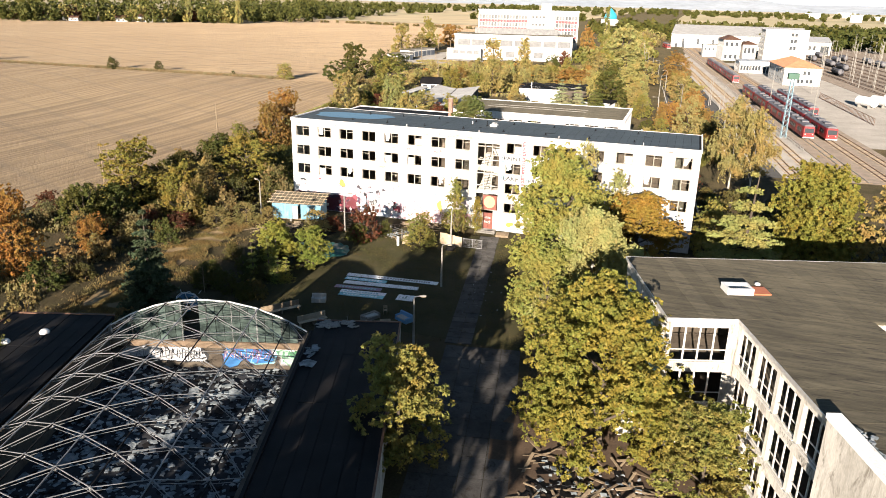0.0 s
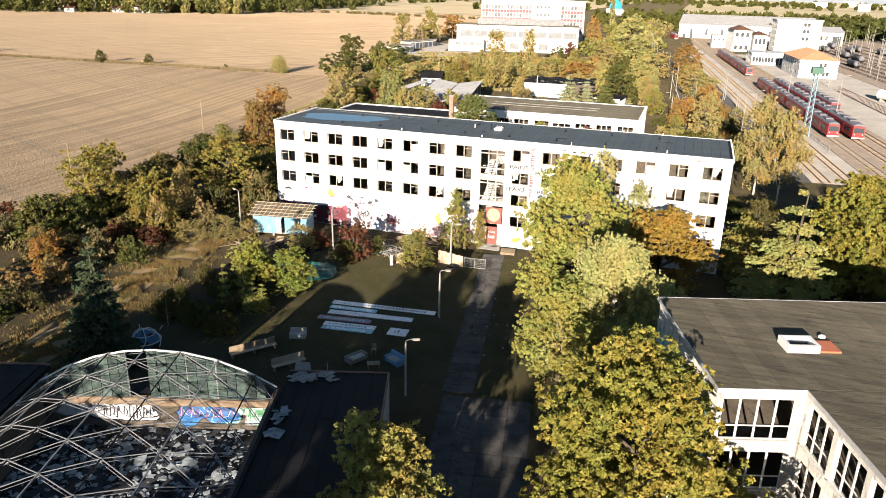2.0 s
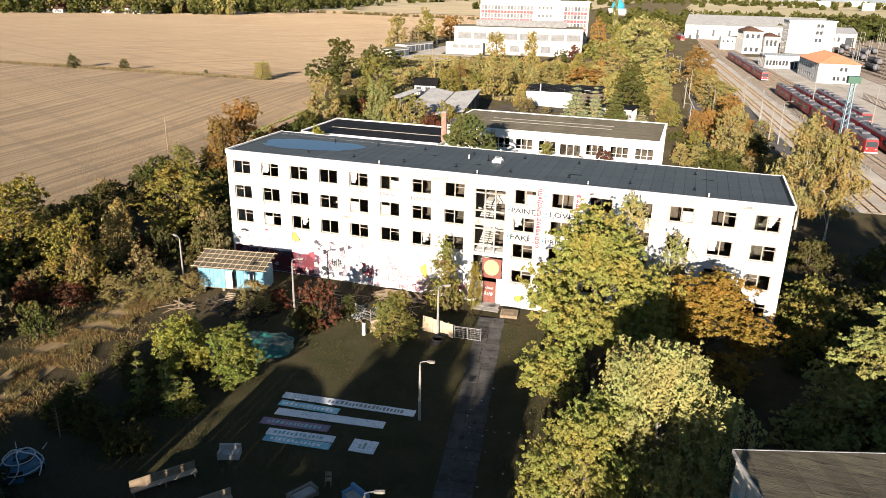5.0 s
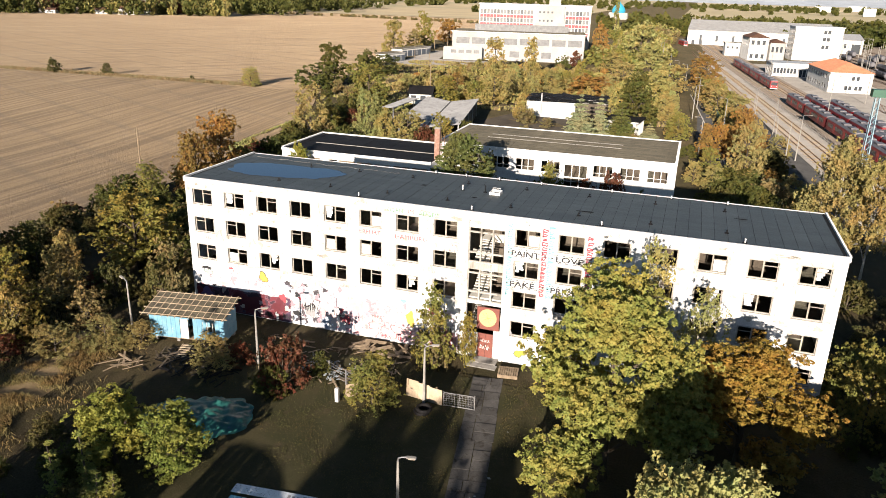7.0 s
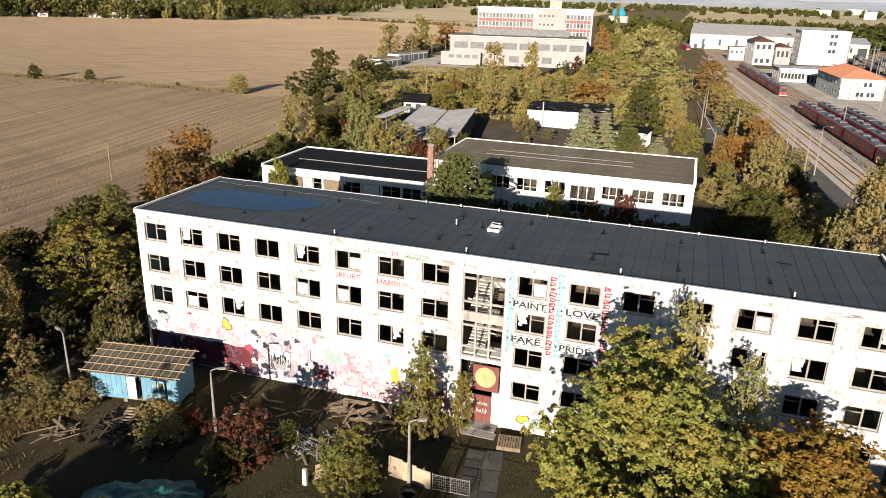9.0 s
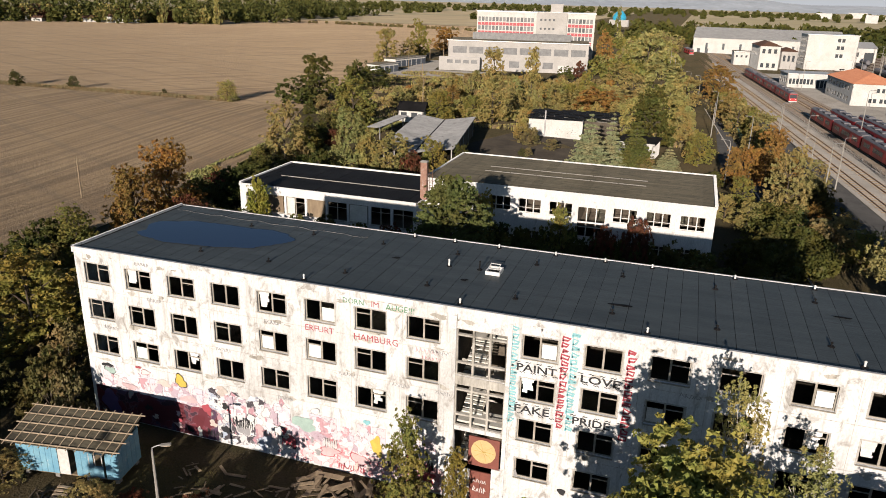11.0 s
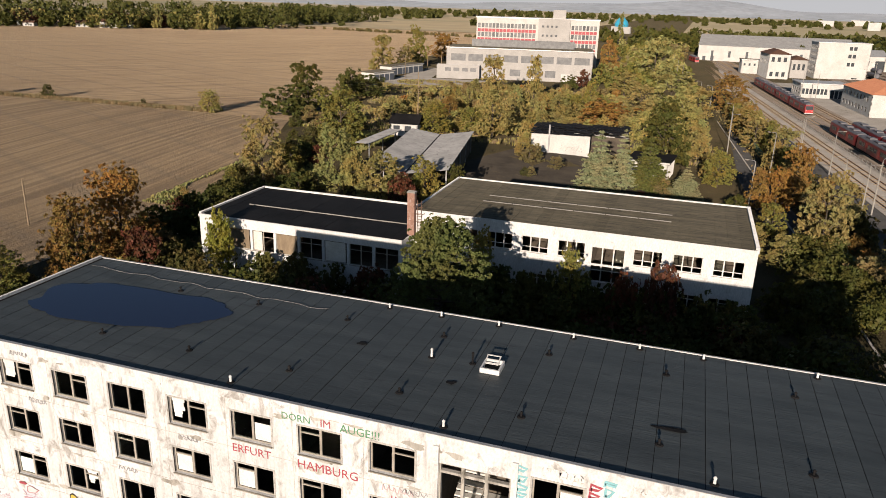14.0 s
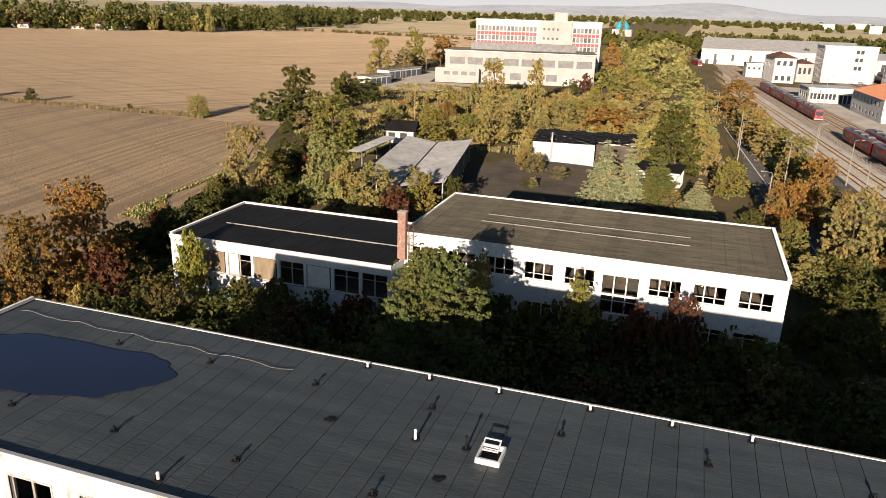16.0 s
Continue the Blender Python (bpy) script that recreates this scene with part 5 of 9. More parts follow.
slab("wing_wall", WING0, -WLEN - 0.3, -0.3, WING1, -WLEN - 0.002, AT - 0.05, RENDER_S, ann)
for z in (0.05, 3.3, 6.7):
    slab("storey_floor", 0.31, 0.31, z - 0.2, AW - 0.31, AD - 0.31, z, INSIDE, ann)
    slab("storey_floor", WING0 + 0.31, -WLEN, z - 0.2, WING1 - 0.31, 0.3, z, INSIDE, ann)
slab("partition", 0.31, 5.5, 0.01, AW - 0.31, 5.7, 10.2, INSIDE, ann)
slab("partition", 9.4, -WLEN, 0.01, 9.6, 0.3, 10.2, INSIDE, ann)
for c in ((-0.15, -0.15, AT - 0.2, AW + 0.15, AD + 0.15, AT - 0.02), (WING0 - 0.15, -WLEN, AT - 0.2, WING1 + 0.15, -0.152, AT - 0.02)):
    slab("roof", *c, BITUMEN_G, ann, "worn brown roofing felt")
for k in range(36):
    Heap().box(-0.1 + k * 1.2, -0.1, AT - 0.03, -0.1 + k * 1.2 + 1.17, AD + 0.1, AT - 0.012 + wr.uniform(0, 0.02)).done("roofing_sheet", BITUMEN_G, ann)
for k in range(20):
    Heap().box(WING0 - 0.1, -0.16 - (k + 1) * 1.19, AT - 0.03, WING1 + 0.1, -0.18 - k * 1.19, AT - 0.012 + wr.uniform(0, 0.02)).done("roofing_sheet", BITUMEN_G, ann)
for c in ((-0.2, -0.2, AT - 0.28, WING0 - 0.152, -0.152, AT + 0.01), (-0.2, -0.152, AT - 0.28, -0.15, AD + 0.2, AT + 0.01), (-0.15, AD + 0.152, AT - 0.28, AW, AD + 0.2, AT + 0.01), (WING0 - 0.2, -WLEN, AT - 0.28, WING0 - 0.152, -0.2, AT + 0.01)):
    slab("roof_edge", *c, ZINC, ann, "pale metal roof edge")

# ---- buildings and railway beyond ----
dark_pane, dnt, dp = graph("dark_window_glass")
dp.inputs["Base Color"].default_value = (0.035, 0.04, 0.045, 1)
dp.inputs["Roughness"].default_value = 0.25
grey_pane = surface("dirty_grey_glazing", (0.17, 0.17, 0.165), (0.09, 0.09, 0.09), 0.8, 6, 0.5, 0.05)
PALE = surface("pale_grey_render", (0.5, 0.475, 0.445), (0.42, 0.4, 0.37), 0.2, 4, 0.9, 0.1, vary=0.0)
WHITEWASH = surface("clean_white_render", (0.66, 0.64, 0.6), (0.56, 0.54, 0.5), 0.25, 4, 0.9, 0.1, vary=0.0)
RED_PANEL = plain("crimson_panel", (0.45, 0.06, 0.07), 0.6)
PANES = {}


def pane_mesh(w, h, material):
    key = (round(w, 2), round(h, 2), material.name)
    if key not in PANES:
        o = Heap().box(0, 0, 0, w, 0.05, h).done("pane", material)
        PANES[key] = o.data
        bpy.data.objects.remove(o)
    return PANES[key]


def block(name, m, size, label, front=(), left=(), right=(), wallmat=None, roofmat=None, glass=None, roof="flat", category="building", eaves=0.3, rise=0.3):
    """A building: walls with real openings and panes set back in them, and a roof. Openings: (x0, z0, x1, z1) along each wall."""
    wallmat, roofmat, glass = wallmat or PALE, roofmat or BITUMEN_G, glass or dark_pane
    L, D, H = size
    b = thing(name, m, label, category)
    for holes_, mm, ln in ((front, Matrix(), L), (left, pose(0, D, 0, 0, 0, -90), D), (right, pose(L, 0, 0, 0, 0, 90), D)):
        o = wall("wall", ln, -1.5, H, 0.25, list(holes_), wallmat, b)
        o.matrix_basis = mm
        for h in holes_:
            p = new("window", pane_mesh(h[2] - h[0], h[3] - h[1], glass))
            p.parent = b
            p.matrix_basis = mm @ pose(h[0], 0.12, h[1])
    slab("back_wall", 0.26, D - 0.25, -1.5, L - 0.26, D, H, wallmat, b)
    if roof == "flat":
        slab("roof", -eaves, -eaves, H, L + eaves, D + eaves, H + 0.35, roofmat, b)
        slab("roof_edge", -eaves - 0.03, -eaves - 0.03, H + 0.05, L + eaves + 0.03, -eaves, H + 0.4, ZINC, b)
    elif roof == "hip":
        e, rh = 0.5, min(L, D) * 0.22
        base = [(-e, -e, H), (L + e, -e, H), (L + e, D + e, H), (-e, D + e, H)]
        if L >= D:
            v, f = base + [(D * 0.5, D / 2, H + rh), (L - D * 0.5, D / 2, H + rh)], [(0, 1, 5, 4), (1, 2, 5), (2, 3, 4, 5), (3, 0, 4), (3, 2, 1, 0)]
        else:
            v, f = base + [(L / 2, L * 0.5, H + rh), (L / 2, D - L * 0.5, H + rh)], [(0, 1, 4), (1, 2, 5, 4), (2, 3, 5), (3, 0, 4, 5), (3, 2, 1, 0)]
        raw("roof", v, f, roofmat, b)
    elif roof == "gable":
        e, rh = 0.4, D * rise
        v = [(-e, -e, H - 0.1), (L + e, -e, H - 0.1), (L + e, D / 2, H + rh), (-e, D / 2, H + rh), (L + e, D + e, H - 0.1), (-e, D + e, H - 0.1)]
        raw("roof", v, [(0, 1, 2, 3), (3, 2, 4, 5), (0, 3, 5), (1, 4, 2), (0, 5, 4, 1)], roofmat, b)
    return b


def row(x0, n, pitch, w, z0, z1):
    return [(x0 + k * pitch, z0, x0 + k * pitch + w, z1) for k in range(n)]


# office block with red bands, behind a low hall
off_m = pose(-58.5, 263.5, 2.35, 0, 0, 10.2)
off = block("office_hall", off_m, (58.5, 24, 11.8), "long pale concrete hall with a band of wide windows", row(2.0, 8, 7.05, 5.9, 6.9, 9.6) + row(26, 3, 7, 4.2, 1.6, 4.2), [], row(3, 3, 6.5, 4, 6.9, 9.6), PALE, BITUMEN_G, grey_pane)
slab("entrance_hall", -3.2, -4, -1.5, 14, -0.01, 5.4, PALE, off, "low pale front part")
for k in range(4):
    slab("window", 0.2 + k * 3.4, -4.06, 3.0, 2.6 + k * 3.4, -4.0, 4.4, grey_pane, off)
slab("door", 34, -0.1, -0.4, 36.6, 0.0, 2.8, WHITEWASH, off, "white door")
slab("door", 46.5, -0.1, -0.4, 50, 0.0, 3.2, WHITEWASH, off, "white loading door")
sky_l = Heap()
for k in range(24):
    sky_l.box(9 + k * 1.75, 12, 12.2, 9 + k * 1.75 + 1.6, 12.1, 15.0)
sky_l.box(8.9, 12.1, 12.16, 51.2, 18, 14.8)
sky_l.done("skylight", grey_pane, off, "long glazed roof monitor")
tower = thing("office_tower", off_m @ pose(8.5, 32, -4.3), "white office slab with crimson window bands", "building")
TH = 27.5
bands_l = [h for z in (23.4, 19.6, 15.8) for h in row(0.6, 16, 1.6, 1.2, z, z + 1.9)]
bands_r = [h for z in (23.4, 19.6, 15.8, 12.0) for h in row(41.2, 7, 1.6, 1.2, z, z + 1.9)]
mid = [h for z in (24.2, 20.4) for h in row(28.6, 4, 1.9, 0.9, z, z + 0.9)]
hs = bands_l + bands_r + mid
wall("wall", 53, -1.5, TH, 0.3, hs, WHITEWASH, tower)
for h in hs:
    p = new("window", pane_mesh(h[2] - h[0], h[3] - h[1], grey_pane if (h[0] * 7) % 3 > 1 else dark_pane))
    p.parent = tower
    p.location = (h[0], 0.14, h[1])
for z in (21.7, 17.9, 14.1):
    for k in range(16):
        slab("panel", 0.5 + k * 1.6, -0.06, z, 1.9 + k * 1.6, -0.002, z + 1.3, RED_PANEL, tower)
for z in (21.7, 17.9, 14.1):
    for k in range(7):
        slab("panel", 41.1 + k * 1.6, -0.06, z, 42.5 + k * 1.6, -0.002, z + 1.3, RED_PANEL, tower)
slab("stair_core", 27.0, -1.2, 0, 40.6, -0.002, TH + 0.4, PALE, tower, "blank pale stair core")
for z in (24.2, 20.4):
    for k in range(4):
        slab("window", 28.6 + k * 1.9, -1.26, z, 29.5 + k * 1.9, -1.2, z + 0.9, dark_pane, tower)
slab("end_wall", 0, 0.31, -1.5, 0.3, 13.7, TH, WHITEWASH, tower)
slab("end_wall", 52.7, 0.31, -1.5, 53, 13.7, TH, WHITEWASH, tower)
slab("back_wall", 0, 13.7, -1.5, 53, 14, TH, WHITEWASH, tower)
slab("roof", -0.3, -0.3, TH + 0.002, 53.3, 14.3, TH + 0.5, ZINC, tower)
slab("lift_housing", 33, 2, TH + 0.5, 38.5, 8, TH + 4.0, PALE, tower, "lift housing on the roof")
# garages and apron
for gx0, gy0, n, ln in ((-75.0, 229, 4, 13), (-80.0, 258, 6, 24)):
    g = block("garage", pose(gx0, gy0, 2.4, 0, 0, 78), (ln, 6, 3.3), "low row of garages with blue-grey doors", [], [], [], WHITEWASH, BITUMEN_G)
    for k in range(n):
        w_ = ln / n
        slab("garage_door", k * w_ + 0.3, -0.06, 0.05, (k + 1) * w_ - 0.3, -0.003, 2.6, plain("slate_door", (0.12, 0.14, 0.17)) if k == 0 else bpy.data.materials["slate_door"], g)
ap = Heap()
ap.quad((-72, 220, 2.52), (-34, 232, 2.5), (-40, 258, 2.52), (-62, 256, 2.52), (-72, 305, 2.52), (-79, 300, 2.52))
tagged(ap.done("apron", YARD), "pale concrete apron before the garages", "pavement", "", "structure")

# open-sided canopy with a folded grey roof, and the small black-roofed house
cano = thing("canopy_roof", pose(-10.7, 83.4, 1.6, 0, 0, 10.2), "grey sheet canopy folded to a valley, on posts", "canopy")
for x0, x1, za, zb in ((0.0, 6.0, 4.8, 3.8), (6.03, 13.0, 3.8, 4.8)):
    for k in range(9):
        h = Heap()
        y0, y1 = -4.0 + k * 4.15, -4.0 + k * 4.15 + 4.13
        h.quad((x0, y0, za), (x1, y0, zb), (x1, y1, zb), (x0, y1, za)).quad((x0, y0, za - 0.12), (x0, y1, za - 0.12), (x1, y1, zb - 0.12), (x1, y0, zb - 0.12))
        h.quad((x0, y0, za), (x0, y1, za), (x0, y1, za - 0.12), (x0, y0, za - 0.12)).quad((x1, y0, zb), (x1, y0, zb - 0.12), (x1, y1, zb - 0.12), (x1, y1, zb))
        h.quad((x0, y0, za), (x0, y0, za - 0.12), (x1, y0, zb - 0.12), (x1, y0, zb)).quad((x0, y1, za), (x1, y1, zb), (x1, y1, zb - 0.12), (x0, y1, za - 0.12))
        h.done("roof_sheet", CANOPY, cano)
for k in range(5):
    for x, zt in ((0.4, 4.6), (6.0, 3.75), (12.6, 4.6)):
        slab("post", x - 0.1, -3.6 + k * 8.8, -1.5, x + 0.1, -3.4 + k * 8.8, zt - 0.1, STEEL, cano)
slab("gutter", 5.9, -4.0, 3.81, 6.12, 33.3, 3.86, BITUMEN_D, cano, "dark gutter in the valley of the roof")
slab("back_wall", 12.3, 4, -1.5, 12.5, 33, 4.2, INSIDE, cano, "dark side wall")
cano2 = thing("canopy_roof", pose(-23.6, 103.5, 2.2, 0, 0, 1), "narrow pale sheet canopy beside a ramp", "canopy")
slab("roof_sheet", 0, 0, 2.6, 3.0, 18, 2.75, CANOPY, cano2)
for k in range(3):
    slab("post", 2.6, 0.5 + k * 7, -1.2, 2.8, 0.7 + k * 7, 2.6, STEEL, cano2)
hut = block("hut", pose(-26.0, 127.3, 2.4, 0, 0, 8), (6.2, 6, 2.8), "small white hut with a black gabled roof", row(0.6, 2, 2.6, 1.5, 0.9, 2.3), [], [], WHITEWASH, BITUMEN_D, None, "gable")
# workshop with a wavy black roof
shop = thing("workshop", pose(6.7, 125.8, 1.8, 0, 0, 6), "white workshop with a buckled black felt roof", "building")
wall("wall", 12.2, -1.5, 3.9, 0.3, [(4.6, -0.2, 11.2, 2.9)], WHITEWASH, shop)
slab("shutter", 4.6, 0.1, -0.2, 11.2, 0.2, 2.9, WHITEWASH, shop, "white shutter with dark scrawls")
sc_r = random.Random(8)
for k in range(9):
    Heap().bar((6.2 + k * 0.55, 0.08, 0.6 + sc_r.random()), (6.5 + k * 0.6, 0.08, 1.2 + sc_r.random()), 0.12, 0.02).done("scrawl", BITUMEN_D, shop)
slab("side_wall", 0, 0.31, -1.5, 0.3, 15, 3.7, WHITEWASH, shop)
slab("side_wall", 11.9, 0.31, -1.5, 12.2, 14.69, 3.7, WHITEWASH, shop)
slab("back_wall", 0.31, 14.7, -1.5, 27, 15, 3.7, WHITEWASH, shop)
slab("front_wall", 12.21, 4, -1.5, 27, 4.3, 3.4, INSIDE, shop)
slab("side_wall", 26.7, 4.31, -1.5, 27, 14.69, 3.4, WHITEWASH, shop)
SHEET_MESH = Heap().box(0, 0, -0.06, 1.12, 1.32, 0).done("roofing_sheet", BITUMEN_D)
sheet_ob, SHEET_MESH = SHEET_MESH, SHEET_MESH.data
bpy.data.objects.remove(sheet_ob)
for k in range(24):
    for j in range(12):
        y0, y1 = -0.3 + j * 1.3, -0.3 + (j + 1) * 1.3
        if k >= 11 and y1 < 4:
            continue
        x0, x1 = k * 1.14 - 0.3, k * 1.14 + 0.82
        zz = [4.05 + 0.18 * math.sin(k * 1.3 + j) * math.sin(j * 0.7) + 0.06 * (7 - abs(j - 6)) for _ in range(4)]
        o = new("roofing_sheet", SHEET_MESH)
        o.parent = shop
        o.location = (x0, y0, zz[0])
slab("flue", 3.6, -0.35, -1.5, 3.9, -0.05, 6.0, STEEL, shop, "pale flue pipe")
shed = block("low_shed", pose(27.6, 114.8, 0.9, 0, 0, -6), (7.6, 9, 3.0), "low white shed with a black felt roof behind firs", row(1.0, 2, 3.4, 1.6, 0.8, 2.0), [], [], WHITEWASH, BITUMEN_D)
yd = Heap().quad((-4, 76, lie(-4, 76) + 0.08), (34, 84, lie(34, 84) + 0.06), (30, 126, lie(30, 126) + 0.1), (4, 128, lie(4, 128) + 0.1), (-2, 110, lie(-2, 110) + 0.12))
tagged(yd.done("yard", surface("brown_cracked_yard", (0.062, 0.052, 0.04), (0.036, 0.031, 0.025), 0.3, 6, 0.95, 0.6, stain=(0.11, 0.085, 0.055), amount=0.4)), "dark cracked yard behind the block", "yard", "", "structure")

# side road with kerb
sr = pose(48.4, 125, 0.05, 0, 0, 4.4)
srd = slab("road", 0, -45, 0.03, 6.0, 330, 0.09, ASPHALT)
srd.matrix_basis = sr
tagged(srd, "grey asphalt side road along the railway fence", "road", "", "structure")
kb = slab("kerb", 3.5, -110, 0.09, 3.75, 330, 0.16, CONCRETE)
kb.matrix_basis = sr
tagged(kb, "pale worn kerb line", "kerb", "", "structure")

# railway
RAIL = pose(75.3, 204.6, 0, 0, 0, 5.55)


def strip_of(name, x0, y0, x1, y1, z, material, label, category):
    o = slab(name, x0, y0, -0.4, x1, y1, z, material)
    o.matrix_basis = RAIL
    return tagged(o, label, category, "", "structure")


strip_of("platform_road", -21.5, -150, -14.4, 110, 0.06, ASPHALT, "asphalt lane beside the tracks", "road")
strip_of("track_bed", -14.3, -150, -3.6, 330, 0.10, YARD, "pale dusty track bed", "track")
strip_of("ballast", -3.5, -150, 12.4, 330, 0.14, BALLAST, "brown railway ballast", "track")
strip_of("depot_yard", 12.5, -110, 44, 150, 0.08, YARD, "pale concrete depot yard", "yard")
strip_of("goods_yard", 44.2, -150, 190, 420, 0.10, BALLAST, "wide brown goods yard with many tracks", "track")
for c in (-12.0, -7.6, 0, 5.0, 9.6, 52, 57, 62, 68, 74, 80, 88, 96, 104):
    t_ = thing("railway_track", RAIL, "rusty rails on sleepers", "track", "railway tracks")
    for s in (-0.72, 0.72):
        slab("rail", c + s - 0.05, -150, 0.16, c + s + 0.05, 330, 0.32, RUST if c > 1 or c < -6 else STEEL, t_)
    if c < 11:
        sl = Heap()
        for k in range(300):
            sl.box(c - 1.3, -150 + k * 1.6, 0.1, c + 1.3, -149.74 + k * 1.6, 0.2)
        o = sl.done("sleeper", WOOD, t_)
        o["kind"] = "stuff"
# low fence beside the track
fen = thing("track_fence", RAIL, "low pale fence with short posts beside the track", "fence")
for k in range(60):
    slab("post", -4.5, -120 + k * 3, 0.0, -4.36, -119.86 + k * 3, 1.15, POLE, fen)
for z in (0.5, 0.95):
    slab("rail", -4.46, -120, z, -4.40, 58, z + 0.06, POLE, fen)
gfen = thing("mesh_fence", sr, "green wire mesh fence along the road", "fence")
FENCE_G = plain("green_fence_wire", (0.02, 0.11, 0.06), 0.5)
for k in range(50):
    slab("post", 7.6, -60 + k * 3, 0, 7.66, -59.94 + k * 3, 1.9, FENCE_G, gfen)
    wv = Heap()
    for j in range(9):
        wv.box(7.62, -60 + k * 3, 0.1 + j * 0.2, 7.64, -57.05 + k * 3, 0.13 + j * 0.2)
    for j in range(8):
        wv.box(7.615, -59.9 + k * 3 + j * 0.36, 0.1, 7.645, -59.86 + k * 3 + j * 0.36, 1.8)
    wv.done("mesh_panel", FENCE_G, gfen)

TRAIN_R = surface("dark_red_train_paint", (0.30, 0.018, 0.022), (0.22, 0.014, 0.018), 0.5, 6, 0.4, 0.03, vary=0.08)
TRAIN_RF = plain("bright_red_train_nose", (0.55, 0.02, 0.02), 0.35)
TRAIN_ROOF = surface("grey_train_roof", (0.16, 0.15, 0.16), (0.10, 0.095, 0.10), 0.7, 8, 0.6, 0.1)


def train_car(m, length=24.0, nose=True, label="dark red regional railcar with a grey roof"):
    c = thing("railcar", RAIL @ m, label, "train", "parked red trains")
    w = 1.42
    bm = bmesh.new()
    prof = [(-w, 0.95), (-w, 3.0), (-w * 0.93, 3.5), (w * 0.93, 3.5), (w, 3.0), (w, 0.95)]
    rings = []
    for y, s in ((0, 0.86), (0.6, 0.97), (1.2, 1.0), (length - 1.2, 1.0), (length - 0.6, 0.97), (length, 0.86)):
        rings.append([bm.verts.new((x * s, y, z)) for x, z in prof])
    for a, b in zip(rings, rings[1:]):
        for i in range(6):
            bm.faces.new((a[i], a[(i + 1) % 6], b[(i + 1) % 6], b[i]))
    bm.faces.new(rings[0][::-1])
    bm.faces.new(rings[-1])
    part("body", bm, TRAIN_R, c)
    bm = bmesh.new()
    rr = []
    for y, s in ((0.4, 0.9), (1.2, 1.0), (length - 1.2, 1.0), (length - 0.4, 0.9)):
        rr.append([bm.verts.new((x * s, y, z)) for x, z in ((-w * 0.95, 3.51), (-w * 0.7, 3.85), (0, 3.98), (w * 0.7, 3.85), (w * 0.95, 3.51))])
    for a, b in zip(rr, rr[1:]):
        for i in range(4):
            bm.faces.new((a[i], a[i + 1], b[i + 1], b[i]))
    bm.faces.new(rr[0][::-1])
    bm.faces.new(rr[-1])
    part("roof", bm, TRAIN_ROOF, c)
    for y in (5.0, 10.5, 16.5):
        slab("roof_unit", -0.8, y, 3.9, 0.8, y + 2.6, 4.2, TRAIN_ROOF, c)
    for s in (-1, 1):
        for k in range(9):
            y = 2.2 + k * (length - 4.4) / 9
            if k in (2, 6):
                slab("door", s * w - 0.02 if s > 0 else s * w - 0.02, y + 0.1, 1.05, s * w + 0.02, y + 1.5, 3.05, TRAIN_RF, c)
            else:
                slab("window", s * w - 0.02, y, 1.95, s * w + 0.02, y + (length - 4.4) / 9 - 0.35, 2.85, dark_pane, c)
    if nose:
        slab("nose", -1.2, -0.12, 1.0, 1.2, 0.02, 1.9, TRAIN_RF, c, "bright red nose")
        slab("windscreen", -1.05, -0.1, 2.0, 1.05, 0.03, 3.1, dark_pane, c)
        for s in (-0.95, 0.75):
            slab("headlight", s, -0.15, 1.55, s + 0.2, -0.1, 1.75, WHITE, c)
        slab("bumper", -1.3, -0.2, 0.75, 1.3, 0.0, 1.0, WHITE, c)
    for y in (2.5, length - 4.5):
        for k in range(2):
            for s in (-0.8, 0.7):
                o = Heap().tube([(s, y + k * 1.9, 0.75), (s + 0.12, y + k * 1.9, 0.75)], [0.42, 0.42], 12).done("wheel", RUST, c)
    slab("underframe", -1.1, 1.0, 0.55, 1.1, length - 1.0, 0.94, BITUMEN_D, c)
    return c


for k in range(4):
    train_car(pose(0, -104 + k * 24.6, 0), nose=k in (0, 2))
for k in range(4):
    train_car(pose(5.0, -105 + k * 24.6, 0), nose=k in (0, 2))
for k in range(2):
    train_car(pose(9.6, -66 + k * 24.6, 0), nose=k == 0)
for k in range(4):
    train_car(pose(1.6, 31 + k * 24.6, 0), nose=k == 0)
train_car(pose(-12.0, 262, 0, 0, 0, 6), 20, True, "older red railcar standing before the depot hall")

# depot buildings
block("depot_hall", pose(38, 497, 0, 0, 0, -2), (92, 70, 9.8), "long white depot hall with a pale low-pitched roof", row(8, 8, 10.6, 1.5, 2.6, 6.6) + row(3, 2, 5, 2.0, 0.2, 3.0), [], [], WHITEWASH, CANOPY, None, "gable", rise=0.085)
block("office_house", pose(95, 395, 0, 0, 0, 6), (24.5, 15, 17.5), "white five-storey railway office block", [h for z in (6.5, 10.5, 14.2) for h in row(14.5, 2, 2.0, 1.5, z, z + 1.8)], [h for z in (2, 5, 8, 11, 14) for h in row(1.0, 6, 2.2, 1.5, z, z + 1.9)], [], WHITEWASH, ZINC)
block("depot_house", pose(71.5, 377, 0, 0, 0, 7), (10.0, 22, 11.8), "white three-storey house with a brown hipped roof", [h for z in (1.2, 8.2) for h in row(1.2, 3, 2.8, 1.5, z, z + 2.2)], row(2, 6, 3.2, 1.4, 7, 9), [], WHITEWASH, plain("brown_roof", (0.14, 0.075, 0.05), 0.8), None, "hip")
block("brick_house", pose(83, 388, 0, 0, 0, 7), (8, 14, 9), "pale stair house with a brown hipped roof", row(1, 3, 2.2, 1.2, 4, 7), [], [], PALE, bpy.data.materials["brown_roof"], None, "hip")
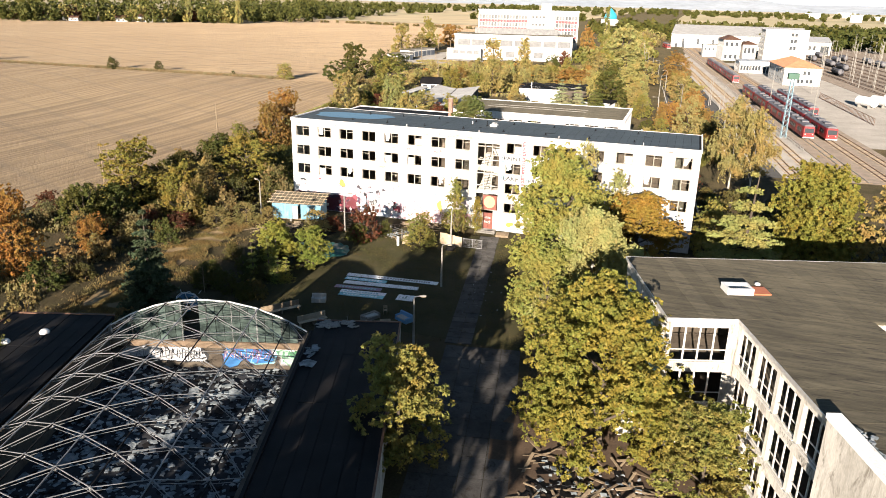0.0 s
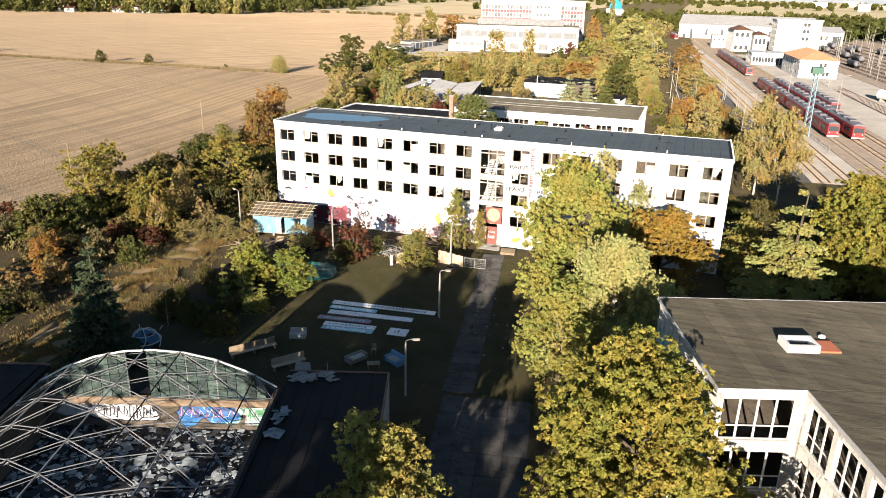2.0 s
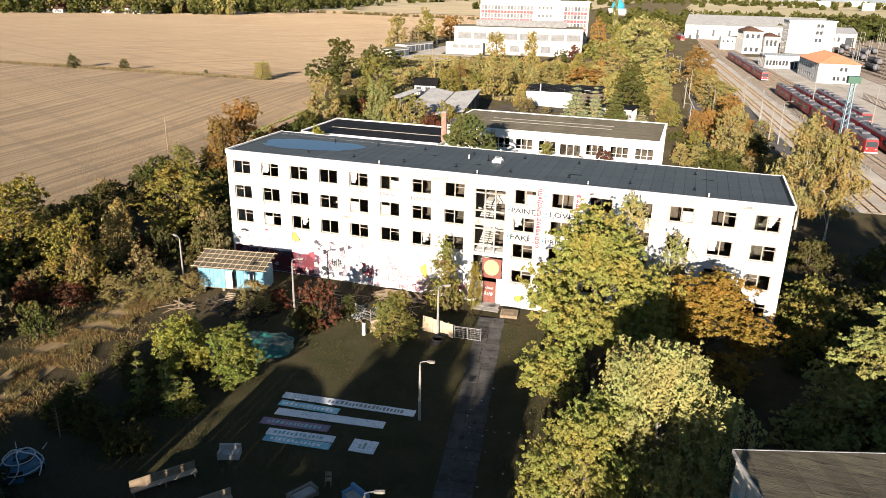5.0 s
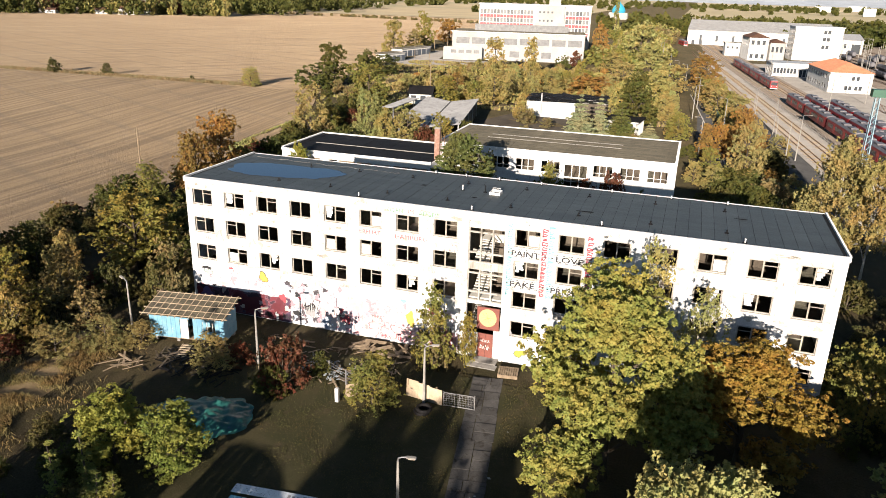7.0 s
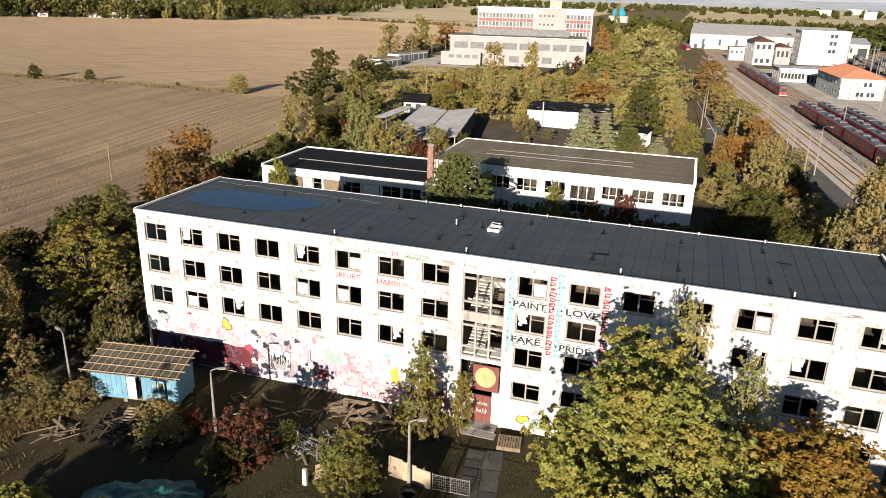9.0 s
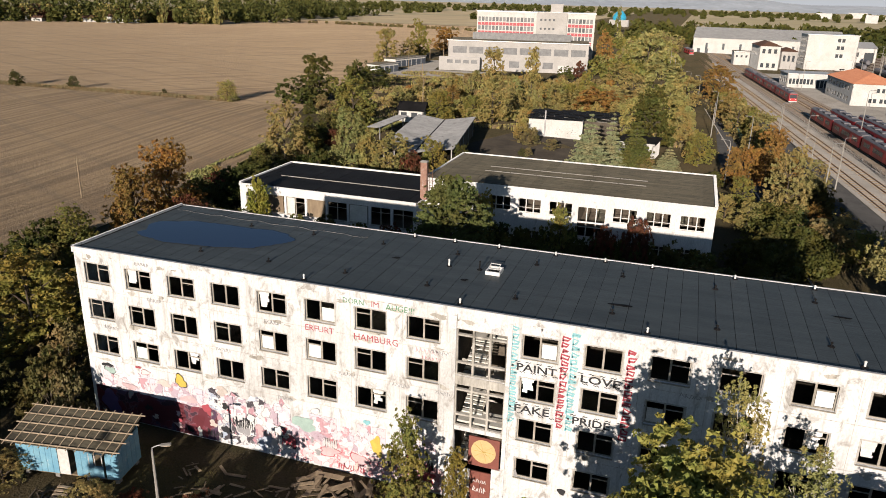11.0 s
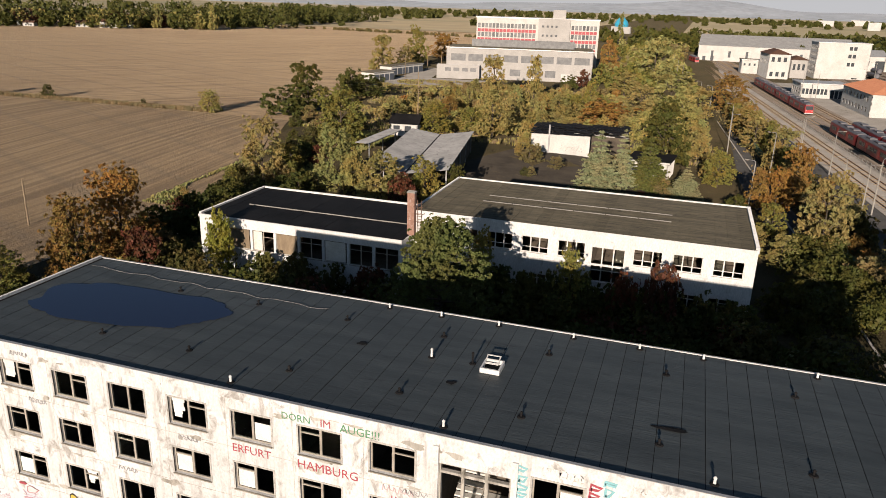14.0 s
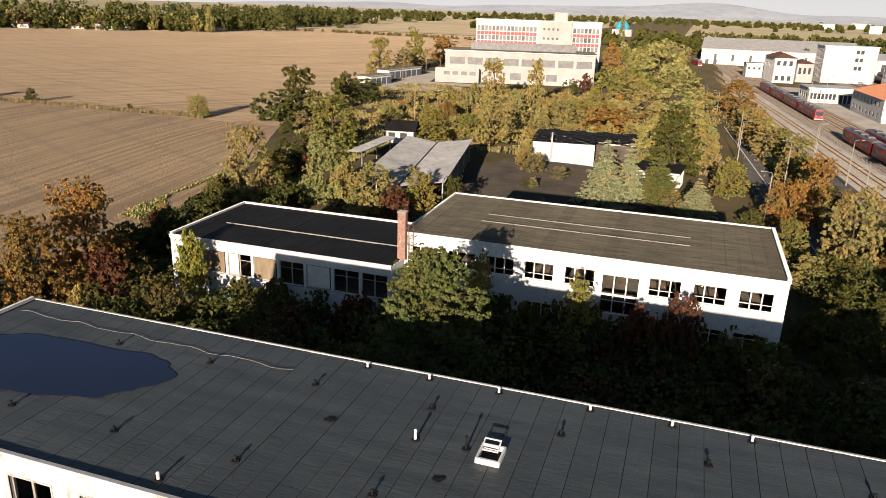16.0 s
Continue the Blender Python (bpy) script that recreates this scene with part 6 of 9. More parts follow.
block("gate_house", pose(60.5, 401, 0, 0, 0, 4), (11, 10, 7.0), "white two-storey flat-roofed house", row(1.0, 4, 2.5, 1.0, 4.2, 5.4), [], [], WHITEWASH, BITUMEN_G)
block("canteen", pose(77.5, 293, 0, 0, 0, 6), (17.5, 15, 5.3), "flat white single-storey canteen with a row of windows", row(0.6, 7, 1.35, 1.0, 1.5, 3.6) + row(11, 4, 1.5, 1.2, 0.2, 3.2), row(1, 4, 3.4, 2, 1.4, 3.4), [], WHITEWASH, ZINC)
block("red_roof_house", pose(92.3, 242, 0, 0, 0, 5), (14.6, 34, 7.3), "white two-storey house with a red hipped roof", row(7.6, 2, 1.6, 0.9, 4.6, 6.0) + row(5.6, 2, 1.4, 1.0, 1.2, 2.6) + row(9.0, 2, 1.4, 1.0, 1.2, 2.6), [h for z in (1.2, 4.6) for h in row(2.2, 8, 3.8, 1.5, z, z + 1.6)], [], WHITEWASH, TILE_RED, None, "hip")
block("engine_shed", pose(124, 468, 0, 0, 0, 5), (19, 26, 8.5), "white engine shed with an open door and a low gabled roof", row(12.5, 1, 1, 5, 0.2, 6) + row(2, 3, 3, 1.4, 3.4, 6), [], [], WHITEWASH, ZINC, None, "gable", rise=0.12)
for x, y in ((112, 178), (117, 182), (122, 187)):
    tk = thing("storage_tank", pose(x, y, 0, 0, 0, -60), "white cylindrical storage tank on saddles", "tank", "storage tanks")
    Heap().tube([(-4, 0, 2.2), (-3.6, 0, 2.2), (3.6, 0, 2.2), (4, 0, 2.2)], [1.2, 1.55, 1.55, 1.2], 16).done("drum", WHITE, tk)
    for s in (-2.2, 2.2):
        slab("saddle", s - 0.2, -1.2, 0, s + 0.2, 1.2, 1.2, CONCRETE, tk)
pf = thing("pipe_fence", pose(103.8, 168, 0, 0, 0, 95), "brown barred fence across the depot yard", "fence")
for k in range(54):
    slab("post", k * 1.2 - 32, 0, 0, k * 1.2 - 31.9, 0.1, 2.2, RUST, pf)
for z in (0.3, 2.0):
    slab("rail", -32, 0.02, z, 32.4, 0.08, z + 0.1, RUST, pf)


def mast(x, y, h, arm, label, material, group, lattice=False):
    m = thing("mast", pose(x, y, 0, 0, 0, 5), label, "mast", group)
    if lattice:
        for sx in (-0.6, 0.6):
            for sy in (-0.6, 0.6):
                Heap().bar((sx, sy, 0), (sx * 0.6, sy * 0.6, h), 0.12).done("leg", material, m)
        for k in range(int(h / 1.3)):
            z = k * 1.3
            s0 = 0.6 - 0.24 * z / h
            Heap().bar((-s0, -s0, z), (s0, -s0, z + 1.3), 0.06).done("brace", material, m)
            Heap().bar((s0, -s0, z), (s0, s0, z + 1.3), 0.06).done("brace", material, m)
        slab("lamp_frame", -1.2, -0.8, h, 1.2, 0.8, h + 1.4, FENCE_G, m, "green floodlight basket")
    else:
        Heap().tube([(0, 0, 0), (0, 0, h)], [0.14, 0.09], 6).done("pole", material, m)
        if arm:
            Heap().bar((0, 0, h - 0.3), (arm, 0, h + 0.2), 0.09).done("arm", material, m)
    return m


mast(79.9, 103, 14.5, 0, "pale blue lattice floodlight mast", plain("pale_blue_steel", (0.35, 0.5, 0.56)), "", True)
mr = random.Random(21)
for k in range(110):
    p = RAIL @ Vector((mr.uniform(48, 140), mr.uniform(-40, 330), 0))
    mast(p.x, p.y, mr.uniform(8, 13), mr.choice((0, 2.5, 3.2, -2.8)), "pale catenary mast in the goods yard", POLE, "catenary masts")
for k in range(18):
    p = RAIL @ Vector((mr.choice((57, 68, 80, 88, 96)), mr.uniform(0, 260), 0))
    wg = thing("goods_wagon", pose(p.x, p.y, 0, 0, 0, 5.55), "dark grey tank wagon in the goods yard", "wagon", "goods wagons")
    Heap().tube([(0, -6, 2.2), (0, -5.6, 2.2), (0, 5.6, 2.2), (0, 6, 2.2)], [0.9, 1.35, 1.35, 0.9], 10).done("tank", TRAIN_ROOF, wg)
    slab("frame", -1.2, -6.6, 0.5, 1.2, 6.6, 0.95, BITUMEN_D, wg)


def street_lamp(x, y, h, turn, label="concrete street lamp with a curved arm", arm=1.1, lean=0.0, z=None, group="street lamps"):
    m = thing("street_lamp", pose(x, y, lie(x, y) if z is None else z, lean, 0, turn), label, "lamp", group)
    Heap().tube([(0, 0, -0.2), (0, 0, h * 0.45), (0, 0, h * 0.94)], [0.13, 0.10, 0.07], 8).done("pole", POLE, m)
    Heap().tube([(0, 0, h * 0.94), (0.03, 0, h * 0.985), (0.25, 0, h + 0.02), (arm, 0, h + 0.10)], [0.05, 0.045, 0.04, 0.035], 6).done("arm", STEEL, m)
    hd = Heap().cbox(pose(arm + 0.3, 0, h + 0.10, 0, -4, 0), 0.6, 0.2, 0.11).done("lamp_head", CONCRETE, m)
    Heap().cbox(pose(arm + 0.32, 0, h + 0.02, 0, -4, 0), 0.44, 0.15, 0.04).done("diffuser", PLY, hd)
    return m


for x, y, h, tr in ((43.4, 217, 9, 180), (48.0, 174, 9, 180), (54.3, 130, 9, 180), (49.0, 103, 8, 180), (40.2, 229, 9, 180), (47, 153, 9, 0), (36.2, 262, 9, 180), (33, 295, 9, 180), (30, 330, 9, 180), (27, 372, 9, 180),
                 (63.2, 160, 9, 0), (66.3, 138.6, 9, 0), (65.8, 103, 9, 0), (68.2, 107, 9.5, 0), (64.4, 113.7, 8, 180), (62.6, 158, 9, 0)):
    street_lamp(x, y, h, tr)
for x, y, h in ((81, 160, 13), (88, 118, 13), (74, 262, 12), (82, 284, 11), (100, 214, 11)):
    street_lamp(x, y, h, 0, "tall pale yard lamp", 1.0, group="yard lamps")
for x, y, h in ((-40.7, 184, 9), (-71, 250, 9), (-60, 262, 9), (-76, 290, 9), (-28, 150, 8), (-45, 268, 9)):
    pm = thing("pole", pose(x, y, lie(x, y)), "weathered bare wooden pole standing in weeds", "pole", "wooden poles")
    Heap().tube([(0, 0, -0.3), (0.05, 0, h)], [0.14, 0.10], 7).done("shaft", WOOD, pm)

# distance
far_plain, fnt, fp_ = graph("patchwork_plain")
cells = nt_v = fnt.nodes.new("ShaderNodeTexVoronoi")
cells.inputs["Scale"].default_value = 0.0035
link(fnt, position(fnt, (0.4, 1.0, 1), 0.3), cells.inputs["Vector"])
sepc = fnt.nodes.new("ShaderNodeSeparateColor")
link(fnt, cells.outputs["Color"], sepc.inputs[0])
fcol = ramp_node(fnt, sepc.outputs[0], [(0.0, (0.26, 0.2, 0.12)), (0.35, (0.17, 0.15, 0.085)), (0.6, (0.22, 0.175, 0.10)), (0.8, (0.13, 0.12, 0.06)), (1.0, (0.28, 0.22, 0.14))])
fcol = mix_node(fnt, 1.0, fcol, ramp_node(fnt, noise_node(fnt, 0.02, 4, 0.6, position(fnt)).outputs[0], [(0.3, 0.7), (0.7, 1.0)]), "MULTIPLY")
link(fnt, fcol, fp_.inputs["Base Color"])
fp_.inputs["Roughness"].default_value = 0.95
fp_.inputs["Diffuse Roughness"].default_value = 1.0
sheet("far_fields", [-4800, -2400, -1200, -600, -200, 200, 700, 1400, 2600, 4800], [720, 1000, 1500, 2200, 3000, 3900], lambda x, y: (x, y, lie(x, y) + 0.5), far_plain, "patchwork of far fields on the plain", "field")
# hills on the horizon: distance haze is put into their pale bluish colour
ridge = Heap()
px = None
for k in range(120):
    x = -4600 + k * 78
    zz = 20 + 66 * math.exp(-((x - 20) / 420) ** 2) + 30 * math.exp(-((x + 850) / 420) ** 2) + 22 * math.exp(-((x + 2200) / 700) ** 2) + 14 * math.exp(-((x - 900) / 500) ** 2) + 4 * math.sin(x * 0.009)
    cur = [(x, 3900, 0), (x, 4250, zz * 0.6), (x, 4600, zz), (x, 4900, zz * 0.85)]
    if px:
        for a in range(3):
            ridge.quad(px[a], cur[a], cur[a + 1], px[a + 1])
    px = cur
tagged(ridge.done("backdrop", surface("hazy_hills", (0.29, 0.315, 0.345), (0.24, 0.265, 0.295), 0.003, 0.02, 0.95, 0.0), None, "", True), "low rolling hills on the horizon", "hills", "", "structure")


def wood_stuff(name, label, n, place, size, leaf, seed, clumps=26):
    """A far wood, too dense to count: one mesh of many leaf clumps."""
    rng = np.random.default_rng(seed)
    pts, nor, sz = [], [], []
    for k in range(n):
        x, y, h, w = place(rng)
        m = int(clumps * (1 + 1.2 * rng.random()))
        d = rng.normal(size=(m, 3))
        d /= np.linalg.norm(d, axis=1)[:, None]
        c = np.array([x, y, lie(x, y) + h * 0.52])
        pts.append(c + d * np.array([w / 2, w / 2, h * 0.5]) * rng.uniform(0.75, 1.05, (m, 1)))
        nor.append(d)
        sz.append(size * rng.uniform(0.6, 1.3, m))
    me = leaf_mesh(name, np.concatenate(pts), np.concatenate(nor), np.concatenate(sz), leaf, rng)
    return tagged(new(name, me), label, "woods", "", "stuff")


def along_line(pts, spread, h0, h1):
    def f(rng):
        k = rng.random() * (len(pts) - 1)
        i = int(k)
        a, b = pts[i], pts[min(i + 1, len(pts) - 1)]
        u = k - i
        h = rng.uniform(h0, h1)
        return a[0] + (b[0] - a[0]) * u + rng.normal() * spread, a[1] + (b[1] - a[1]) * u + rng.normal() * spread, h, h * rng.uniform(0.6, 1.0)
    return f


wood_stuff("far_woods", "dark green wood beyond the field", 420, along_line([(-900, 330), (-560, 480), (-440, 560), (-430, 760), (-480, 1000)], 34, 4, 24), 2.3, L_GREEN, 1, 70)
wood_stuff("far_woods", "autumn trees at the edge of the field", 60, along_line([(-700, 405), (-545, 480), (-430, 545)], 10, 5, 15), 1.8, L_RED, 2, 60)
wood_stuff("far_woods", "olive trees at the edge of the field", 90, along_line([(-760, 380), (-545, 482), (-380, 560)], 12, 6, 16), 1.9, L_OLIVE, 12, 60)
wood_stuff("far_woods", "dark wooded belt behind the depot", 420, along_line([(120, 560), (220, 610), (420, 640), (700, 650)], 22, 8, 15), 2.6, L_GREEN, 13, 45)
wood_stuff("far_woods", "thin line of trees far across the plain", 420, along_line([(-900, 1500), (-560, 1500), (-450, 2000), (200, 2300), (700, 2000)], 260, 6, 14), 6.0, L_GREEN, 3, 40)
wood_stuff("far_woods", "broad green wood beyond the goods yard", 620, along_line([(60, 640), (160, 700), (330, 720), (560, 740), (900, 700)], 60, 8, 15), 3.3, L_GREEN, 4, 40)
for lf, n, sd, word in ((L_OLIVE, 110, 5, "yellowing"), (L_BROWN, 80, 15, "brown"), (L_MIXED, 90, 16, "green")):
    wood_stuff("far_woods", word + " scrub along the railway", n, along_line([(12, 300), (16, 380), (8, 470), (10, 600), (60, 640)], 10, 2.5, 7.5), 1.1, lf, sd, 60)
wood_stuff("far_woods", "golden scrub beside the office block", 160, along_line([(14, 268), (20, 320), (8, 420), (0, 560)], 8, 3, 7), 1.0, L_MIXED, 6, 60)
wood_stuff("field_hedge", "low hedge far across the field", 170, along_line([(-520, 640), (-300, 655), (-110, 620)], 3, 1, 2.4), 2.0, L_BROWN, 7)
for x, y, w, h in ((-520, 478, 16, 5), (-505, 470, 9, 3.5), (-470, 492, 22, 4), (-452, 500, 14, 5.5), (-436, 508, 10, 4), (-600, 440, 14, 5)):
    block("garden_house", pose(x, y, 2, 0, 0, mr.uniform(20, 45)), (w, 7, h), "small pale house at the edge of the wood", row(2, 2, 4, 1.4, 1, 2.4), [], [], WHITEWASH, bpy.data.materials["brown_roof"], None, "gable")
for k in range(26):
    x = mr.uniform(300, 1500)
    y = mr.uniform(1400, 2600)
    w = mr.uniform(20, 60)
    block("town_house", pose(x, y, 0, 0, 0, mr.uniform(-20, 20)), (w, 14, mr.uniform(8, 18)), "pale town building far off on the plain", [], [], [], WHITEWASH, TILE_RED if k % 3 == 0 else ZINC)
pt = thing("silo", pose(-52, 900, 2), "bright blue onion-shaped silo above a red roof", "silo")
Heap().tube([(0, 0, 8), (0, 0, 10.5), (0, 0, 14), (0, 0, 17), (0, 0, 19.5), (0, 0, 21)], [7.5, 8.2, 6.8, 4.2, 1.6, 0.5], 14).done("dome", plain("azure_sheet", (0.05, 0.42, 0.62), 0.4), pt)
slab("house", -11, -8, -2, 11, 8, 8, PALE, pt)

# ---- lattice hall, turned 18 degrees ----
hall = thing("lattice_hall", (19.6, -49.4, 0, 0, 0, U18), "open hall under a bare white lattice barrel roof, glass gone", "hall")
HALF, SPRING, RISE = 8.6, 4.0, 2.75
SILL = SPRING - 1.15  # top of the fascia under the end glass
NSEG, PITCH, NCOL = 8, 3.1, 7


def shell(k, y=0.0):
    """A point of the vault: k across, in rim segments, y along."""
    a = -1 + 2 * (k / NSEG)
    return Vector((a * HALF, y, SPRING + RISE * (1 - abs(a) ** 2.1)))


def strut(a, b, w=0.05, name="strut", material=None):
    return Heap().bar(a, b, w).done(name, material or STEEL, hall)


for k in range(NSEG):
    strut(shell(k), shell(k + 1), 0.1, "rim", WHITE)


def column(c):
    """Rim position of a line of nodes, and where its nodes lie along the hall."""
    k = (-8.5 + 2.6 * c + HALF) / (2 * HALF) * NSEG
    return k, [-(PITCH * j + (PITCH / 2 if c % 2 else 0.0)) for j in range(9)]


for c in range(NCOL):
    k, ys = column(c)
    for a, b in zip(ys, ys[1:]):
        strut(shell(k, a), shell(k, b), 0.07, "purlin", BITUMEN_D if c in (2, 4, 6) else STEEL)
    if c % 2:
        strut(shell(k, ys[0]), shell(k, 0.0), 0.07, "purlin", STEEL)
    k2, ys2 = column(c + 1) if c + 1 < NCOL else (NSEG, [-(PITCH * j + PITCH / 2) for j in range(9)])
    for a in ys:
        for b in ys2 + ([0.0] if c % 2 == 0 and a == 0 else []):
            if abs(a - b) < PITCH * 0.55:
                strut(shell(k, a), shell(k2, b), 0.046)
                strut(shell(k, a) - Vector((0, 0.12, 0.16)), shell(k2, b) - Vector((0, 0.12, 0.16)), 0.024)
    for y in ys:
        p = shell(k, y)
        Heap().tube([p - Vector((0, 0, 0.2)), p + Vector((0, 0, 0.05))], [0.07, 0.08], 6).done("node", STEEL, hall)
# glazed tympanum under the far rim
# dirty opaque panes: see-through dark and pale reflections are put into the colour
MILKY = surface("dirty_wired_glass_with_reflections", (0.11, 0.15, 0.13), (0.035, 0.05, 0.045), 1.4, 8, 0.25, 0.1, stain=(0.26, 0.31, 0.28), amount=0.36, vary=0.5)
for k in range(24):
    x0, x1 = -HALF + 0.3 + k * 0.7, -HALF + 0.3 + k * 0.7 + 0.66
    top0 = SPRING + RISE * (1 - abs(x0 / HALF) ** 2.1) - 0.1
    top1 = SPRING + RISE * (1 - abs(min(1, x1 / HALF)) ** 2.1) - 0.1
    if min(top0, top1) < SPRING + 0.2 or k in (9, 10):
        continue
    v = [(x0, 0, SILL + 0.02), (x1, 0, SILL + 0.02), (x1, 0, top1), (x0, 0, top0), (x0, 0.03, SILL + 0.02), (x1, 0.03, SILL + 0.02), (x1, 0.03, top1), (x0, 0.03, top0)]
    raw("pane", v, [(0, 1, 2, 3), (5, 4, 7, 6), (3, 2, 6, 7), (0, 3, 7, 4), (1, 5, 6, 2)], MILKY, hall)
for k in range(9):
    s = shell(k)
    if s.z > SPRING + 0.4:
        strut((s.x, 0.06, SILL), (s.x, 0.06, s.z), 0.12, "mullion")
slab("beam", -HALF - 0.3, -0.15, SILL - 0.55, HALF + 0.3, 0.3, SILL, surface("brown_fascia", (0.2, 0.14, 0.09), (0.3, 0.22, 0.15), 1.2, 10, 0.85, 0.2), hall, "brown timber fascia under the glass")
slab("porch_roof", -HALF - 0.3, 0.31, SILL - 0.5, HALF + 0.3, 2.1, SILL - 0.1, BITUMEN_D, hall)
# rear and side walls take the interior tone with shade in its colour
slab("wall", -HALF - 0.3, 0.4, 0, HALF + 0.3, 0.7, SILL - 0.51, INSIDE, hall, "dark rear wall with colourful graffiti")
slab("floor", -HALF, -34, -0.1, HALF, 0.39, 0.06, surface("dark_hall_floor", (0.055, 0.056, 0.06), (0.035, 0.035, 0.038), 0.7, 6, 0.9, 0.3, stain=(0.14, 0.14, 0.14), amount=0.38), hall, "concrete floor strewn with debris")
for s in (-1, 1):
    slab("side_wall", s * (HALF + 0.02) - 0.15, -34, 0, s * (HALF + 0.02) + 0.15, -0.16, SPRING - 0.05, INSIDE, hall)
    slab("roof_curb", s * (HALF + 0.35) - 0.12, -34, SPRING, s * (HALF + 0.35) + 0.12, 0, SPRING + 0.16, BITUMEN_D, hall)
slab("front_wall", -HALF, -34.3, 0, HALF, -34.01, SPRING + 0.5, RENDER_S, hall)
for s, w in ((1, 7.9), (-1, 9.5)):
    x0, x1 = (HALF + 0.47, HALF + w) if s > 0 else (-HALF - w, -HALF - 0.47)
    slab("roof", x0, -34, SPRING - 0.4, x1, 2.4, SPRING - 0.03, BITUMEN_D, hall, "black felt side roof")
    n = int((x1 - x0) / 1.05)
    for k in range(n):
        for (a, b) in ((-34, -22), (-22, -11.5), (-11.5, -4), (-4, 2.3)):
            Heap().box(x0 + k * 1.05 + 0.02, a + 0.02, SPRING - 0.05, x0 + (k + 1) * 1.05 - 0.02, b - 0.02, SPRING - 0.02 + wr.uniform(0, 0.05)).done("roofing_sheet", BITUMEN_D, hall)
    slab("outer_wall", x1 - 0.3 if s > 0 else x0, -34, 0, x1 if s > 0 else x0 + 0.3, 2.39, SPRING - 0.41, RENDER_S, hall)
    slab("outer_wall", x0, 2.1, 0, x1 - 0.31, 2.39, SPRING - 0.41, RENDER_S, hall)
    slab("roof_edge", x0, 2.3, SPRING - 0.1, x1 + 0.05, 2.5, SPRING + 0.06, RUST, hall, "rusty brown metal roof edge")
    slab("roof_edge", x1 - 0.1 if s > 0 else x0 - 0.05, -34, SPRING - 0.1, x1 + 0.05 if s > 0 else x0 + 0.1, 2.29, SPRING + 0.05, RUST, hall, "rusty brown metal roof edge")
dr = random.Random(33)
SCRAP = surface("pale_debris", (0.34, 0.37, 0.38), (0.14, 0.16, 0.165), 1.5, 8, 0.85, 0.1, vary=0.0)


def debris(name, label, n, area, material, m, sizes=(0.2, 1.1), z=0.07, tilt=14, parent=None, slim=(0.3, 0.9)):
    """Loose flat scraps, too many to count: one mesh."""
    h = Heap()
    for k in range(n):
        x, y = dr.uniform(area[0], area[2]), dr.uniform(area[1], area[3])
        s = dr.uniform(*sizes) ** 1.0
        h.cbox(pose(x, y, z + dr.uniform(0, 0.12), dr.uniform(-tilt, tilt), dr.uniform(-tilt, tilt), dr.uniform(0, 180)), s, s * dr.uniform(*slim), dr.uniform(0.015, 0.06))
    o = h.done(name, material, parent)
    o.matrix_basis = m
    return tagged(o, label, "debris", "", "stuff")


HM = pose(19.6, -49.4, 0, 0, 0, U18)
debris("debris", "pale broken panels strewn over the hall floor", 1900, (-8.2, -24, 8.2, 0.2), SCRAP, HM, (0.08, 0.55))
debris("debris", "large fallen ceiling boards in the hall", 34, (-6, -22, 8, -2), SCRAP, HM, (0.6, 1.4), 0.12, 8)
debris("debris", "dark rubble on the hall floor", 420, (-8.2, -24, 8.2, 1.6), BITUMEN_D, HM, (0.15, 0.8), 0.06)
debris("debris", "torn felt scraps on the side roof", 12, (9.2, -6, 10.2, -3), SCRAP, HM, (0.3, 1.0), SPRING + 0.06, 8)
debris("debris", "torn felt scraps on the side roof", 30, (9.4, 0.9, 13.0, 1.9), CONCRETE, HM, (0.3, 0.9), SPRING + 0.06, 8)
debris("debris", "rubble beside the hall", 240, (-21, -20, -18.3, 0), SCRAP, HM, (0.15, 0.6), 0.08)
gw = 0.38
for x, z, rx, rz, c, o_ in ((-5.5, 1.9, 1.6, 0.8, "white", "grey"), (-2.6, 1.7, 2.1, 0.75, "white", "black"), (-1.2, 1.5, 1.0, 0.5, "white", "black"), (2.3, 1.7, 1.5, 0.8, "blue", "black"), (3.2, 1.7, 0.9, 0.7, "blue", "violet"), (4.4, 1.8, 1.3, 0.75, "blue", "cyan"),
                         (5.2, 1.9, 0.7, 0.6, "blue", "black"), (7.1, 1.8, 1.5, 0.95, "white", "grey"), (7.0, 1.5, 0.9, 0.55, "mint", "green"), (7.7, 1.9, 0.5, 0.5, "green", "")):
    spray(hall, x, z - 0.25, rx * 1.1, rz * 1.2, c, int(x * 13 + 90), 0.45, gw, o_)
scrawl(hall, -4.5, 0.8, -0.6, 1.4, 8, "black", 61, 0.09, gw - 0.02)
scrawl(hall, -6.6, 1.0, -4.4, 1.0, 4, "grey", 65, 0.07, gw - 0.02)
scrawl(hall, 1.0, 0.9, 5.6, 1.3, 7, "violet", 62, 0.12, gw - 0.02)
scrawl(hall, 1.2, 1.0, 5.4, 1.0, 6, "pink", 64, 0.06, gw - 0.03)
scrawl(hall, 6.2, 1.1, 8.2, 0.9, 4, "green", 63, 0.12, gw - 0.02)
for x, y in ((-13.2, -1.5), (-15.4, -3.5)):
    d_ = thing("roof_light", HM @ pose(x, y, SPRING), "small white dome light on the black roof", "roof light", "dome lights")
    Heap().tube([(0, 0, -0.05), (0, 0, 0.12), (0, 0, 0.28), (0, 0, 0.36)], [0.42, 0.42, 0.3, 0.08], 12).done("dome", WHITE, d_)

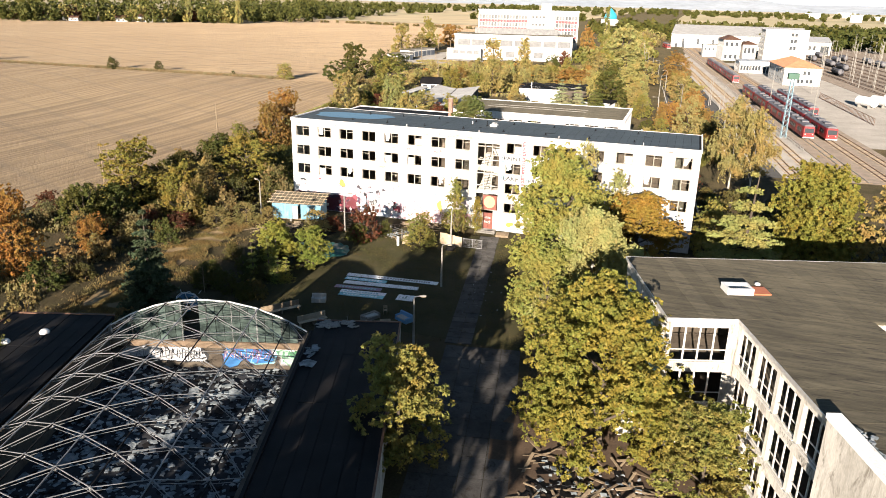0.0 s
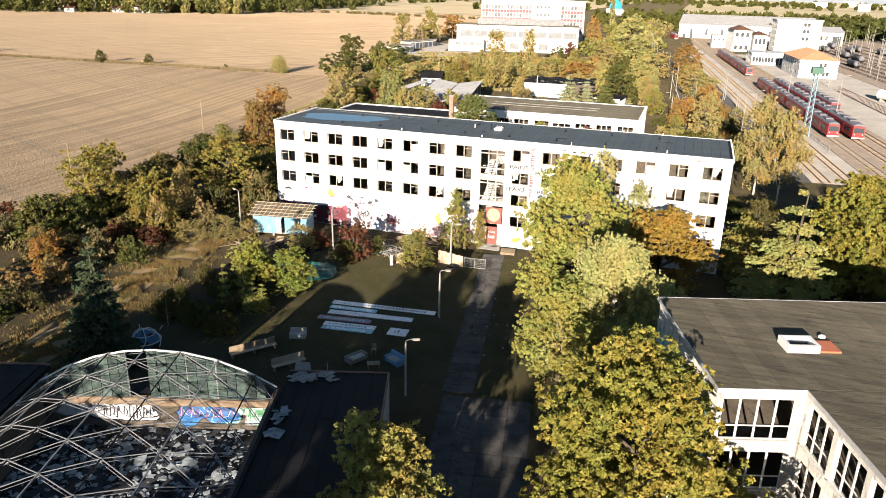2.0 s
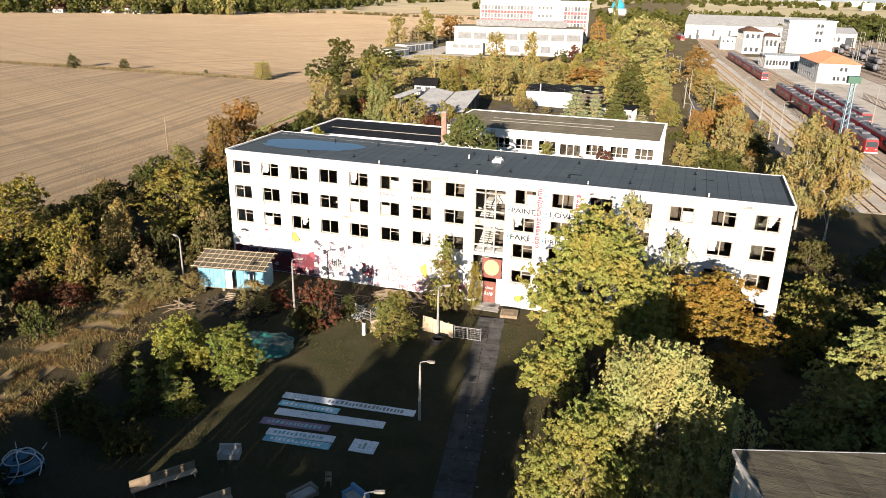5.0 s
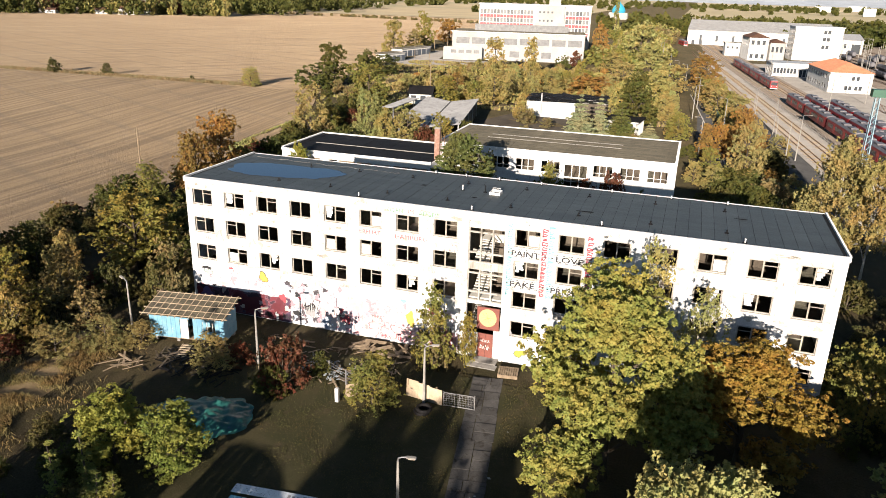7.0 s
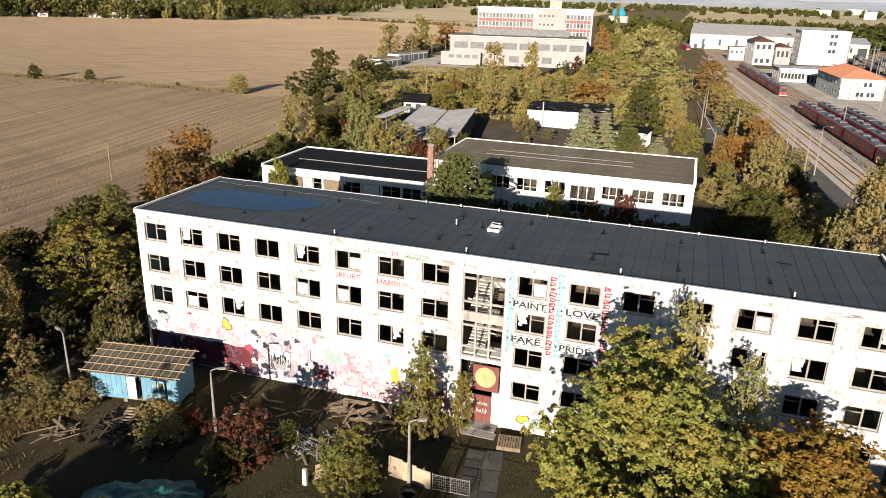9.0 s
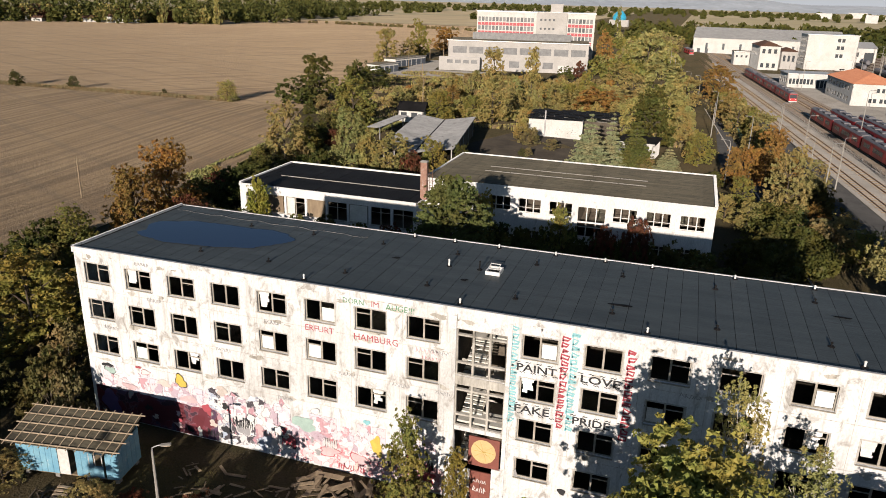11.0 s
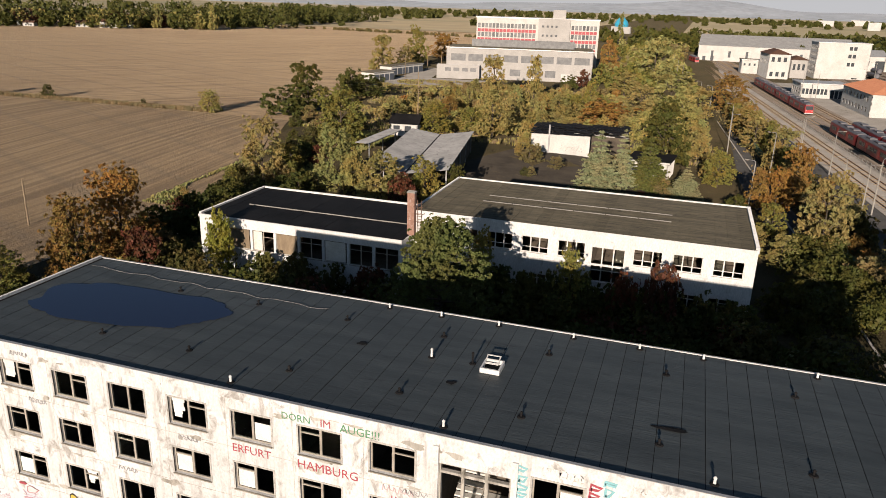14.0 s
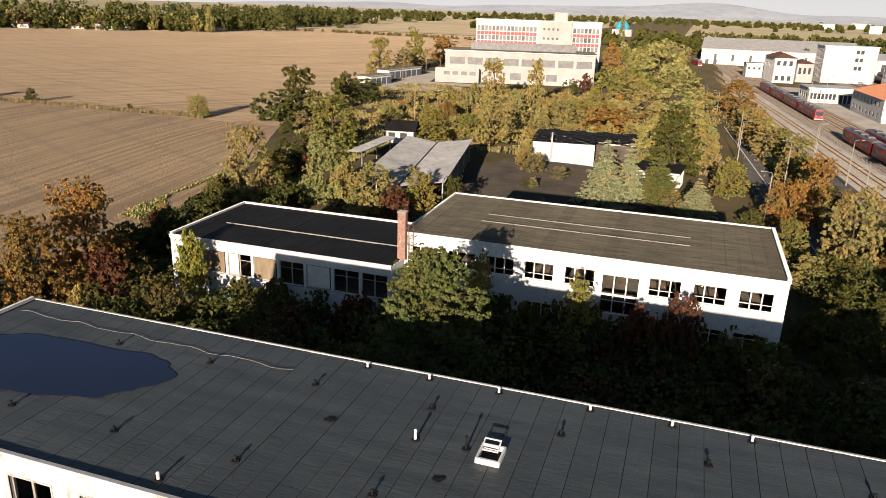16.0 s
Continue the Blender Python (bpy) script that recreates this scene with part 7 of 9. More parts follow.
# ---- annex details ----
hb = thing("roof_hatch", ann.matrix_basis @ pose(5.6, 4.3, AT), "white skylight box with an orange lid on the roof", "hatch")
for c in ((0, 0, -0.02, 2.0, 0.2, 0.5), (0, 1.3, -0.02, 2.0, 1.5, 0.5), (0, 0.201, -0.02, 0.2, 1.299, 0.5), (1.8, 0.201, -0.02, 2.0, 1.299, 0.5)):
    slab("curb", *c, WHITE, hb)
# black plate painted dark like the unlit opening inside the curb
slab("shaft", 0.2, 0.2, -0.02, 1.8, 1.3, 0.1, BITUMEN_D, hb)
slab("lid", 2.02, 0.1, 0.0, 3.4, 1.6, 0.12, plain("orange_sheet", (0.5, 0.16, 0.07), 0.6), hb, "orange lid lying beside")
rv = thing("roof_vent", ann.matrix_basis @ pose(8.8, 6.6, AT), "small pale roof outlet on felt", "vent")
Heap().tube([(0, 0, -0.02), (0, 0, 0.12), (0, 0, 0.2)], [0.22, 0.22, 0.05], 10).done("cap", WHITE, rv)
tealw = Heap().box(-0.03, 0.5, 0.2, -0.002, AD - 0.5, 8.6).done("wall_painting", surface("teal_graffiti_wash", (0.10, 0.34, 0.34), (0.4, 0.5, 0.48), 0.7, 6, 0.8, 0.05, stain=(0.06, 0.12, 0.14), amount=0.45), ann, "teal graffiti over the end wall")
slab("stair_block", WING0 - 0.45, -WLEN, -0.3, WING0 - 0.152, -13.3, AT + 0.25, RENDER_S, ann, "blank stained stair wall")
slab("parapet", WING0 - 0.5, -WLEN, AT + 0.252, WING0 + 0.3, -13.2, AT + 0.55, RENDER_B, ann, "crumbling pale parapet")
debris("debris", "crumbled plaster along the parapet", 60, (WING0 + 0.3, -22, WING0 + 1.4, -13.4), SCRAP, ann.matrix_basis, (0.12, 0.5), AT + 0.05)
tp = thing("roof_tarpaulin", ann.matrix_basis @ pose(WING0 + 4.2, -15.8, AT), "dark blue tarpaulin crumpled on the roof", "tarpaulin")
v, f = [], []
for j in range(13):
    for i in range(13):
        v.append((i * 0.35, j * 0.3, 0.02 + 0.5 * abs(noise.noise((i * 0.4, j * 0.5, 2.0))) * math.sin(math.pi * i / 12) * math.sin(math.pi * j / 12) * 2))
for j in range(12):
    for i in range(12):
        f.append((j * 13 + i, j * 13 + i + 1, j * 13 + i + 14, j * 13 + i + 13))
raw("sheet", v, f, plain("navy_sheet", (0.012, 0.014, 0.03), 0.4), tp, "", True)
mw = pose(WING0, 0, 0, 0, 0, -90)
for k, (x, z, c) in enumerate(((1.4, 6.55, "grey"), (4.3, 6.55, "grey"), (8.1, 6.5, "black"), (10.6, 6.5, "black"), (9.0, 3.1, "grey"), (5.6, 3.1, "grey"), (12.0, 3.2, "black"))):
    r = random.Random(k)
    o = ribbon([(x + q * 0.16, z + (r.uniform(0, 0.12) if q % 2 else r.uniform(0.35, 0.5))) for q in range(11)], 0.05, -0.012, SPRAY[c], ann)
    o.matrix_basis = mw
# earth yard beside the annex with scrap
ey = Heap().quad((47.6, -62, 0.045), (59, -62, 0.045), (61, -52, 0.045), (57, -48, 0.045), (47, -44, 0.045), (45.2, -50, 0.045))
tagged(ey.done("bare_earth", surface("brown_bare_earth", (0.13, 0.09, 0.06), (0.085, 0.06, 0.042), 0.6, 8, 0.95, 0.5, stain=(0.22, 0.17, 0.12), amount=0.36)), "bare brown earth beside the annex", "ground", "", "structure")
debris("debris", "heap of broken boards and sheet scraps", 110, (49.5, -58.5, 56.5, -52.0), SCRAP, Matrix(), (0.1, 0.5), 0.1, 16)
debris("debris", "splintered planks on the bare earth", 120, (48.5, -59.0, 58.5, -50.0), WOOD, Matrix(), (0.5, 2.4), 0.1, 8, None, (0.05, 0.13))
debris("debris", "dark charred boards on the bare earth", 60, (49.0, -58.5, 55.5, -52.0), BITUMEN_D, Matrix(), (0.3, 1.4), 0.08, 10, None, (0.1, 0.5))
lw = thing("low_wall", (54.4, -47.0, 0, 0, 0, 38), "low white wall with peeling paint", "wall")
slab("wall", 0, 0, 0, 5.2, 0.3, 2.3, WHITEWASH, lw)
slab("coping", -0.05, -0.05, 2.3, 5.25, 0.35, 2.4, CONCRETE, lw)
for x0, y0, x1, y1 in ((59.5, -58, 61.0, -54.6), (57.6, -55.0, 60.2, -54.2)):
    bm_ = thing("beam", (0, 0, 0), "fallen pale concrete beam", "beam", "fallen beams")
    Heap().bar((x0, y0, 0.2), (x1, y1, 0.25), 0.28).done("body", CONCRETE, bm_)

# ---- courtyard ----
def plank_sheet(x0, y0, x1, y1, w, base, label, writing, colour):
    d = Vector((x1 - x0, y1 - y0, 0))
    a = math.degrees(math.atan2(d.y, d.x))
    b = thing("banner_board", (x0, y0, 0.05, 0, 0, a), label, "board", "painted boards on the grass")
    n = max(1, round(d.length / 2.7))
    for k in range(n):
        slab("panel", k * d.length / n + 0.01, -w / 2, 0, (k + 1) * d.length / n - 0.01, w / 2, 0.04 + 0.01 * (k % 2), base, b)
    r = random.Random(int(x0 * 10))
    x = d.length * writing[0]
    while x < d.length * writing[1] - 0.3:
        q = r.uniform(0.22, 0.42)
        slab("writing_bar", x, -w * r.uniform(0.2, 0.3), 0.051, x + q * 0.62, w * r.uniform(0.1, 0.3), 0.055, colour, b)
        x += q
    return b


BW = surface("white_banner_board", (0.88, 0.9, 0.9), (0.76, 0.8, 0.81), 0.9, 8, 0.6, 0.05)
BC = surface("cyan_banner_board", (0.12, 0.52, 0.6), (0.42, 0.7, 0.74), 1.1, 5, 0.6, 0.05)
BP = surface("purple_banner_board", (0.14, 0.16, 0.28), (0.3, 0.14, 0.2), 1.4, 5, 0.6, 0.05)
plank_sheet(20.5, -23.8, 31.5, -22.7, 0.85, BW, "long white painted board with writing bars", (0.35, 0.95), SPRAY["grey"])
plank_sheet(20.8, -24.9, 25.8, -24.5, 0.75, BC, "teal painted board lying on grass", (0.05, 0.95), BW)
plank_sheet(21.2, -26.1, 29.9, -25.0, 0.9, BW, "long plain white board on grass", (0, 0), BW)
plank_sheet(20.8, -27.6, 26.2, -26.9, 0.85, BP, "purple and blue painted board on grass", (0.1, 0.9), SPRAY["cyan"])
plank_sheet(22.0, -28.7, 27.2, -28.0, 0.8, BW, "white board with faint blue writing bars", (0.1, 0.9), SPRAY["cyan"])
plank_sheet(22.2, -29.5, 27.3, -28.9, 0.75, BC, "pale cyan painted board on grass", (0.1, 0.9), BW)
plank_sheet(28.6, -28.1, 30.5, -27.9, 1.5, BW, "square board with a teal painted figure", (0.3, 0.8), SPRAY["mint"])


def seat(name, m, w, dpt, label, body, cushion, back=0.85, arms=True, legs=0.08, category="sofa"):
    s = thing(name, m, label, category)
    slab("base", 0, 0, legs, w, dpt, 0.38, body, s)
    slab("backrest", 0, dpt - 0.22, 0.382, w, dpt, back, body, s)
    if arms:
        slab("armrest", 0, 0, 0.382, 0.2, dpt - 0.222, 0.6, body, s)
        slab("armrest", w - 0.2, 0, 0.382, w, dpt - 0.222, 0.6, body, s)
    slab("cushion", 0.22, 0.03, 0.382, w - 0.22, dpt - 0.24, 0.5, cushion, s)
    for x in (0.05, w - 0.13):
        for y in (0.05, dpt - 0.13):
            slab("leg", x, y, 0, x + 0.08, y + 0.08, legs, WOOD, s)
    return s


CREAM = plain("cream_upholstery", (0.5, 0.46, 0.4), 0.9)
BEIGE = plain("beige_upholstery", (0.28, 0.24, 0.2), 0.9)
SKYB = plain("sky_blue_upholstery", (0.16, 0.32, 0.5), 0.9)
seat("sofa", (30.6, -33.7, 0.05, 0, 0, -28), 1.75, 0.95, "blue sofa with a white seat cushion on grass", SKYB, CREAM)
seat("cot", (28.2, -35.6, 0.05, 0, 0, 62), 1.9, 0.95, "beige padded cot bench on the grass", BEIGE, CREAM, 0.6, True, 0.1)
seat("armchair", (20.7, -33.1, 0.05, 0, 0, 20), 1.5, 0.9, "worn white two-seat couch", CREAM, CREAM)
seat("armchair", (18.6, -40.4, 0.05, 0, 0, 130), 1.2, 0.9, "grey armchair with a pale seat cushion", BEIGE, CREAM, category="armchair")


def bench(m, length, label, material):
    b = thing("bench", m, label, "bench")
    slab("seat", 0, 0, 0.42, length, 0.5, 0.47, PLY, b)
    slab("backrest", 0, 0.5, 0.45, length, 0.56, 1.05, material, b)
    for x in (0.1, length / 2, length - 0.2):
        slab("leg", x, 0.05, 0, x + 0.1, 0.45, 0.42, WOOD, b)
    return b


bench((18.0, -38.4, 0.05, 0, 0, 52), 4.2, "long pallet-wood bench with a dark backrest", WOOD)
bench((22.6, -39.0, 0.05, 0, 0, 52), 3.0, "plywood bench with an ochre backrest", PLY)
ch = thing("chair", (29.0, -33.0, 0.05, 0, 0, 20), "small wooden chair on the grass", "chair")
slab("seat", 0, 0, 0.43, 0.42, 0.42, 0.47, WOOD, ch)
slab("backrest", 0, 0.38, 0.6, 0.42, 0.42, 0.9, WOOD, ch)
for x in (0, 0.37):
    slab("leg", x, 0, 0, x + 0.05, 0.05, 0.43, WOOD, ch)
    slab("leg", x, 0.37, 0, x + 0.05, 0.42, 0.9, WOOD, ch)
tb = thing("table", (29.8, -35.7, 0.05, 0, 0, 25), "low broken wooden table", "table")
slab("tabletop", 0, 0, 0.42, 1.1, 0.7, 0.47, WOOD, tb)
for x in (0.05, 0.97):
    for y in (0.05, 0.57):
        slab("leg", x, y, 0, x + 0.08, y + 0.08, 0.42, WOOD, tb)
sh_t = thing("sheet", (24.6, -39.2, 0.05, 0, 0, 20), "white sheet hung over a low frame", "sheet")
raw("cloth", [(0, 0, 0), (1.3, 0, 0), (1.3, 0.9, 1.0), (0.1, 0.9, 1.1), (1.3, 1.3, 0), (0, 1.3, 0)], [(0, 1, 2, 3), (3, 2, 4, 5), (0, 3, 5), (1, 4, 2)], CREAM, sh_t)
sk = thing("stick", (28.7, -40.5, 0), "crooked pale branch stuck in the ground", "stick")
Heap().tube([(0, 0, 0), (0.06, 0, 1.0), (-0.12, 0, 1.7), (-0.18, 0.05, 2.9)], [0.06, 0.05, 0.045, 0.03], 6).done("branch", BIRCH, sk)
for k in range(2):
    Heap().tube([(0.35, -0.05, 0.35 + k * 0.4), (0.35, 0.05, 0.35 + k * 0.4)], [0.2, 0.2], 10).done("disc", ZINC, sk)
dome = thing("climbing_dome", pose(9.0, -38.6, 0) @ Matrix.Scale(0.8, 4), "blue and white domed play tent", "tent")
TENT = plain("tent_blue", (0.05, 0.16, 0.26), 0.6)
R = 1.9
for k in range(5):
    a = 2 * math.pi * k / 5
    pts = []
    for q in range(7):
        e = math.pi / 2 * q / 6
        pts.append((R * math.cos(e) * math.cos(a + 0.5 * math.sin(2 * e)), R * math.cos(e) * math.sin(a + 0.5 * math.sin(2 * e)), 0.1 + 1.9 * math.sin(e)))
    Heap().tube(pts, [0.06] * 7, 6).done("pole", WHITE, dome)
    Heap().tube([(R * math.cos(a), R * math.sin(a), 1.2), (1.25 * R * math.cos(a), 1.25 * R * math.sin(a), 1.6)], [0.05, 0.03], 5).done("peak", WHITE, dome)
v, f = [], []
for j in range(7):
    e = math.pi / 2 * j / 6
    for i in range(20):
        a = 2 * math.pi * i / 20
        v.append((R * 0.96 * math.cos(e) * math.cos(a), R * 0.96 * math.cos(e) * math.sin(a), 0.05 + 1.85 * math.sin(e)))
for j in range(6):
    for i in range(20):
        if (i // 2 + j) % 3:
            f.append((j * 20 + i, j * 20 + (i + 1) % 20, (j + 1) * 20 + (i + 1) % 20, (j + 1) * 20 + i))
raw("cloth", v, f, TENT, dome)
for zz in (0.7, 1.45):
    rr_ = R * 0.98 * math.cos(math.asin((zz - 0.05) / 1.85))
    Heap().tube([(rr_ * math.cos(2 * math.pi * i / 16), rr_ * math.sin(2 * math.pi * i / 16), zz) for i in range(17)], [0.05] * 17, 5, False).done("hoop", WHITE, dome)
dt = thing("dead_tree", (8.3, -34.6, 0), "small bare dead fir", "tree")
hp = Heap().tube([(0, 0, 0), (0, 0, 3.0)], [0.06, 0.015], 5)
for k in range(26):
    z = 0.6 + k * 0.09
    a = k * 2.4
    l = 0.75 * (1.2 - z / 3.2)
    hp.tube([(0, 0, z), (math.cos(a) * l, math.sin(a) * l, z + 0.12)], [0.015, 0.006], 3)
hp.done("trunk", WOOD, dt)

street_lamp(32.1, -23.3, 5.1, 5, "tall concrete lamp post in the courtyard", 0.55)
street_lamp(34.4, -38.3, 5.0, 15, "concrete lamp post beside the pavement", 0.55)
street_lamp(28.7, -9.3, 5.2, 20, "concrete lamp post beside the gate", 0.55)
street_lamp(12.7, -8.4, 5.3, 25, "concrete lamp post beside the blue hut", 0.55)
street_lamp(-0.6, -8.6, 6.0, 160, "old concrete lamp post in the scrub", 0.5)
for x, y, h in ((-36.6, -0.2, 7.4), (-48.2, 48.8, 6.6)):
    pm = thing("pole", pose(x, y, lie(x, y)), "grey wooden pole at the field edge", "pole", "wooden poles")
    Heap().tube([(0, 0, -0.3), (0.05, 0, h)], [0.13, 0.09], 7).done("shaft", WOOD, pm)
# gate and boards before the house
pl = thing("plywood_fence", (26.9, -8.6, 0, 0, 0, -8), "pale plywood fence panels leaning slightly", "fence")
for k in range(3):
    o = slab("panel", k * 1.12, -0.03, 0, k * 1.12 + 1.08, 0.03, 1.55 - 0.06 * k, PLY, pl)
    o.rotation_euler = (radians(-4 + 3 * k), 0, 0)
for k in range(3):
    slab("post", 0.1 + k * 1.3, 0.04, 0, 0.2 + k * 1.3, 0.14, 1.5, WOOD, pl)
gt = thing("mesh_gate", (30.3, -9.1, 0, 0, 0, 4), "galvanised wire mesh site gate", "gate")
for c in ((0, 0, 0.1, 2.6, 0.05, 0.15), (0, 0, 1.25, 2.6, 0.05, 1.3), (0, 0, 0.0, 0.05, 0.05, 1.4), (2.55, 0, 0.0, 2.6, 0.05, 1.4), (1.28, 0, 0.15, 1.32, 0.05, 1.25)):
    slab("frame_bar", *c, STEEL, gt)
for k in range(1, 20):
    slab("wire", k * 0.13, 0.02, 0.15, k * 0.13 + 0.012, 0.035, 1.25, STEEL, gt)
for k in range(1, 6):
    slab("wire", 0.05, 0.02, 0.15 + k * 0.2, 2.55, 0.035, 0.165 + k * 0.2, STEEL, gt)
mf = thing("mesh_fence", (17.5, -7.2, 0, 0, 0, -24), "rusty wire mesh fence by the rubble", "fence")
for k in range(4):
    slab("post", k * 2.2, 0, 0, k * 2.2 + 0.08, 0.08, 1.5, STEEL, mf)
for k in range(5):
    slab("wire", 0, 0.03, 0.25 + k * 0.28, 6.6, 0.045, 0.27 + k * 0.28, STEEL, mf)
wp_ = thing("marker_post", (21.9, -11.7, 0), "short white plastic post", "post")
slab("body", 0, 0, 0, 0.3, 0.25, 1.25, WHITE, wp_)
bb = thing("board", (22.4, -10.9, 0, 0, 0, 50), "pale wooden board leaning on the shrub", "board")
o = slab("panel", 0, 0, 0, 1.1, 0.05, 1.4, PLY, bb)
o.rotation_euler = (radians(12), 0, 0)
ty = thing("tyre_planter", (29.0, -10.6, 0), "old tyres filled with weeds", "tyre")
for k in range(2):
    Heap().tube([(0.55 * math.cos(2 * math.pi * i / 14) + 0.2 * k, 0.55 * math.sin(2 * math.pi * i / 14), 0.16 + 0.26 * k) for i in range(15)], [0.14] * 15, 6, False).done("tyre", BITUMEN_D, ty)

# tarpaulin heap
tpo = thing("tarpaulin", (13.2, -17.6, 0.02, 0, 0, 24), "crumpled green tarpaulin over a heap", "tarpaulin")
v, f = [], []
N, M = 46, 34
for j in range(M + 1):
    for i in range(N + 1):
        a, b = 2 * i / N - 1, 2 * j / M - 1
        r2 = a * a + b * b
        edge = 1 + 0.16 * noise.noise((a * 2, b * 2, 7.0))
        z = max(0.0, (1 - r2 * 0.8)) * 0.8 + 0.34 * noise.noise((a * 3.2, b * 3.0, 1.0)) + 0.22 * noise.noise((a * 8, b * 6, 4.0))
        sq = 1 - 0.22 * a * a * b * b
        v.append((a * 4.1 * edge * sq, b * 2.9 * edge * sq, max(0.02 + 0.05 * abs(noise.noise((a * 9, b * 9, 0.0))), z if r2 < 1.35 else 0.05)))
for j in range(M):
    for i in range(N):
        f.append((j * (N + 1) + i, j * (N + 1) + i + 1, (j + 1) * (N + 1) + i + 1, (j + 1) * (N + 1) + i))
raw("sheet", v, f, TARP, tpo, "", True)

# blue hut with a batten roof
hut_b = thing("blue_hut", (0.9, -8.0, 0, 0, 0, 10), "faded blue wooden hut on blocks with a battened felt roof", "hut")
hut_b.scale = (0.86, 1.0, 0.93)
HL, HD = 8.5, 2.7
for k in range(int(HL / 0.5)):
    if 3.4 < k * 0.5 < 4.6 or 6.0 < k * 0.5 < 7.2:
        continue
    slab("wall_board", k * 0.5 + 0.01, 0, 0.5, k * 0.5 + 0.49, 0.05, 3.05, BLUE, hut_b)
slab("door", 3.55, -0.01, 0.5, 4.45, 0.04, 2.6, WHITEWASH, hut_b, "white door of the hut")
slab("door_head", 3.5, 0.0, 2.62, 4.6, 0.05, 3.05, BLUE, hut_b)
slab("wall_board", 6.05, 0.0, 0.5, 7.3, 0.05, 1.5, BLUE, hut_b)
slab("wall_board", 6.05, 0.0, 2.5, 7.3, 0.05, 3.05, BLUE, hut_b)
for c in ((6.1, 0.0, 1.5, 6.18, 0.05, 2.5), (7.2, 0.0, 1.5, 7.28, 0.05, 2.5), (6.6, 0.0, 1.5, 6.67, 0.05, 2.5)):
    slab("window_bar", *c, WHITEWASH, hut_b)
for k in range(5):
    slab("wall_board", HL - 0.02, 0.06 + k * 0.53, 0.5, HL + 0.04, 0.57 + k * 0.53, 3.05, BLUE, hut_b)
slab("end_wall", 0, 0.06, 0.5, 0.06, HD, 3.05, BLUE, hut_b)
slab("back_wall", 0, HD - 0.06, 0.5, HL, HD, 3.6, BLUE, hut_b)
slab("floor", 0.06, 0.06, 0.4, HL - 0.03, HD - 0.06, 0.5, WOOD, hut_b)
for x in (0.3, 2.9, 5.6, 8.0):
    for y in (0.2, 2.3):
        slab("block", x, y, 0, x + 0.35, y + 0.35, 0.4, CONCRETE, hut_b)
ro = slab("roof", -0.4, -0.55, 0, HL + 0.4, HD + 0.35, 0.06, BITUMEN_G, hut_b)
slope = 14
ro.matrix_basis = pose(0, 0, 3.2, slope, 0, 0)
for k in range(13):
    o = slab("batten", -0.4 + k * 0.76, -0.75, 0.062, -0.33 + k * 0.76, HD + 0.5, 0.11, PLY, hut_b)
    o.matrix_basis = pose(0, 0, 3.2, slope, 0, 0)
for k in range(5):
    o = slab("batten", -0.7, -0.5 + k * 0.85, 0.112, HL + 0.75, -0.43 + k * 0.85, 0.155, PLY, hut_b)
    o.matrix_basis = pose(0, 0, 3.2, slope, 0, 0)
stp = thing("wooden_steps", (5.3, -8.4, 0, 0, 0, 10), "slatted wooden steps up to the hut", "steps")
for k in range(6):
    slab("tread", -0.5, -1.6 + k * 0.27, 0.03 + k * 0.09, 0.5, -1.4 + k * 0.27, 0.07 + k * 0.09, PLY, stp)
for s in (-0.5, 0.42):
    Heap().bar((s + 0.04, -1.7, 0.0), (s + 0.04, 0.1, 0.55), 0.06).done("stringer", WOOD, stp)
debris("debris", "loose planks and rubble before the house", 110, (11, -9.5, 25, -3), WOOD, Matrix(), (0.3, 1.5), 0.08, 10, None, (0.06, 0.2))
debris("debris", "pale rubble before the house", 150, (16.6, -8.8, 21.6, -5.6), SCRAP, Matrix(), (0.08, 0.32), 0.08, 20)
debris("debris", "stacked planks by the dry bank", 16, (0.2, -13.6, 3.4, -12.0), WOOD, Matrix(), (0.8, 2.6), 0.1, 5, None, (0.03, 0.09))
debris("debris", "heap of grey boards before the facade", 30, (19.0, -3.2, 24.2, -0.9), WOOD, Matrix(), (0.5, 2.2), 0.12, 10, None, (0.06, 0.25))
debris("debris", "planks heaped beside the hut steps", 60, (3.6, -11.6, 9.5, -8.6), BARK, Matrix(), (0.4, 2.0), 0.12, 14, None, (0.03, 0.1))
debris("debris", "charred boards round the hut", 90, (4, -13, 12, -9), BITUMEN_D, Matrix(), (0.3, 1.4), 0.06, 10, None, (0.06, 0.2))
debris("debris", "litter along the path edge", 30, (35, -30, 40, -8), SCRAP, Matrix(), (0.06, 0.25), 0.06, 20)
pal = thing("pallet_stack", (33.2, -3.0, 0, 0, 0, 8), "weathered timber pallet by the door", "pallet")
for k in range(9):
    slab("slat", 0.2 * k, 0, 0.28, 0.2 * k + 0.15, 1.6, 0.32, WOOD, pal)
for y in (0, 0.75, 1.5):
    slab("bearer", 0, y, 0, 1.75, y + 0.1, 0.28, WOOD, pal)

# dry grass bank: blades in many tufts
rngb = np.random.default_rng(9)
L_DRY = leafy("dry_golden_blades", [(0.408, 0.272, 0.12), (0.289, 0.198, 0.088), (0.187, 0.14, 0.064), (0.51, 0.33, 0.144)], 0.3, 0.8)
BANK = [(4.6, -56), (3.0, -50), (1.4, -43), (0.0, -35), (-2.0, -25), (-3.4, -15), (-5.0, -9)]


def bank_spot(u):
    """Middle of the dry bank, u from its far end to the hut."""
    k = min(len(BANK) - 2, int(u * (len(BANK) - 1)))
    f = u * (len(BANK) - 1) - k
    return tuple(a + (b - a) * f for a, b in zip(BANK[k], BANK[k + 1]))


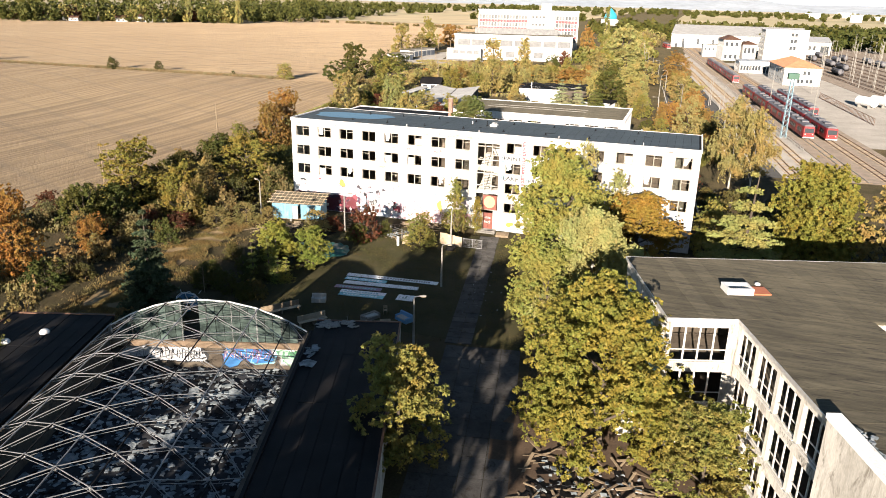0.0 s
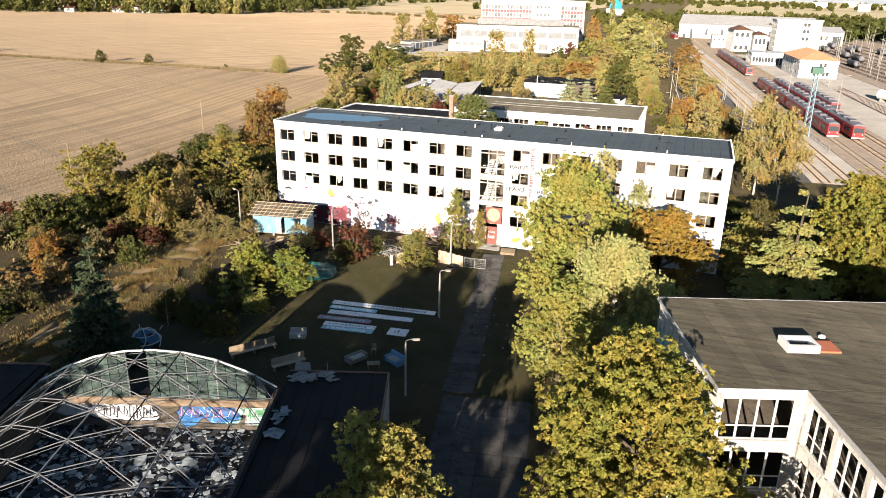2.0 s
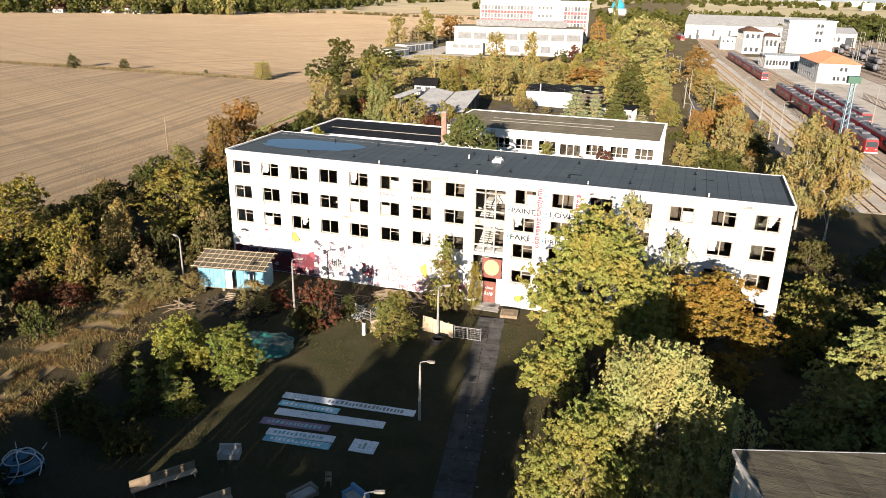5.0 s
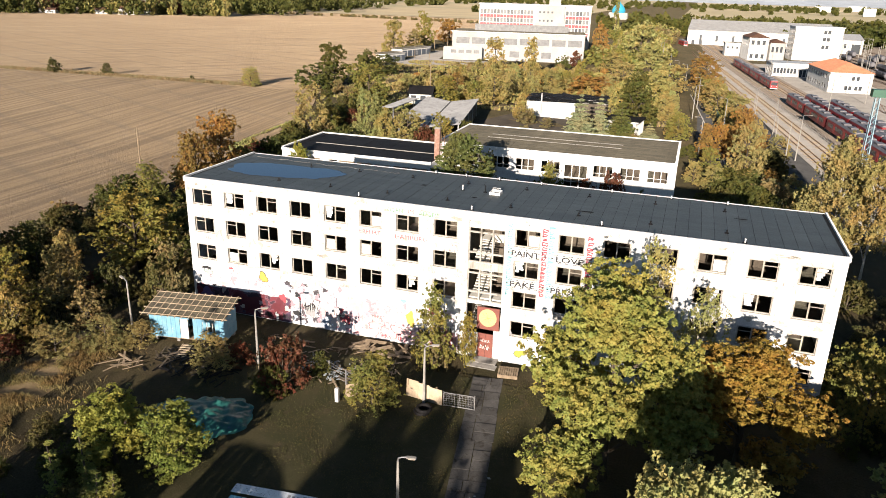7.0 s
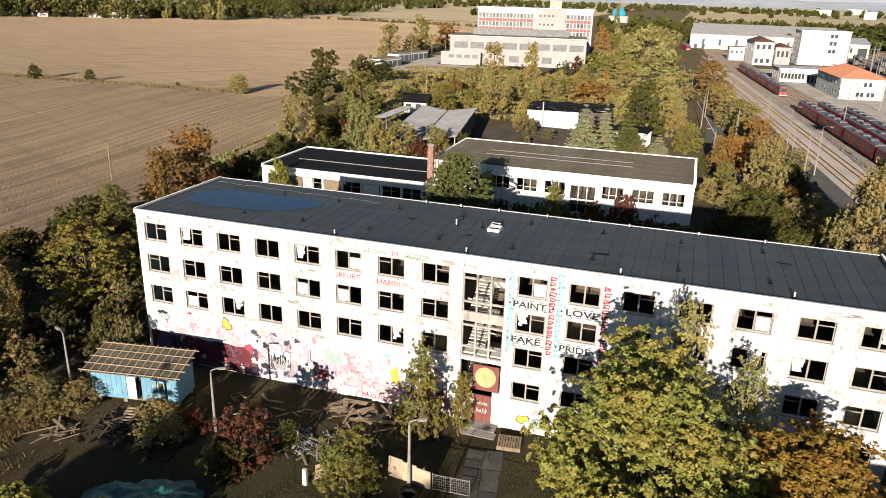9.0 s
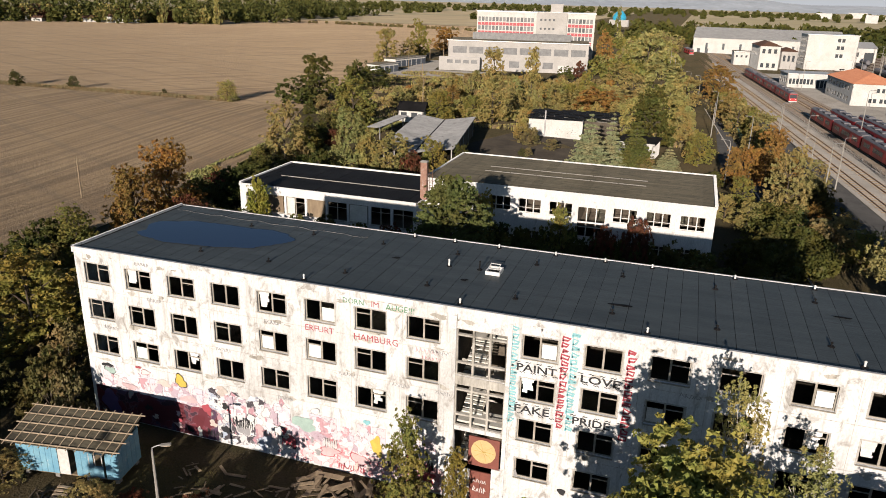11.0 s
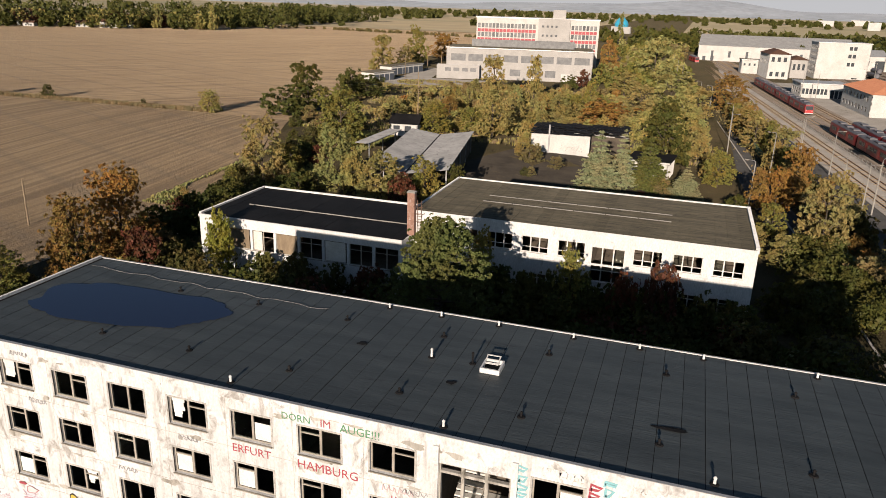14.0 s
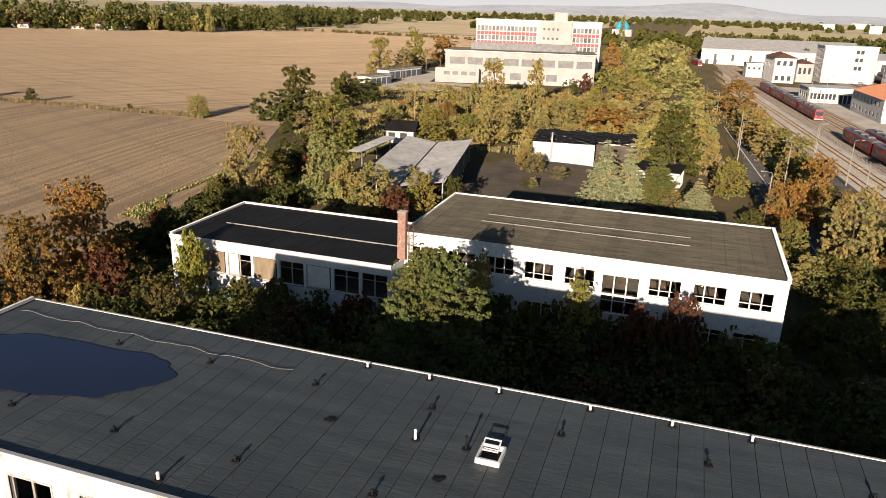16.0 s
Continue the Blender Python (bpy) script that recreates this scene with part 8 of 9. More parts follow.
pts, nor = [], []
while len(pts) < 46000:
    cx, cy = bank_spot(rngb.random())
    x, y = cx + rngb.normal() * 2.1, cy + rngb.normal() * 1.6
    if noise.noise((x * 0.45, y * 0.45, 9.0)) < -0.18 + 0.2 * rngb.random():
        continue
    pts.append((x, y, 0.1 + rngb.random() * 0.12))
    nor.append((rngb.normal() * 0.8, -0.8, 0.5))
me = leaf_mesh("dry_grass", np.array(pts), np.array(nor), rngb.uniform(0.10, 0.27, len(pts)), L_DRY, rngb, 0.6, 1.9, 0.2)
tagged(new("dry_grass", me), "tall dry golden grass on the bank", "grass", "", "stuff")
bank = Heap()
for k in range(14):
    p, q = bank_spot(k / 14), bank_spot((k + 1) / 14)
    w0, w1 = 2.6 + 0.7 * math.sin(k * 1.3), 2.6 + 0.7 * math.sin(k * 1.3 + 1.3)
    bank.quad((p[0] - w0, p[1], 0.07), (p[0] + w0 * 0.8, p[1], 0.05), (q[0] + w1 * 0.8, q[1], 0.05), (q[0] - w1, q[1], 0.07))
tagged(bank.done("grass_bank", STRAW), "bank of dry straw-coloured grass", "grass", "", "structure")

# rough grass and weeds that catch the low sun
def weeds(name, label, n, place, material, low, high):
    pts, nor = [], []
    while len(pts) < n:
        x, y = place()
        if noise.noise((x * 0.12, y * 0.12, 5.0)) < -0.12 * rngb.random():
            continue
        pts.append((x, y, lie(x, y) + low * 0.5))
        nor.append((rngb.normal() * 0.6, -1.0, 0.25))
    me = leaf_mesh(name, np.array(pts), np.array(nor), rngb.uniform(low, high, n), material, rngb, 0.8, 1.3, 0.45)
    return tagged(new(name, me), label, "grass", "", "stuff")


def belt_spot():
    y = rngb.uniform(-62, 62)
    return rngb.uniform(-34, -16 if y > 2 else -7 + min(0, (y + 20) * 0.2)), y


def rear_spot():
    y = rngb.uniform(128, 246)
    return rngb.uniform(field_edge(y) + 3, 46 - (y - 125) * 0.077), y


def road_spot():
    y = rngb.uniform(58, 250)
    return 58.4 - (y - 125) * 0.077 + rngb.normal() * 2.2, y


weeds("dry_grass", "rough brown grass and weeds by the field", 16000, belt_spot, L_BROWN, 0.25, 0.6)
weeds("dry_grass", "olive weeds by the field", 9000, belt_spot, L_SCRUB, 0.25, 0.6)
weeds("dry_grass", "tall dry grass before the far office block", 20000, rear_spot, L_STRAW, 0.4, 0.95)
weeds("dry_grass", "olive weeds before the far office block", 14000, rear_spot, L_OLIVE, 0.4, 0.95)
weeds("dry_grass", "dry weeds along the railway road", 7000, road_spot, L_BROWN, 0.3, 0.7)
weeds("dry_grass", "weeds between canopy and field", 8000, lambda: (rngb.uniform(-42, -24), rngb.uniform(64, 130)), L_OLIVE, 0.3, 0.7)

# tufts on the lawn
pts, nor = [], []
for k in range(70000):
    y = rngb.uniform(-37, -3)
    x = rngb.uniform(8, 43) - 0.16 * (y + 20)
    on_path = abs((x - 32.6) - (y + 4) * -0.175) < 1.6
    if on_path or noise.noise((x * 0.3, y * 0.3, 3.0)) < -0.35 + 0.5 * rngb.random():
        continue
    pts.append((x, y, 0.05 + rngb.random() * 0.04))
    nor.append((rngb.normal(), -1.0, 0.3))
me = leaf_mesh("lawn_tufts", np.array(pts), np.array(nor), rngb.uniform(0.05, 0.12, len(pts)), leafy("lawn_blades", [(0.06, 0.062, 0.02), (0.095, 0.085, 0.03), (0.14, 0.105, 0.045), (0.07, 0.065, 0.024)], 0.25, 0.8), rngb, 0.6, 1.5, 0.3)
tagged(new("lawn_tufts", me), "short ragged olive grass", "grass", "", "stuff")

# pale grass on the strip that divides the field
pts, nor = [], []
for k in range(9000):
    u = rngb.random() ** 1.4
    x = -79 - 300 * u
    pts.append((x, 137.9 - 6 * u + rngb.normal() * 1.1, lie(x, 136) + 0.25 + rngb.random() * 0.3))
    nor.append((rngb.normal() * 0.5, -1.0, 0.3))
me = leaf_mesh("dry_grass", np.array(pts), np.array(nor), rngb.uniform(0.3, 0.7, len(pts)), L_STRAW, rngb, 0.6, 1.6, 0.5)
tagged(new("dry_grass", me), "tall pale grass on the strip across the field", "grass", "", "stuff")

# ---- plants ----
species("lime", "broad lime tree with green and yellowing leaves", "tree", 1, height=14, spread=5.6, leaves=76000, size=0.165, bark=BARK, leaf=L_LIME, base=0.1, tuft=22)
species("maple", "broad maple turning yellow in autumn", "tree", 1, height=12, spread=5.2, leaves=76000, size=0.16, bark=BARK, leaf=L_MAPLE, base=0.06, tuft=22)
species("orange", "maple with orange autumn leaves", "tree", 1, height=11, spread=4.6, leaves=46000, size=0.16, base=0.1, bark=BARK, leaf=L_ORANGE, tuft=22)
species("weeping", "weeping birch with pale olive leaves", "tree", 1, height=15, spread=5.0, leaves=96000, size=0.115, bark=BIRCH, leaf=L_BIRCH, droop=0.62, base=0.1, fill=1.2, tuft=18)
species("birch", "slender sparse birch with thin olive leaves", "tree", 2, height=13, spread=2.4, leaves=3600, size=0.13, bark=BIRCH, leaf=L_OLIVE, droop=0.4, base=0.3, fill=2.0, tuft=16)
species("bigbirch", "tall airy birch with thin brown-olive leaves and pale trunk", "tree", 2, height=16, spread=4.0, leaves=15000, size=0.17, bark=BIRCH, leaf=L_HAZEL, droop=0.35, base=0.2, fill=1.7, tuft=16, stem_scale=0.5)
species("small", "small leafy tree with green and yellow leaves", "tree", 2, height=8, spread=3.0, leaves=22000, size=0.14, base=0.09, bark=BARK, leaf=L_MIXED, tuft=22)
species("yardtree", "small bright green tree in the courtyard", "tree", 2, height=7, spread=2.6, leaves=16000, size=0.14, base=0.12, bark=BARK, leaf=L_FRESH, fill=1.6, tuft=18)
species("green", "dense dark green broadleaf tree", "tree", 2, height=10, spread=4.2, leaves=8000, size=0.25, bark=BARK, base=0.05, leaf=L_GREEN, tuft=16)
species("mixed", "leafy tree with yellow-green foliage", "tree", 3, height=10, spread=4.0, leaves=8000, size=0.25, bark=BARK, base=0.05, leaf=L_MIXED, tuft=16)
species("olive", "tall airy tree with olive foliage", "tree", 3, height=12, spread=4.0, leaves=8000, size=0.25, bark=BARK, base=0.05, leaf=L_OLIVE, droop=0.3, fill=1.6, tuft=16)
species("hazel", "airy tree with brownish olive leaves", "tree", 3, height=10, spread=3.8, leaves=7000, size=0.24, bark=BARK, base=0.05, leaf=L_HAZEL, fill=1.6, tuft=16)
species("rusty", "tree with orange and yellow autumn leaves", "tree", 3, height=9, spread=4.0, leaves=8000, size=0.24, bark=BARK, base=0.05, leaf=L_RUST, tuft=16)
species("spruce", "dark blue-green spruce beside the hall", "conifer", 1, height=12, spread=2.8, leaves=26000, size=0.2, bark=BARK, leaf=L_SPRUCE, base=0.06, style="cone", tuft=5)
species("silver", "silvery fir with pale needles", "conifer", 1, height=12, spread=3.3, leaves=15000, size=0.27, bark=BARK, leaf=L_SILVER, base=0.03, style="cone", tuft=6)
species("fir", "green fir with level branches", "conifer", 1, height=12, spread=4.2, leaves=15000, size=0.27, bark=BARK, leaf=L_PINE, base=0.04, style="cone", tuft=6)
species("larch", "yellow-green conifer with level branches", "conifer", 1, height=14, spread=5.0, leaves=56000, size=0.17, bark=BARK, leaf=leafy("larch_needles", [(0.25, 0.24, 0.085), (0.34, 0.32, 0.115), (0.2, 0.195, 0.07)], 0.2), base=0.05, style="cone", tuft=8, tiers=10)
species("cypress", "narrow yellow-green cypress shrub", "conifer", 1, height=5, spread=0.8, leaves=3000, size=0.13, bark=BARK, leaf=L_LIME, base=0.02, style="cone", tuft=8)
species("pine", "round olive-green pine with separate tufted boughs", "conifer", 1, height=12, spread=4.6, leaves=42000, size=0.13, bark=BARK, leaf=L_PINE, base=0.42, style="pine", tuft=26)
species("bush", "dense dark green leafy shrub", "bush", 3, height=3, spread=2.0, leaves=2400, size=0.2, bark=BARK, leaf=L_GREEN, style="bush", base=0.05, tuft=13)
species("brown", "dry brown shrub with thin twigs", "bush", 3, height=3, spread=1.9, leaves=1900, size=0.19, bark=BARK, leaf=L_BROWN, style="bush", base=0.05, tuft=13, fill=1.5)
species("yellow", "yellowing shrub with golden leaves", "bush", 2, height=3, spread=1.9, leaves=2400, size=0.2, bark=BARK, leaf=L_YELLOW, style="bush", base=0.05, tuft=13)
species("red", "shrub with dark red autumn leaves", "bush", 2, height=3, spread=1.9, leaves=2200, size=0.2, bark=BARK, leaf=L_RED, style="bush", base=0.05, tuft=13)
species("olivebush", "wild olive-green shrub in scrub", "bush", 3, height=3, spread=2.1, leaves=2400, size=0.2, bark=BARK, leaf=L_SCRUB, style="bush", base=0.05, tuft=13)
species("gold", "tree with pale golden autumn leaves", "tree", 3, height=9, spread=3.4, leaves=7000, size=0.24, bark=BARK, base=0.05, leaf=L_YELLOW, fill=1.5, tuft=16)
species("tall", "unseen tall tree with a high green crown, added for shade", "tree", 2, height=18, spread=4.6, leaves=5000, size=0.5, bark=BARK, leaf=L_GREEN, base=0.8)
def in_box(x0, y0, x1, y1, h0, h1):
    def f(rng):
        h = rng.uniform(h0, h1)
        return rng.uniform(x0, x1), rng.uniform(y0, y1), h, h * rng.uniform(0.9, 1.5)
    return f


# field edge and belt beside the four-storey block
plant("rusty", -25.7, 42.0, 12.0, 9.5)
plant("rusty", -24.4, 33.6, 10.9, 8.5)
plant("red", -19.0, 38.0, 6.0, 6.0)
plant("mixed", -26.1, 25.4, 7.2, 5.4)
plant("bush", -31.9, 25.5, 4.8, 7.0)
plant("bush", -28.5, 21.0, 4.2, 6.0)
plant("mixed", -12.4, 6.2, 9.6, 10.6)
plant("brown", -5.5, 3.0, 5.2, 5.5)
plant("olivebush", -2.8, -1.4, 5.6, 5.2)
plant("olivebush", -8.7, -1.9, 4.2, 4.8)
plant("brown", 0.0, -2.5, 4.9, 3.2)
plant("brown", -7.9, -6.7, 3.4, 4.4)
plant("hazel", -15.1, -1.3, 7.0, 3.6)
plant("mixed", -21.9, -10.2, 10.6, 11.0)
plant("green", -21.8, 0.9, 6.2, 4.6)
plant("mixed", -11.4, -12.5, 8.2, 6.2)
plant("hazel", -11.8, -5.5, 7.2, 4.4)
plant("bush", -22.6, -19.2, 5.8, 7.4)
plant("bush", -19.8, -15.9, 4.9, 6.2)
plant("red", -9.5, -15.6, 2.2, 4.2)
plant("bush", -6.2, -22.7, 3.6, 3.4)
plant("rusty", -11.6, -29.3, 5.2, 4.2)
plant("brown", -10.8, -23.2, 4.0, 4.4)
plant("hazel", -4.8, -13.6, 3.2, 4.2)
plant("hazel", -1.6, -10.9, 3.4, 4.2)
plant("hazel", 1.0, -9.4, 2.6, 3.4)
plant("rusty", -15.7, -37.2, 10.0, 7.2)
plant("brown", -1.0, -49.0, 5.2, 4.0)
plant("brown", 2.0, -55.0, 4.6, 4.0)
plant("small", 5.4, -58.8, 6.2, 4.0)
plant("hazel", -9.7, -13.3, 6.0, 3.4)
plant("bush", -27.0, 49.5, 5.0, 6.5)
plant("bush", -24.0, 55.0, 5.6, 6.5)
plant("green", -22.5, 60.0, 7.0, 7.0)
plant("mixed", -19.0, 63.0, 5.2, 4.0)
plant("red", -22.0, 57.5, 4.0, 3.6)
# courtyard and hall
plant("spruce", 8.6, -43.2, 12.0, 6.2)
plant("yardtree", 11.4, -24.4, 6.0, 5.4)
plant("yardtree", 16.1, -24.0, 5.3, 5.0)
plant("cypress", 11.1, -29.1, 4.9, 1.7)
plant("cypress", 12.5, -28.0, 5.2, 1.6)
plant("cypress", 14.0, -28.8, 3.2, 1.8)
plant("cypress", 14.9, -28.4, 3.0, 1.8)
plant("hazel", 9.5, -10.5, 3.4, 4.0, label="low brown-olive shrub beside the blue hut")
plant("red", 11.4, -9.2, 2.2, 2.4)
plant("red", 17.0, -11.4, 4.8, 4.2)
plant("bush", 16.6, -12.6, 2.6, 3.0)
plant("mixed", 25.0, -11.2, 4.9, 4.6, label="olive and golden shrub beside the plywood fence")
plant("mixed", 27.4, -3.5, 7.4, 3.7)
plant("brown", 27.9, -3.4, 3.6, 1.9)
plant("mixed", 30.0, -1.4, 5.2, 1.9)
plant("bush", 18.7, -8.1, 2.2, 2.2)
plant("maple", 53.2, -49.6, 13.4, 11.8)
plant("small", 39.9, -56.0, 9.4, 7.6)
plant("small", 60.4, -53.0, 7.4, 6.8)
plant("lime", 43.6, -14.0, 15.2, 12.5)
plant("orange", 52.4, -9.4, 10.0, 11.0)
plant("weeping", 49.5, -28.4, 12.2, 11.0)
plant("lime", 45.6, -31.5, 9.5, 7.0)
plant("birch", 45.4, -5.4, 15.4, 4.2)
plant("birch", 49.0, -4.2, 12.0, 4.5)
plant("larch", 63.8, -17.6, 15.6, 13.0)
plant("maple", 73.0, -3.0, 14.5, 11.5)
plant("hazel", 80.5, -4.0, 13.0, 9.0)
plant("mixed", 60.8, 1.0, 6.8, 5.0)
plant("mixed", 61.5, -3.0, 8.0, 4.4)
# behind the block, towards the railway
plant("bigbirch", 65.1, 40.9, 16.8, 9.0)
plant("bigbirch", 68.2, 36.1, 15.5, 8.0)
plant("bigbirch", 67.5, 52.0, 13.0, 8.0)
plant("hazel", 56.7, 79.5, 12.0, 7.2)
plant("hazel", 62.7, 93.1, 5.0, 4.6)
plant("brown", 59.7, 65.6, 4.6, 7.5)
plant("hazel", 63.6, 69.7, 5.0, 5.0)
plant("mixed", 65.0, 62.3, 5.0, 5.0)
plant("rusty", 50.4, 102.5, 7.3, 5.8)
plant("mixed", 51.0, 85.5, 5.4, 5.2)
plant("gold", 48.2, 76.3, 4.5, 3.6)
plant("gold", 51.2, 72.3, 4.8, 4.5)
plant("rusty", 57.3, 116.2, 9.5, 7.0)
plant("mixed", 44.2, 116.4, 6.8, 6.2)
plant("bush", 46.8, 100.5, 2.4, 4.2)
plant("rusty", 49.9, 236.5, 11.6, 12.4)
plant("hazel", 51.7, 184.0, 7.5, 8.7)
plant("hazel", 53.2, 162.2, 8.4, 7.8)
plant("hazel", 57.4, 145.0, 8.8, 7.7)
plant("rusty", 52.8, 101.2, 7.6, 6.0)
plant("rusty", 56.2, 108.7, 5.4, 4.8)
plant("hazel", 64.7, 106.7, 5.4, 5.3)
# rear yard, canopy and workshop
plant("hazel", -30.3, 80.8, 12.1, 7.8, label="tall olive-brown tree at the field edge")
plant("mixed", -29.2, 88.3, 5.4, 5.0)
plant("green", -60.9, 152.8, 13.0, 11.5)
plant("bush", -61.7, 143.4, 7.4, 12.5)
plant("mixed", -30.2, 110.7, 12.3, 11.2, label="tall yellow-green tree beside the canopy")
plant("green", -59.6, 187.7, 7.1, 14.7)
plant("bush", -71.2, 200.6, 7.2, 9.2)
plant("olive", -17.4, 82.1, 11.0, 7.8)
plant("olive", -13.8, 81.5, 7.4, 5.0)
plant("gold", -6.0, 75.4, 9.0, 8.6)
plant("mixed", 0.2, 78.5, 7.6, 5.6)
plant("green", 3.6, 84.0, 6.0, 4.0)
plant("red", -1.4, 73.0, 6.2, 5.2)
plant("bush", -23.9, 77.1, 2.8, 4.4)
plant("olivebush", -19.9, 76.7, 3.8, 4.9)
plant("red", -27.5, 96.0, 3.6, 4.4)
plant("gold", -4.3, 135.1, 11.3, 8.8)
plant("mixed", -17.9, 133.1, 7.6, 9.3)
plant("rusty", -23.5, 162.2, 5.4, 4.9)
plant("mixed", -10.8, 140.0, 6.0, 7.0)
plant("hazel", -24.8, 213.0, 13.8, 8.8)
plant("gold", -9.4, 203.6, 15.0, 6.5)
plant("gold", 15.0, 241.6, 9.1, 11.6)
plant("bush", -5.5, 248.0, 5.2, 6.1)
plant("red", -1.4, 255.7, 6.5, 5.8)
plant("gold", -88.5, 268.0, 15.7, 11.2)
plant("mixed", -88.6, 309.9, 17.0, 10.1)
plant("rusty", -91.5, 359.9, 13.0, 16.5)
plant("hazel", -85.0, 285.0, 11.0, 9.0)
plant("rusty", 18.3, 162.2, 7.9, 15.8)
plant("green", 33.7, 125.6, 14.2, 11.0, label="tall green ash tree by the road")
plant("olive", 29.5, 132.0, 11.0, 8.0)
plant("olive", 32.4, 195.9, 14.6, 17.4)
plant("hazel", 24.5, 188.0, 11.0, 10.0)
plant("olive", 36.0, 170.0, 11.0, 9.0)
plant("hazel", 40.0, 205.0, 10.0, 10.0)
plant("olive", 22.6, 280.0, 20.4, 17.9)
plant("rusty", 2.0, 305.5, 16.3, 9.2)
plant("mixed", 8.5, 203.9, 8.3, 5.9)
plant("silver", 24.1, 99.3, 10.9, 9.2)
plant("silver", 27.4, 107.4, 10.2, 5.4)
plant("fir", 32.0, 108.7, 8.8, 8.6)
plant("silver", 38.6, 102.1, 6.0, 7.0, label="small pale olive conifer by the road")
plant("gold", 5.1, 166.0, 7.7, 8.6)
plant("gold", 8.9, 172.6, 5.1, 7.3)
plant("brown", 8.5, 116.3, 2.7, 6.0)
plant("gold", 6.4, 119.4, 4.2, 3.9)
plant("gold", 9.4, 118.0, 3.4, 3.0)
plant("brown", 14.5, 113.0, 2.2, 4.0)
# between the two blocks
plant("pine", 20.4, 26.4, 15.4, 9.8)
plant("yardtree", -9.6, 39.0, 9.6, 3.4, label="slender bright yellow-green sapling before the low wing")
plant("mixed", 19.6, 40.8, 10.2, 4.6)
plant("mixed", 28.8, 41.0, 9.2, 4.6)
plant("red", 33.7, 41.2, 7.4, 4.6)
plant("red", 37.3, 41.4, 8.6, 4.4)
plant("bush", 24.5, 40.6, 6.6, 4.6)
plant("olivebush", 41.0, 41.2, 6.4, 4.4)
plant("bush", 31.2, 40.0, 5.6, 4.4)
plant("yellow", -15.5, 30.0, 5.4, 3.0)
plant("yellow", -11.0, 28.0, 5.0, 2.4)
plant("yellow", -6.0, 27.0, 5.2, 5.0)
plant("red", -8.5, 26.0, 4.4, 4.4)
plant("olivebush", -9.5, 34.0, 6.2, 7.0)
for x, y, k, h in ((-4, 39.5, "bush", 5.0), (0, 39.5, "olivebush", 5.4), (4, 39.8, "bush", 4.8), (8, 40, "red", 5.0), (12.5, 41, "bush", 6.0), (-13, 37, "brown", 4.4)):
    plant(k, x, y, h, h * 0.9, group="scrub between the blocks")
plant("mixed", -31, 680, 25, 7, label="tall narrow poplar far off")
for x, y in ((-393, 546), (-369, 545), (-420, 536), (-640, 430)):
    plant("olive", x, y, 22, 8, label="tall narrow poplar at the wood edge")
# unseen trees added behind the flying start: they shade the hall and the yard
for x, y, h in ((10, -92, 10.0), (15.5, -93, 10.2), (21, -92, 9.9), (26.5, -93, 10.2), (31.5, -94, 10), (36, -93, 12.0), (41, -92, 12.2), (46, -98, 14.5), (52, -106, 10.5)):
    plant("mixed", x, y, h, h * 0.85)
plant("mixed", 33.8, -90.5, 12.6, 10.5)
plant("mixed", 38.6, -89.0, 11.8, 9.5)
for x, y, h in ((13.0, -93, 16.4), (32.5, -92, 17.2), (38, -93, 16.4)):
    plant("tall", x, y, h, 8.4)
# dark scrub where the side road begins
wood_stuff("scrub", "dark green scrub where the side road begins", 60, in_box(51.5, 52, 61, 79, 1.8, 4.4), 0.3, L_GREEN, 61, 200)
fr = random.Random(3)
# shaded undergrowth beside the courtyard
for k in range(22):
    plant(fr.choice(["bush", "bush", "olivebush"]), fr.uniform(4.5, 14.5), fr.uniform(-35, -21), fr.uniform(0.9, 2.4), group="undergrowth beside the courtyard")
plant("fir", 13.4, -28.8, 3.4, 1.5, label="young pale conifer sapling in the grass")
# low scrub between yard and field
for k in range(70):
    y = fr.uniform(-70, 20)
    x = fr.uniform(-33, -24) if y > -35 else fr.uniform(-30, -4)
    plant(fr.choice(["brown", "olivebush", "olivebush", "bush", "brown", "red"]), x, y, fr.uniform(1.8, 3.8), group="shrubs by the field")
for k in range(34):
    y = fr.uniform(-32, 2)
    plant(fr.choice(["brown", "brown", "olivebush", "hazel", "red"]), fr.uniform(-24, -11) - y * 0.1, y, fr.uniform(1.4, 3.4), group="shrubs by the field")
for k in range(40):
    y = fr.uniform(6, 40)
    plant(fr.choice(["olivebush", "bush", "brown", "bush"]), fr.uniform(-32, -6 if y < 13 else -14), y, fr.uniform(2.0, 4.2), group="shrubs by the field")
for k in range(26):
    y = fr.uniform(40, 76)
    plant(fr.choice(["bush", "olivebush", "brown", "bush", "red"]), fr.uniform(-33, -17), y, fr.uniform(2.2, 4.4), group="shrubs by the field")
# shaded scrub between the two blocks
for kx, (lf, sd) in enumerate(((L_GREEN, 51), (L_SCRUB, 52), (L_GREEN, 53), (L_RED, 54))):
    wood_stuff("scrub", ("dark green", "dull olive", "deep green", "reddish")[kx] + " scrub between the two blocks", (90, 80, 70, 30)[kx], in_box(-18, 16, 58, 40.5, 1.5, 4.8), 0.34, lf, sd, 240)
for k in range(30):
    plant(fr.choice(["bush", "olivebush", "bush", "red"]), fr.uniform(12, 46), fr.uniform(37.5, 42.5), fr.uniform(4.0, 5.8), group="scrub between the blocks")
for x in (21.8, 24.4, 27.0, 30.4, 33.0, 35.6, 38.6, 41.2, 44.0):
    plant("bush", x, 41.6 + fr.uniform(-0.6, 0.6), fr.uniform(5.6, 6.9), 4.4, group="scrub between the blocks")
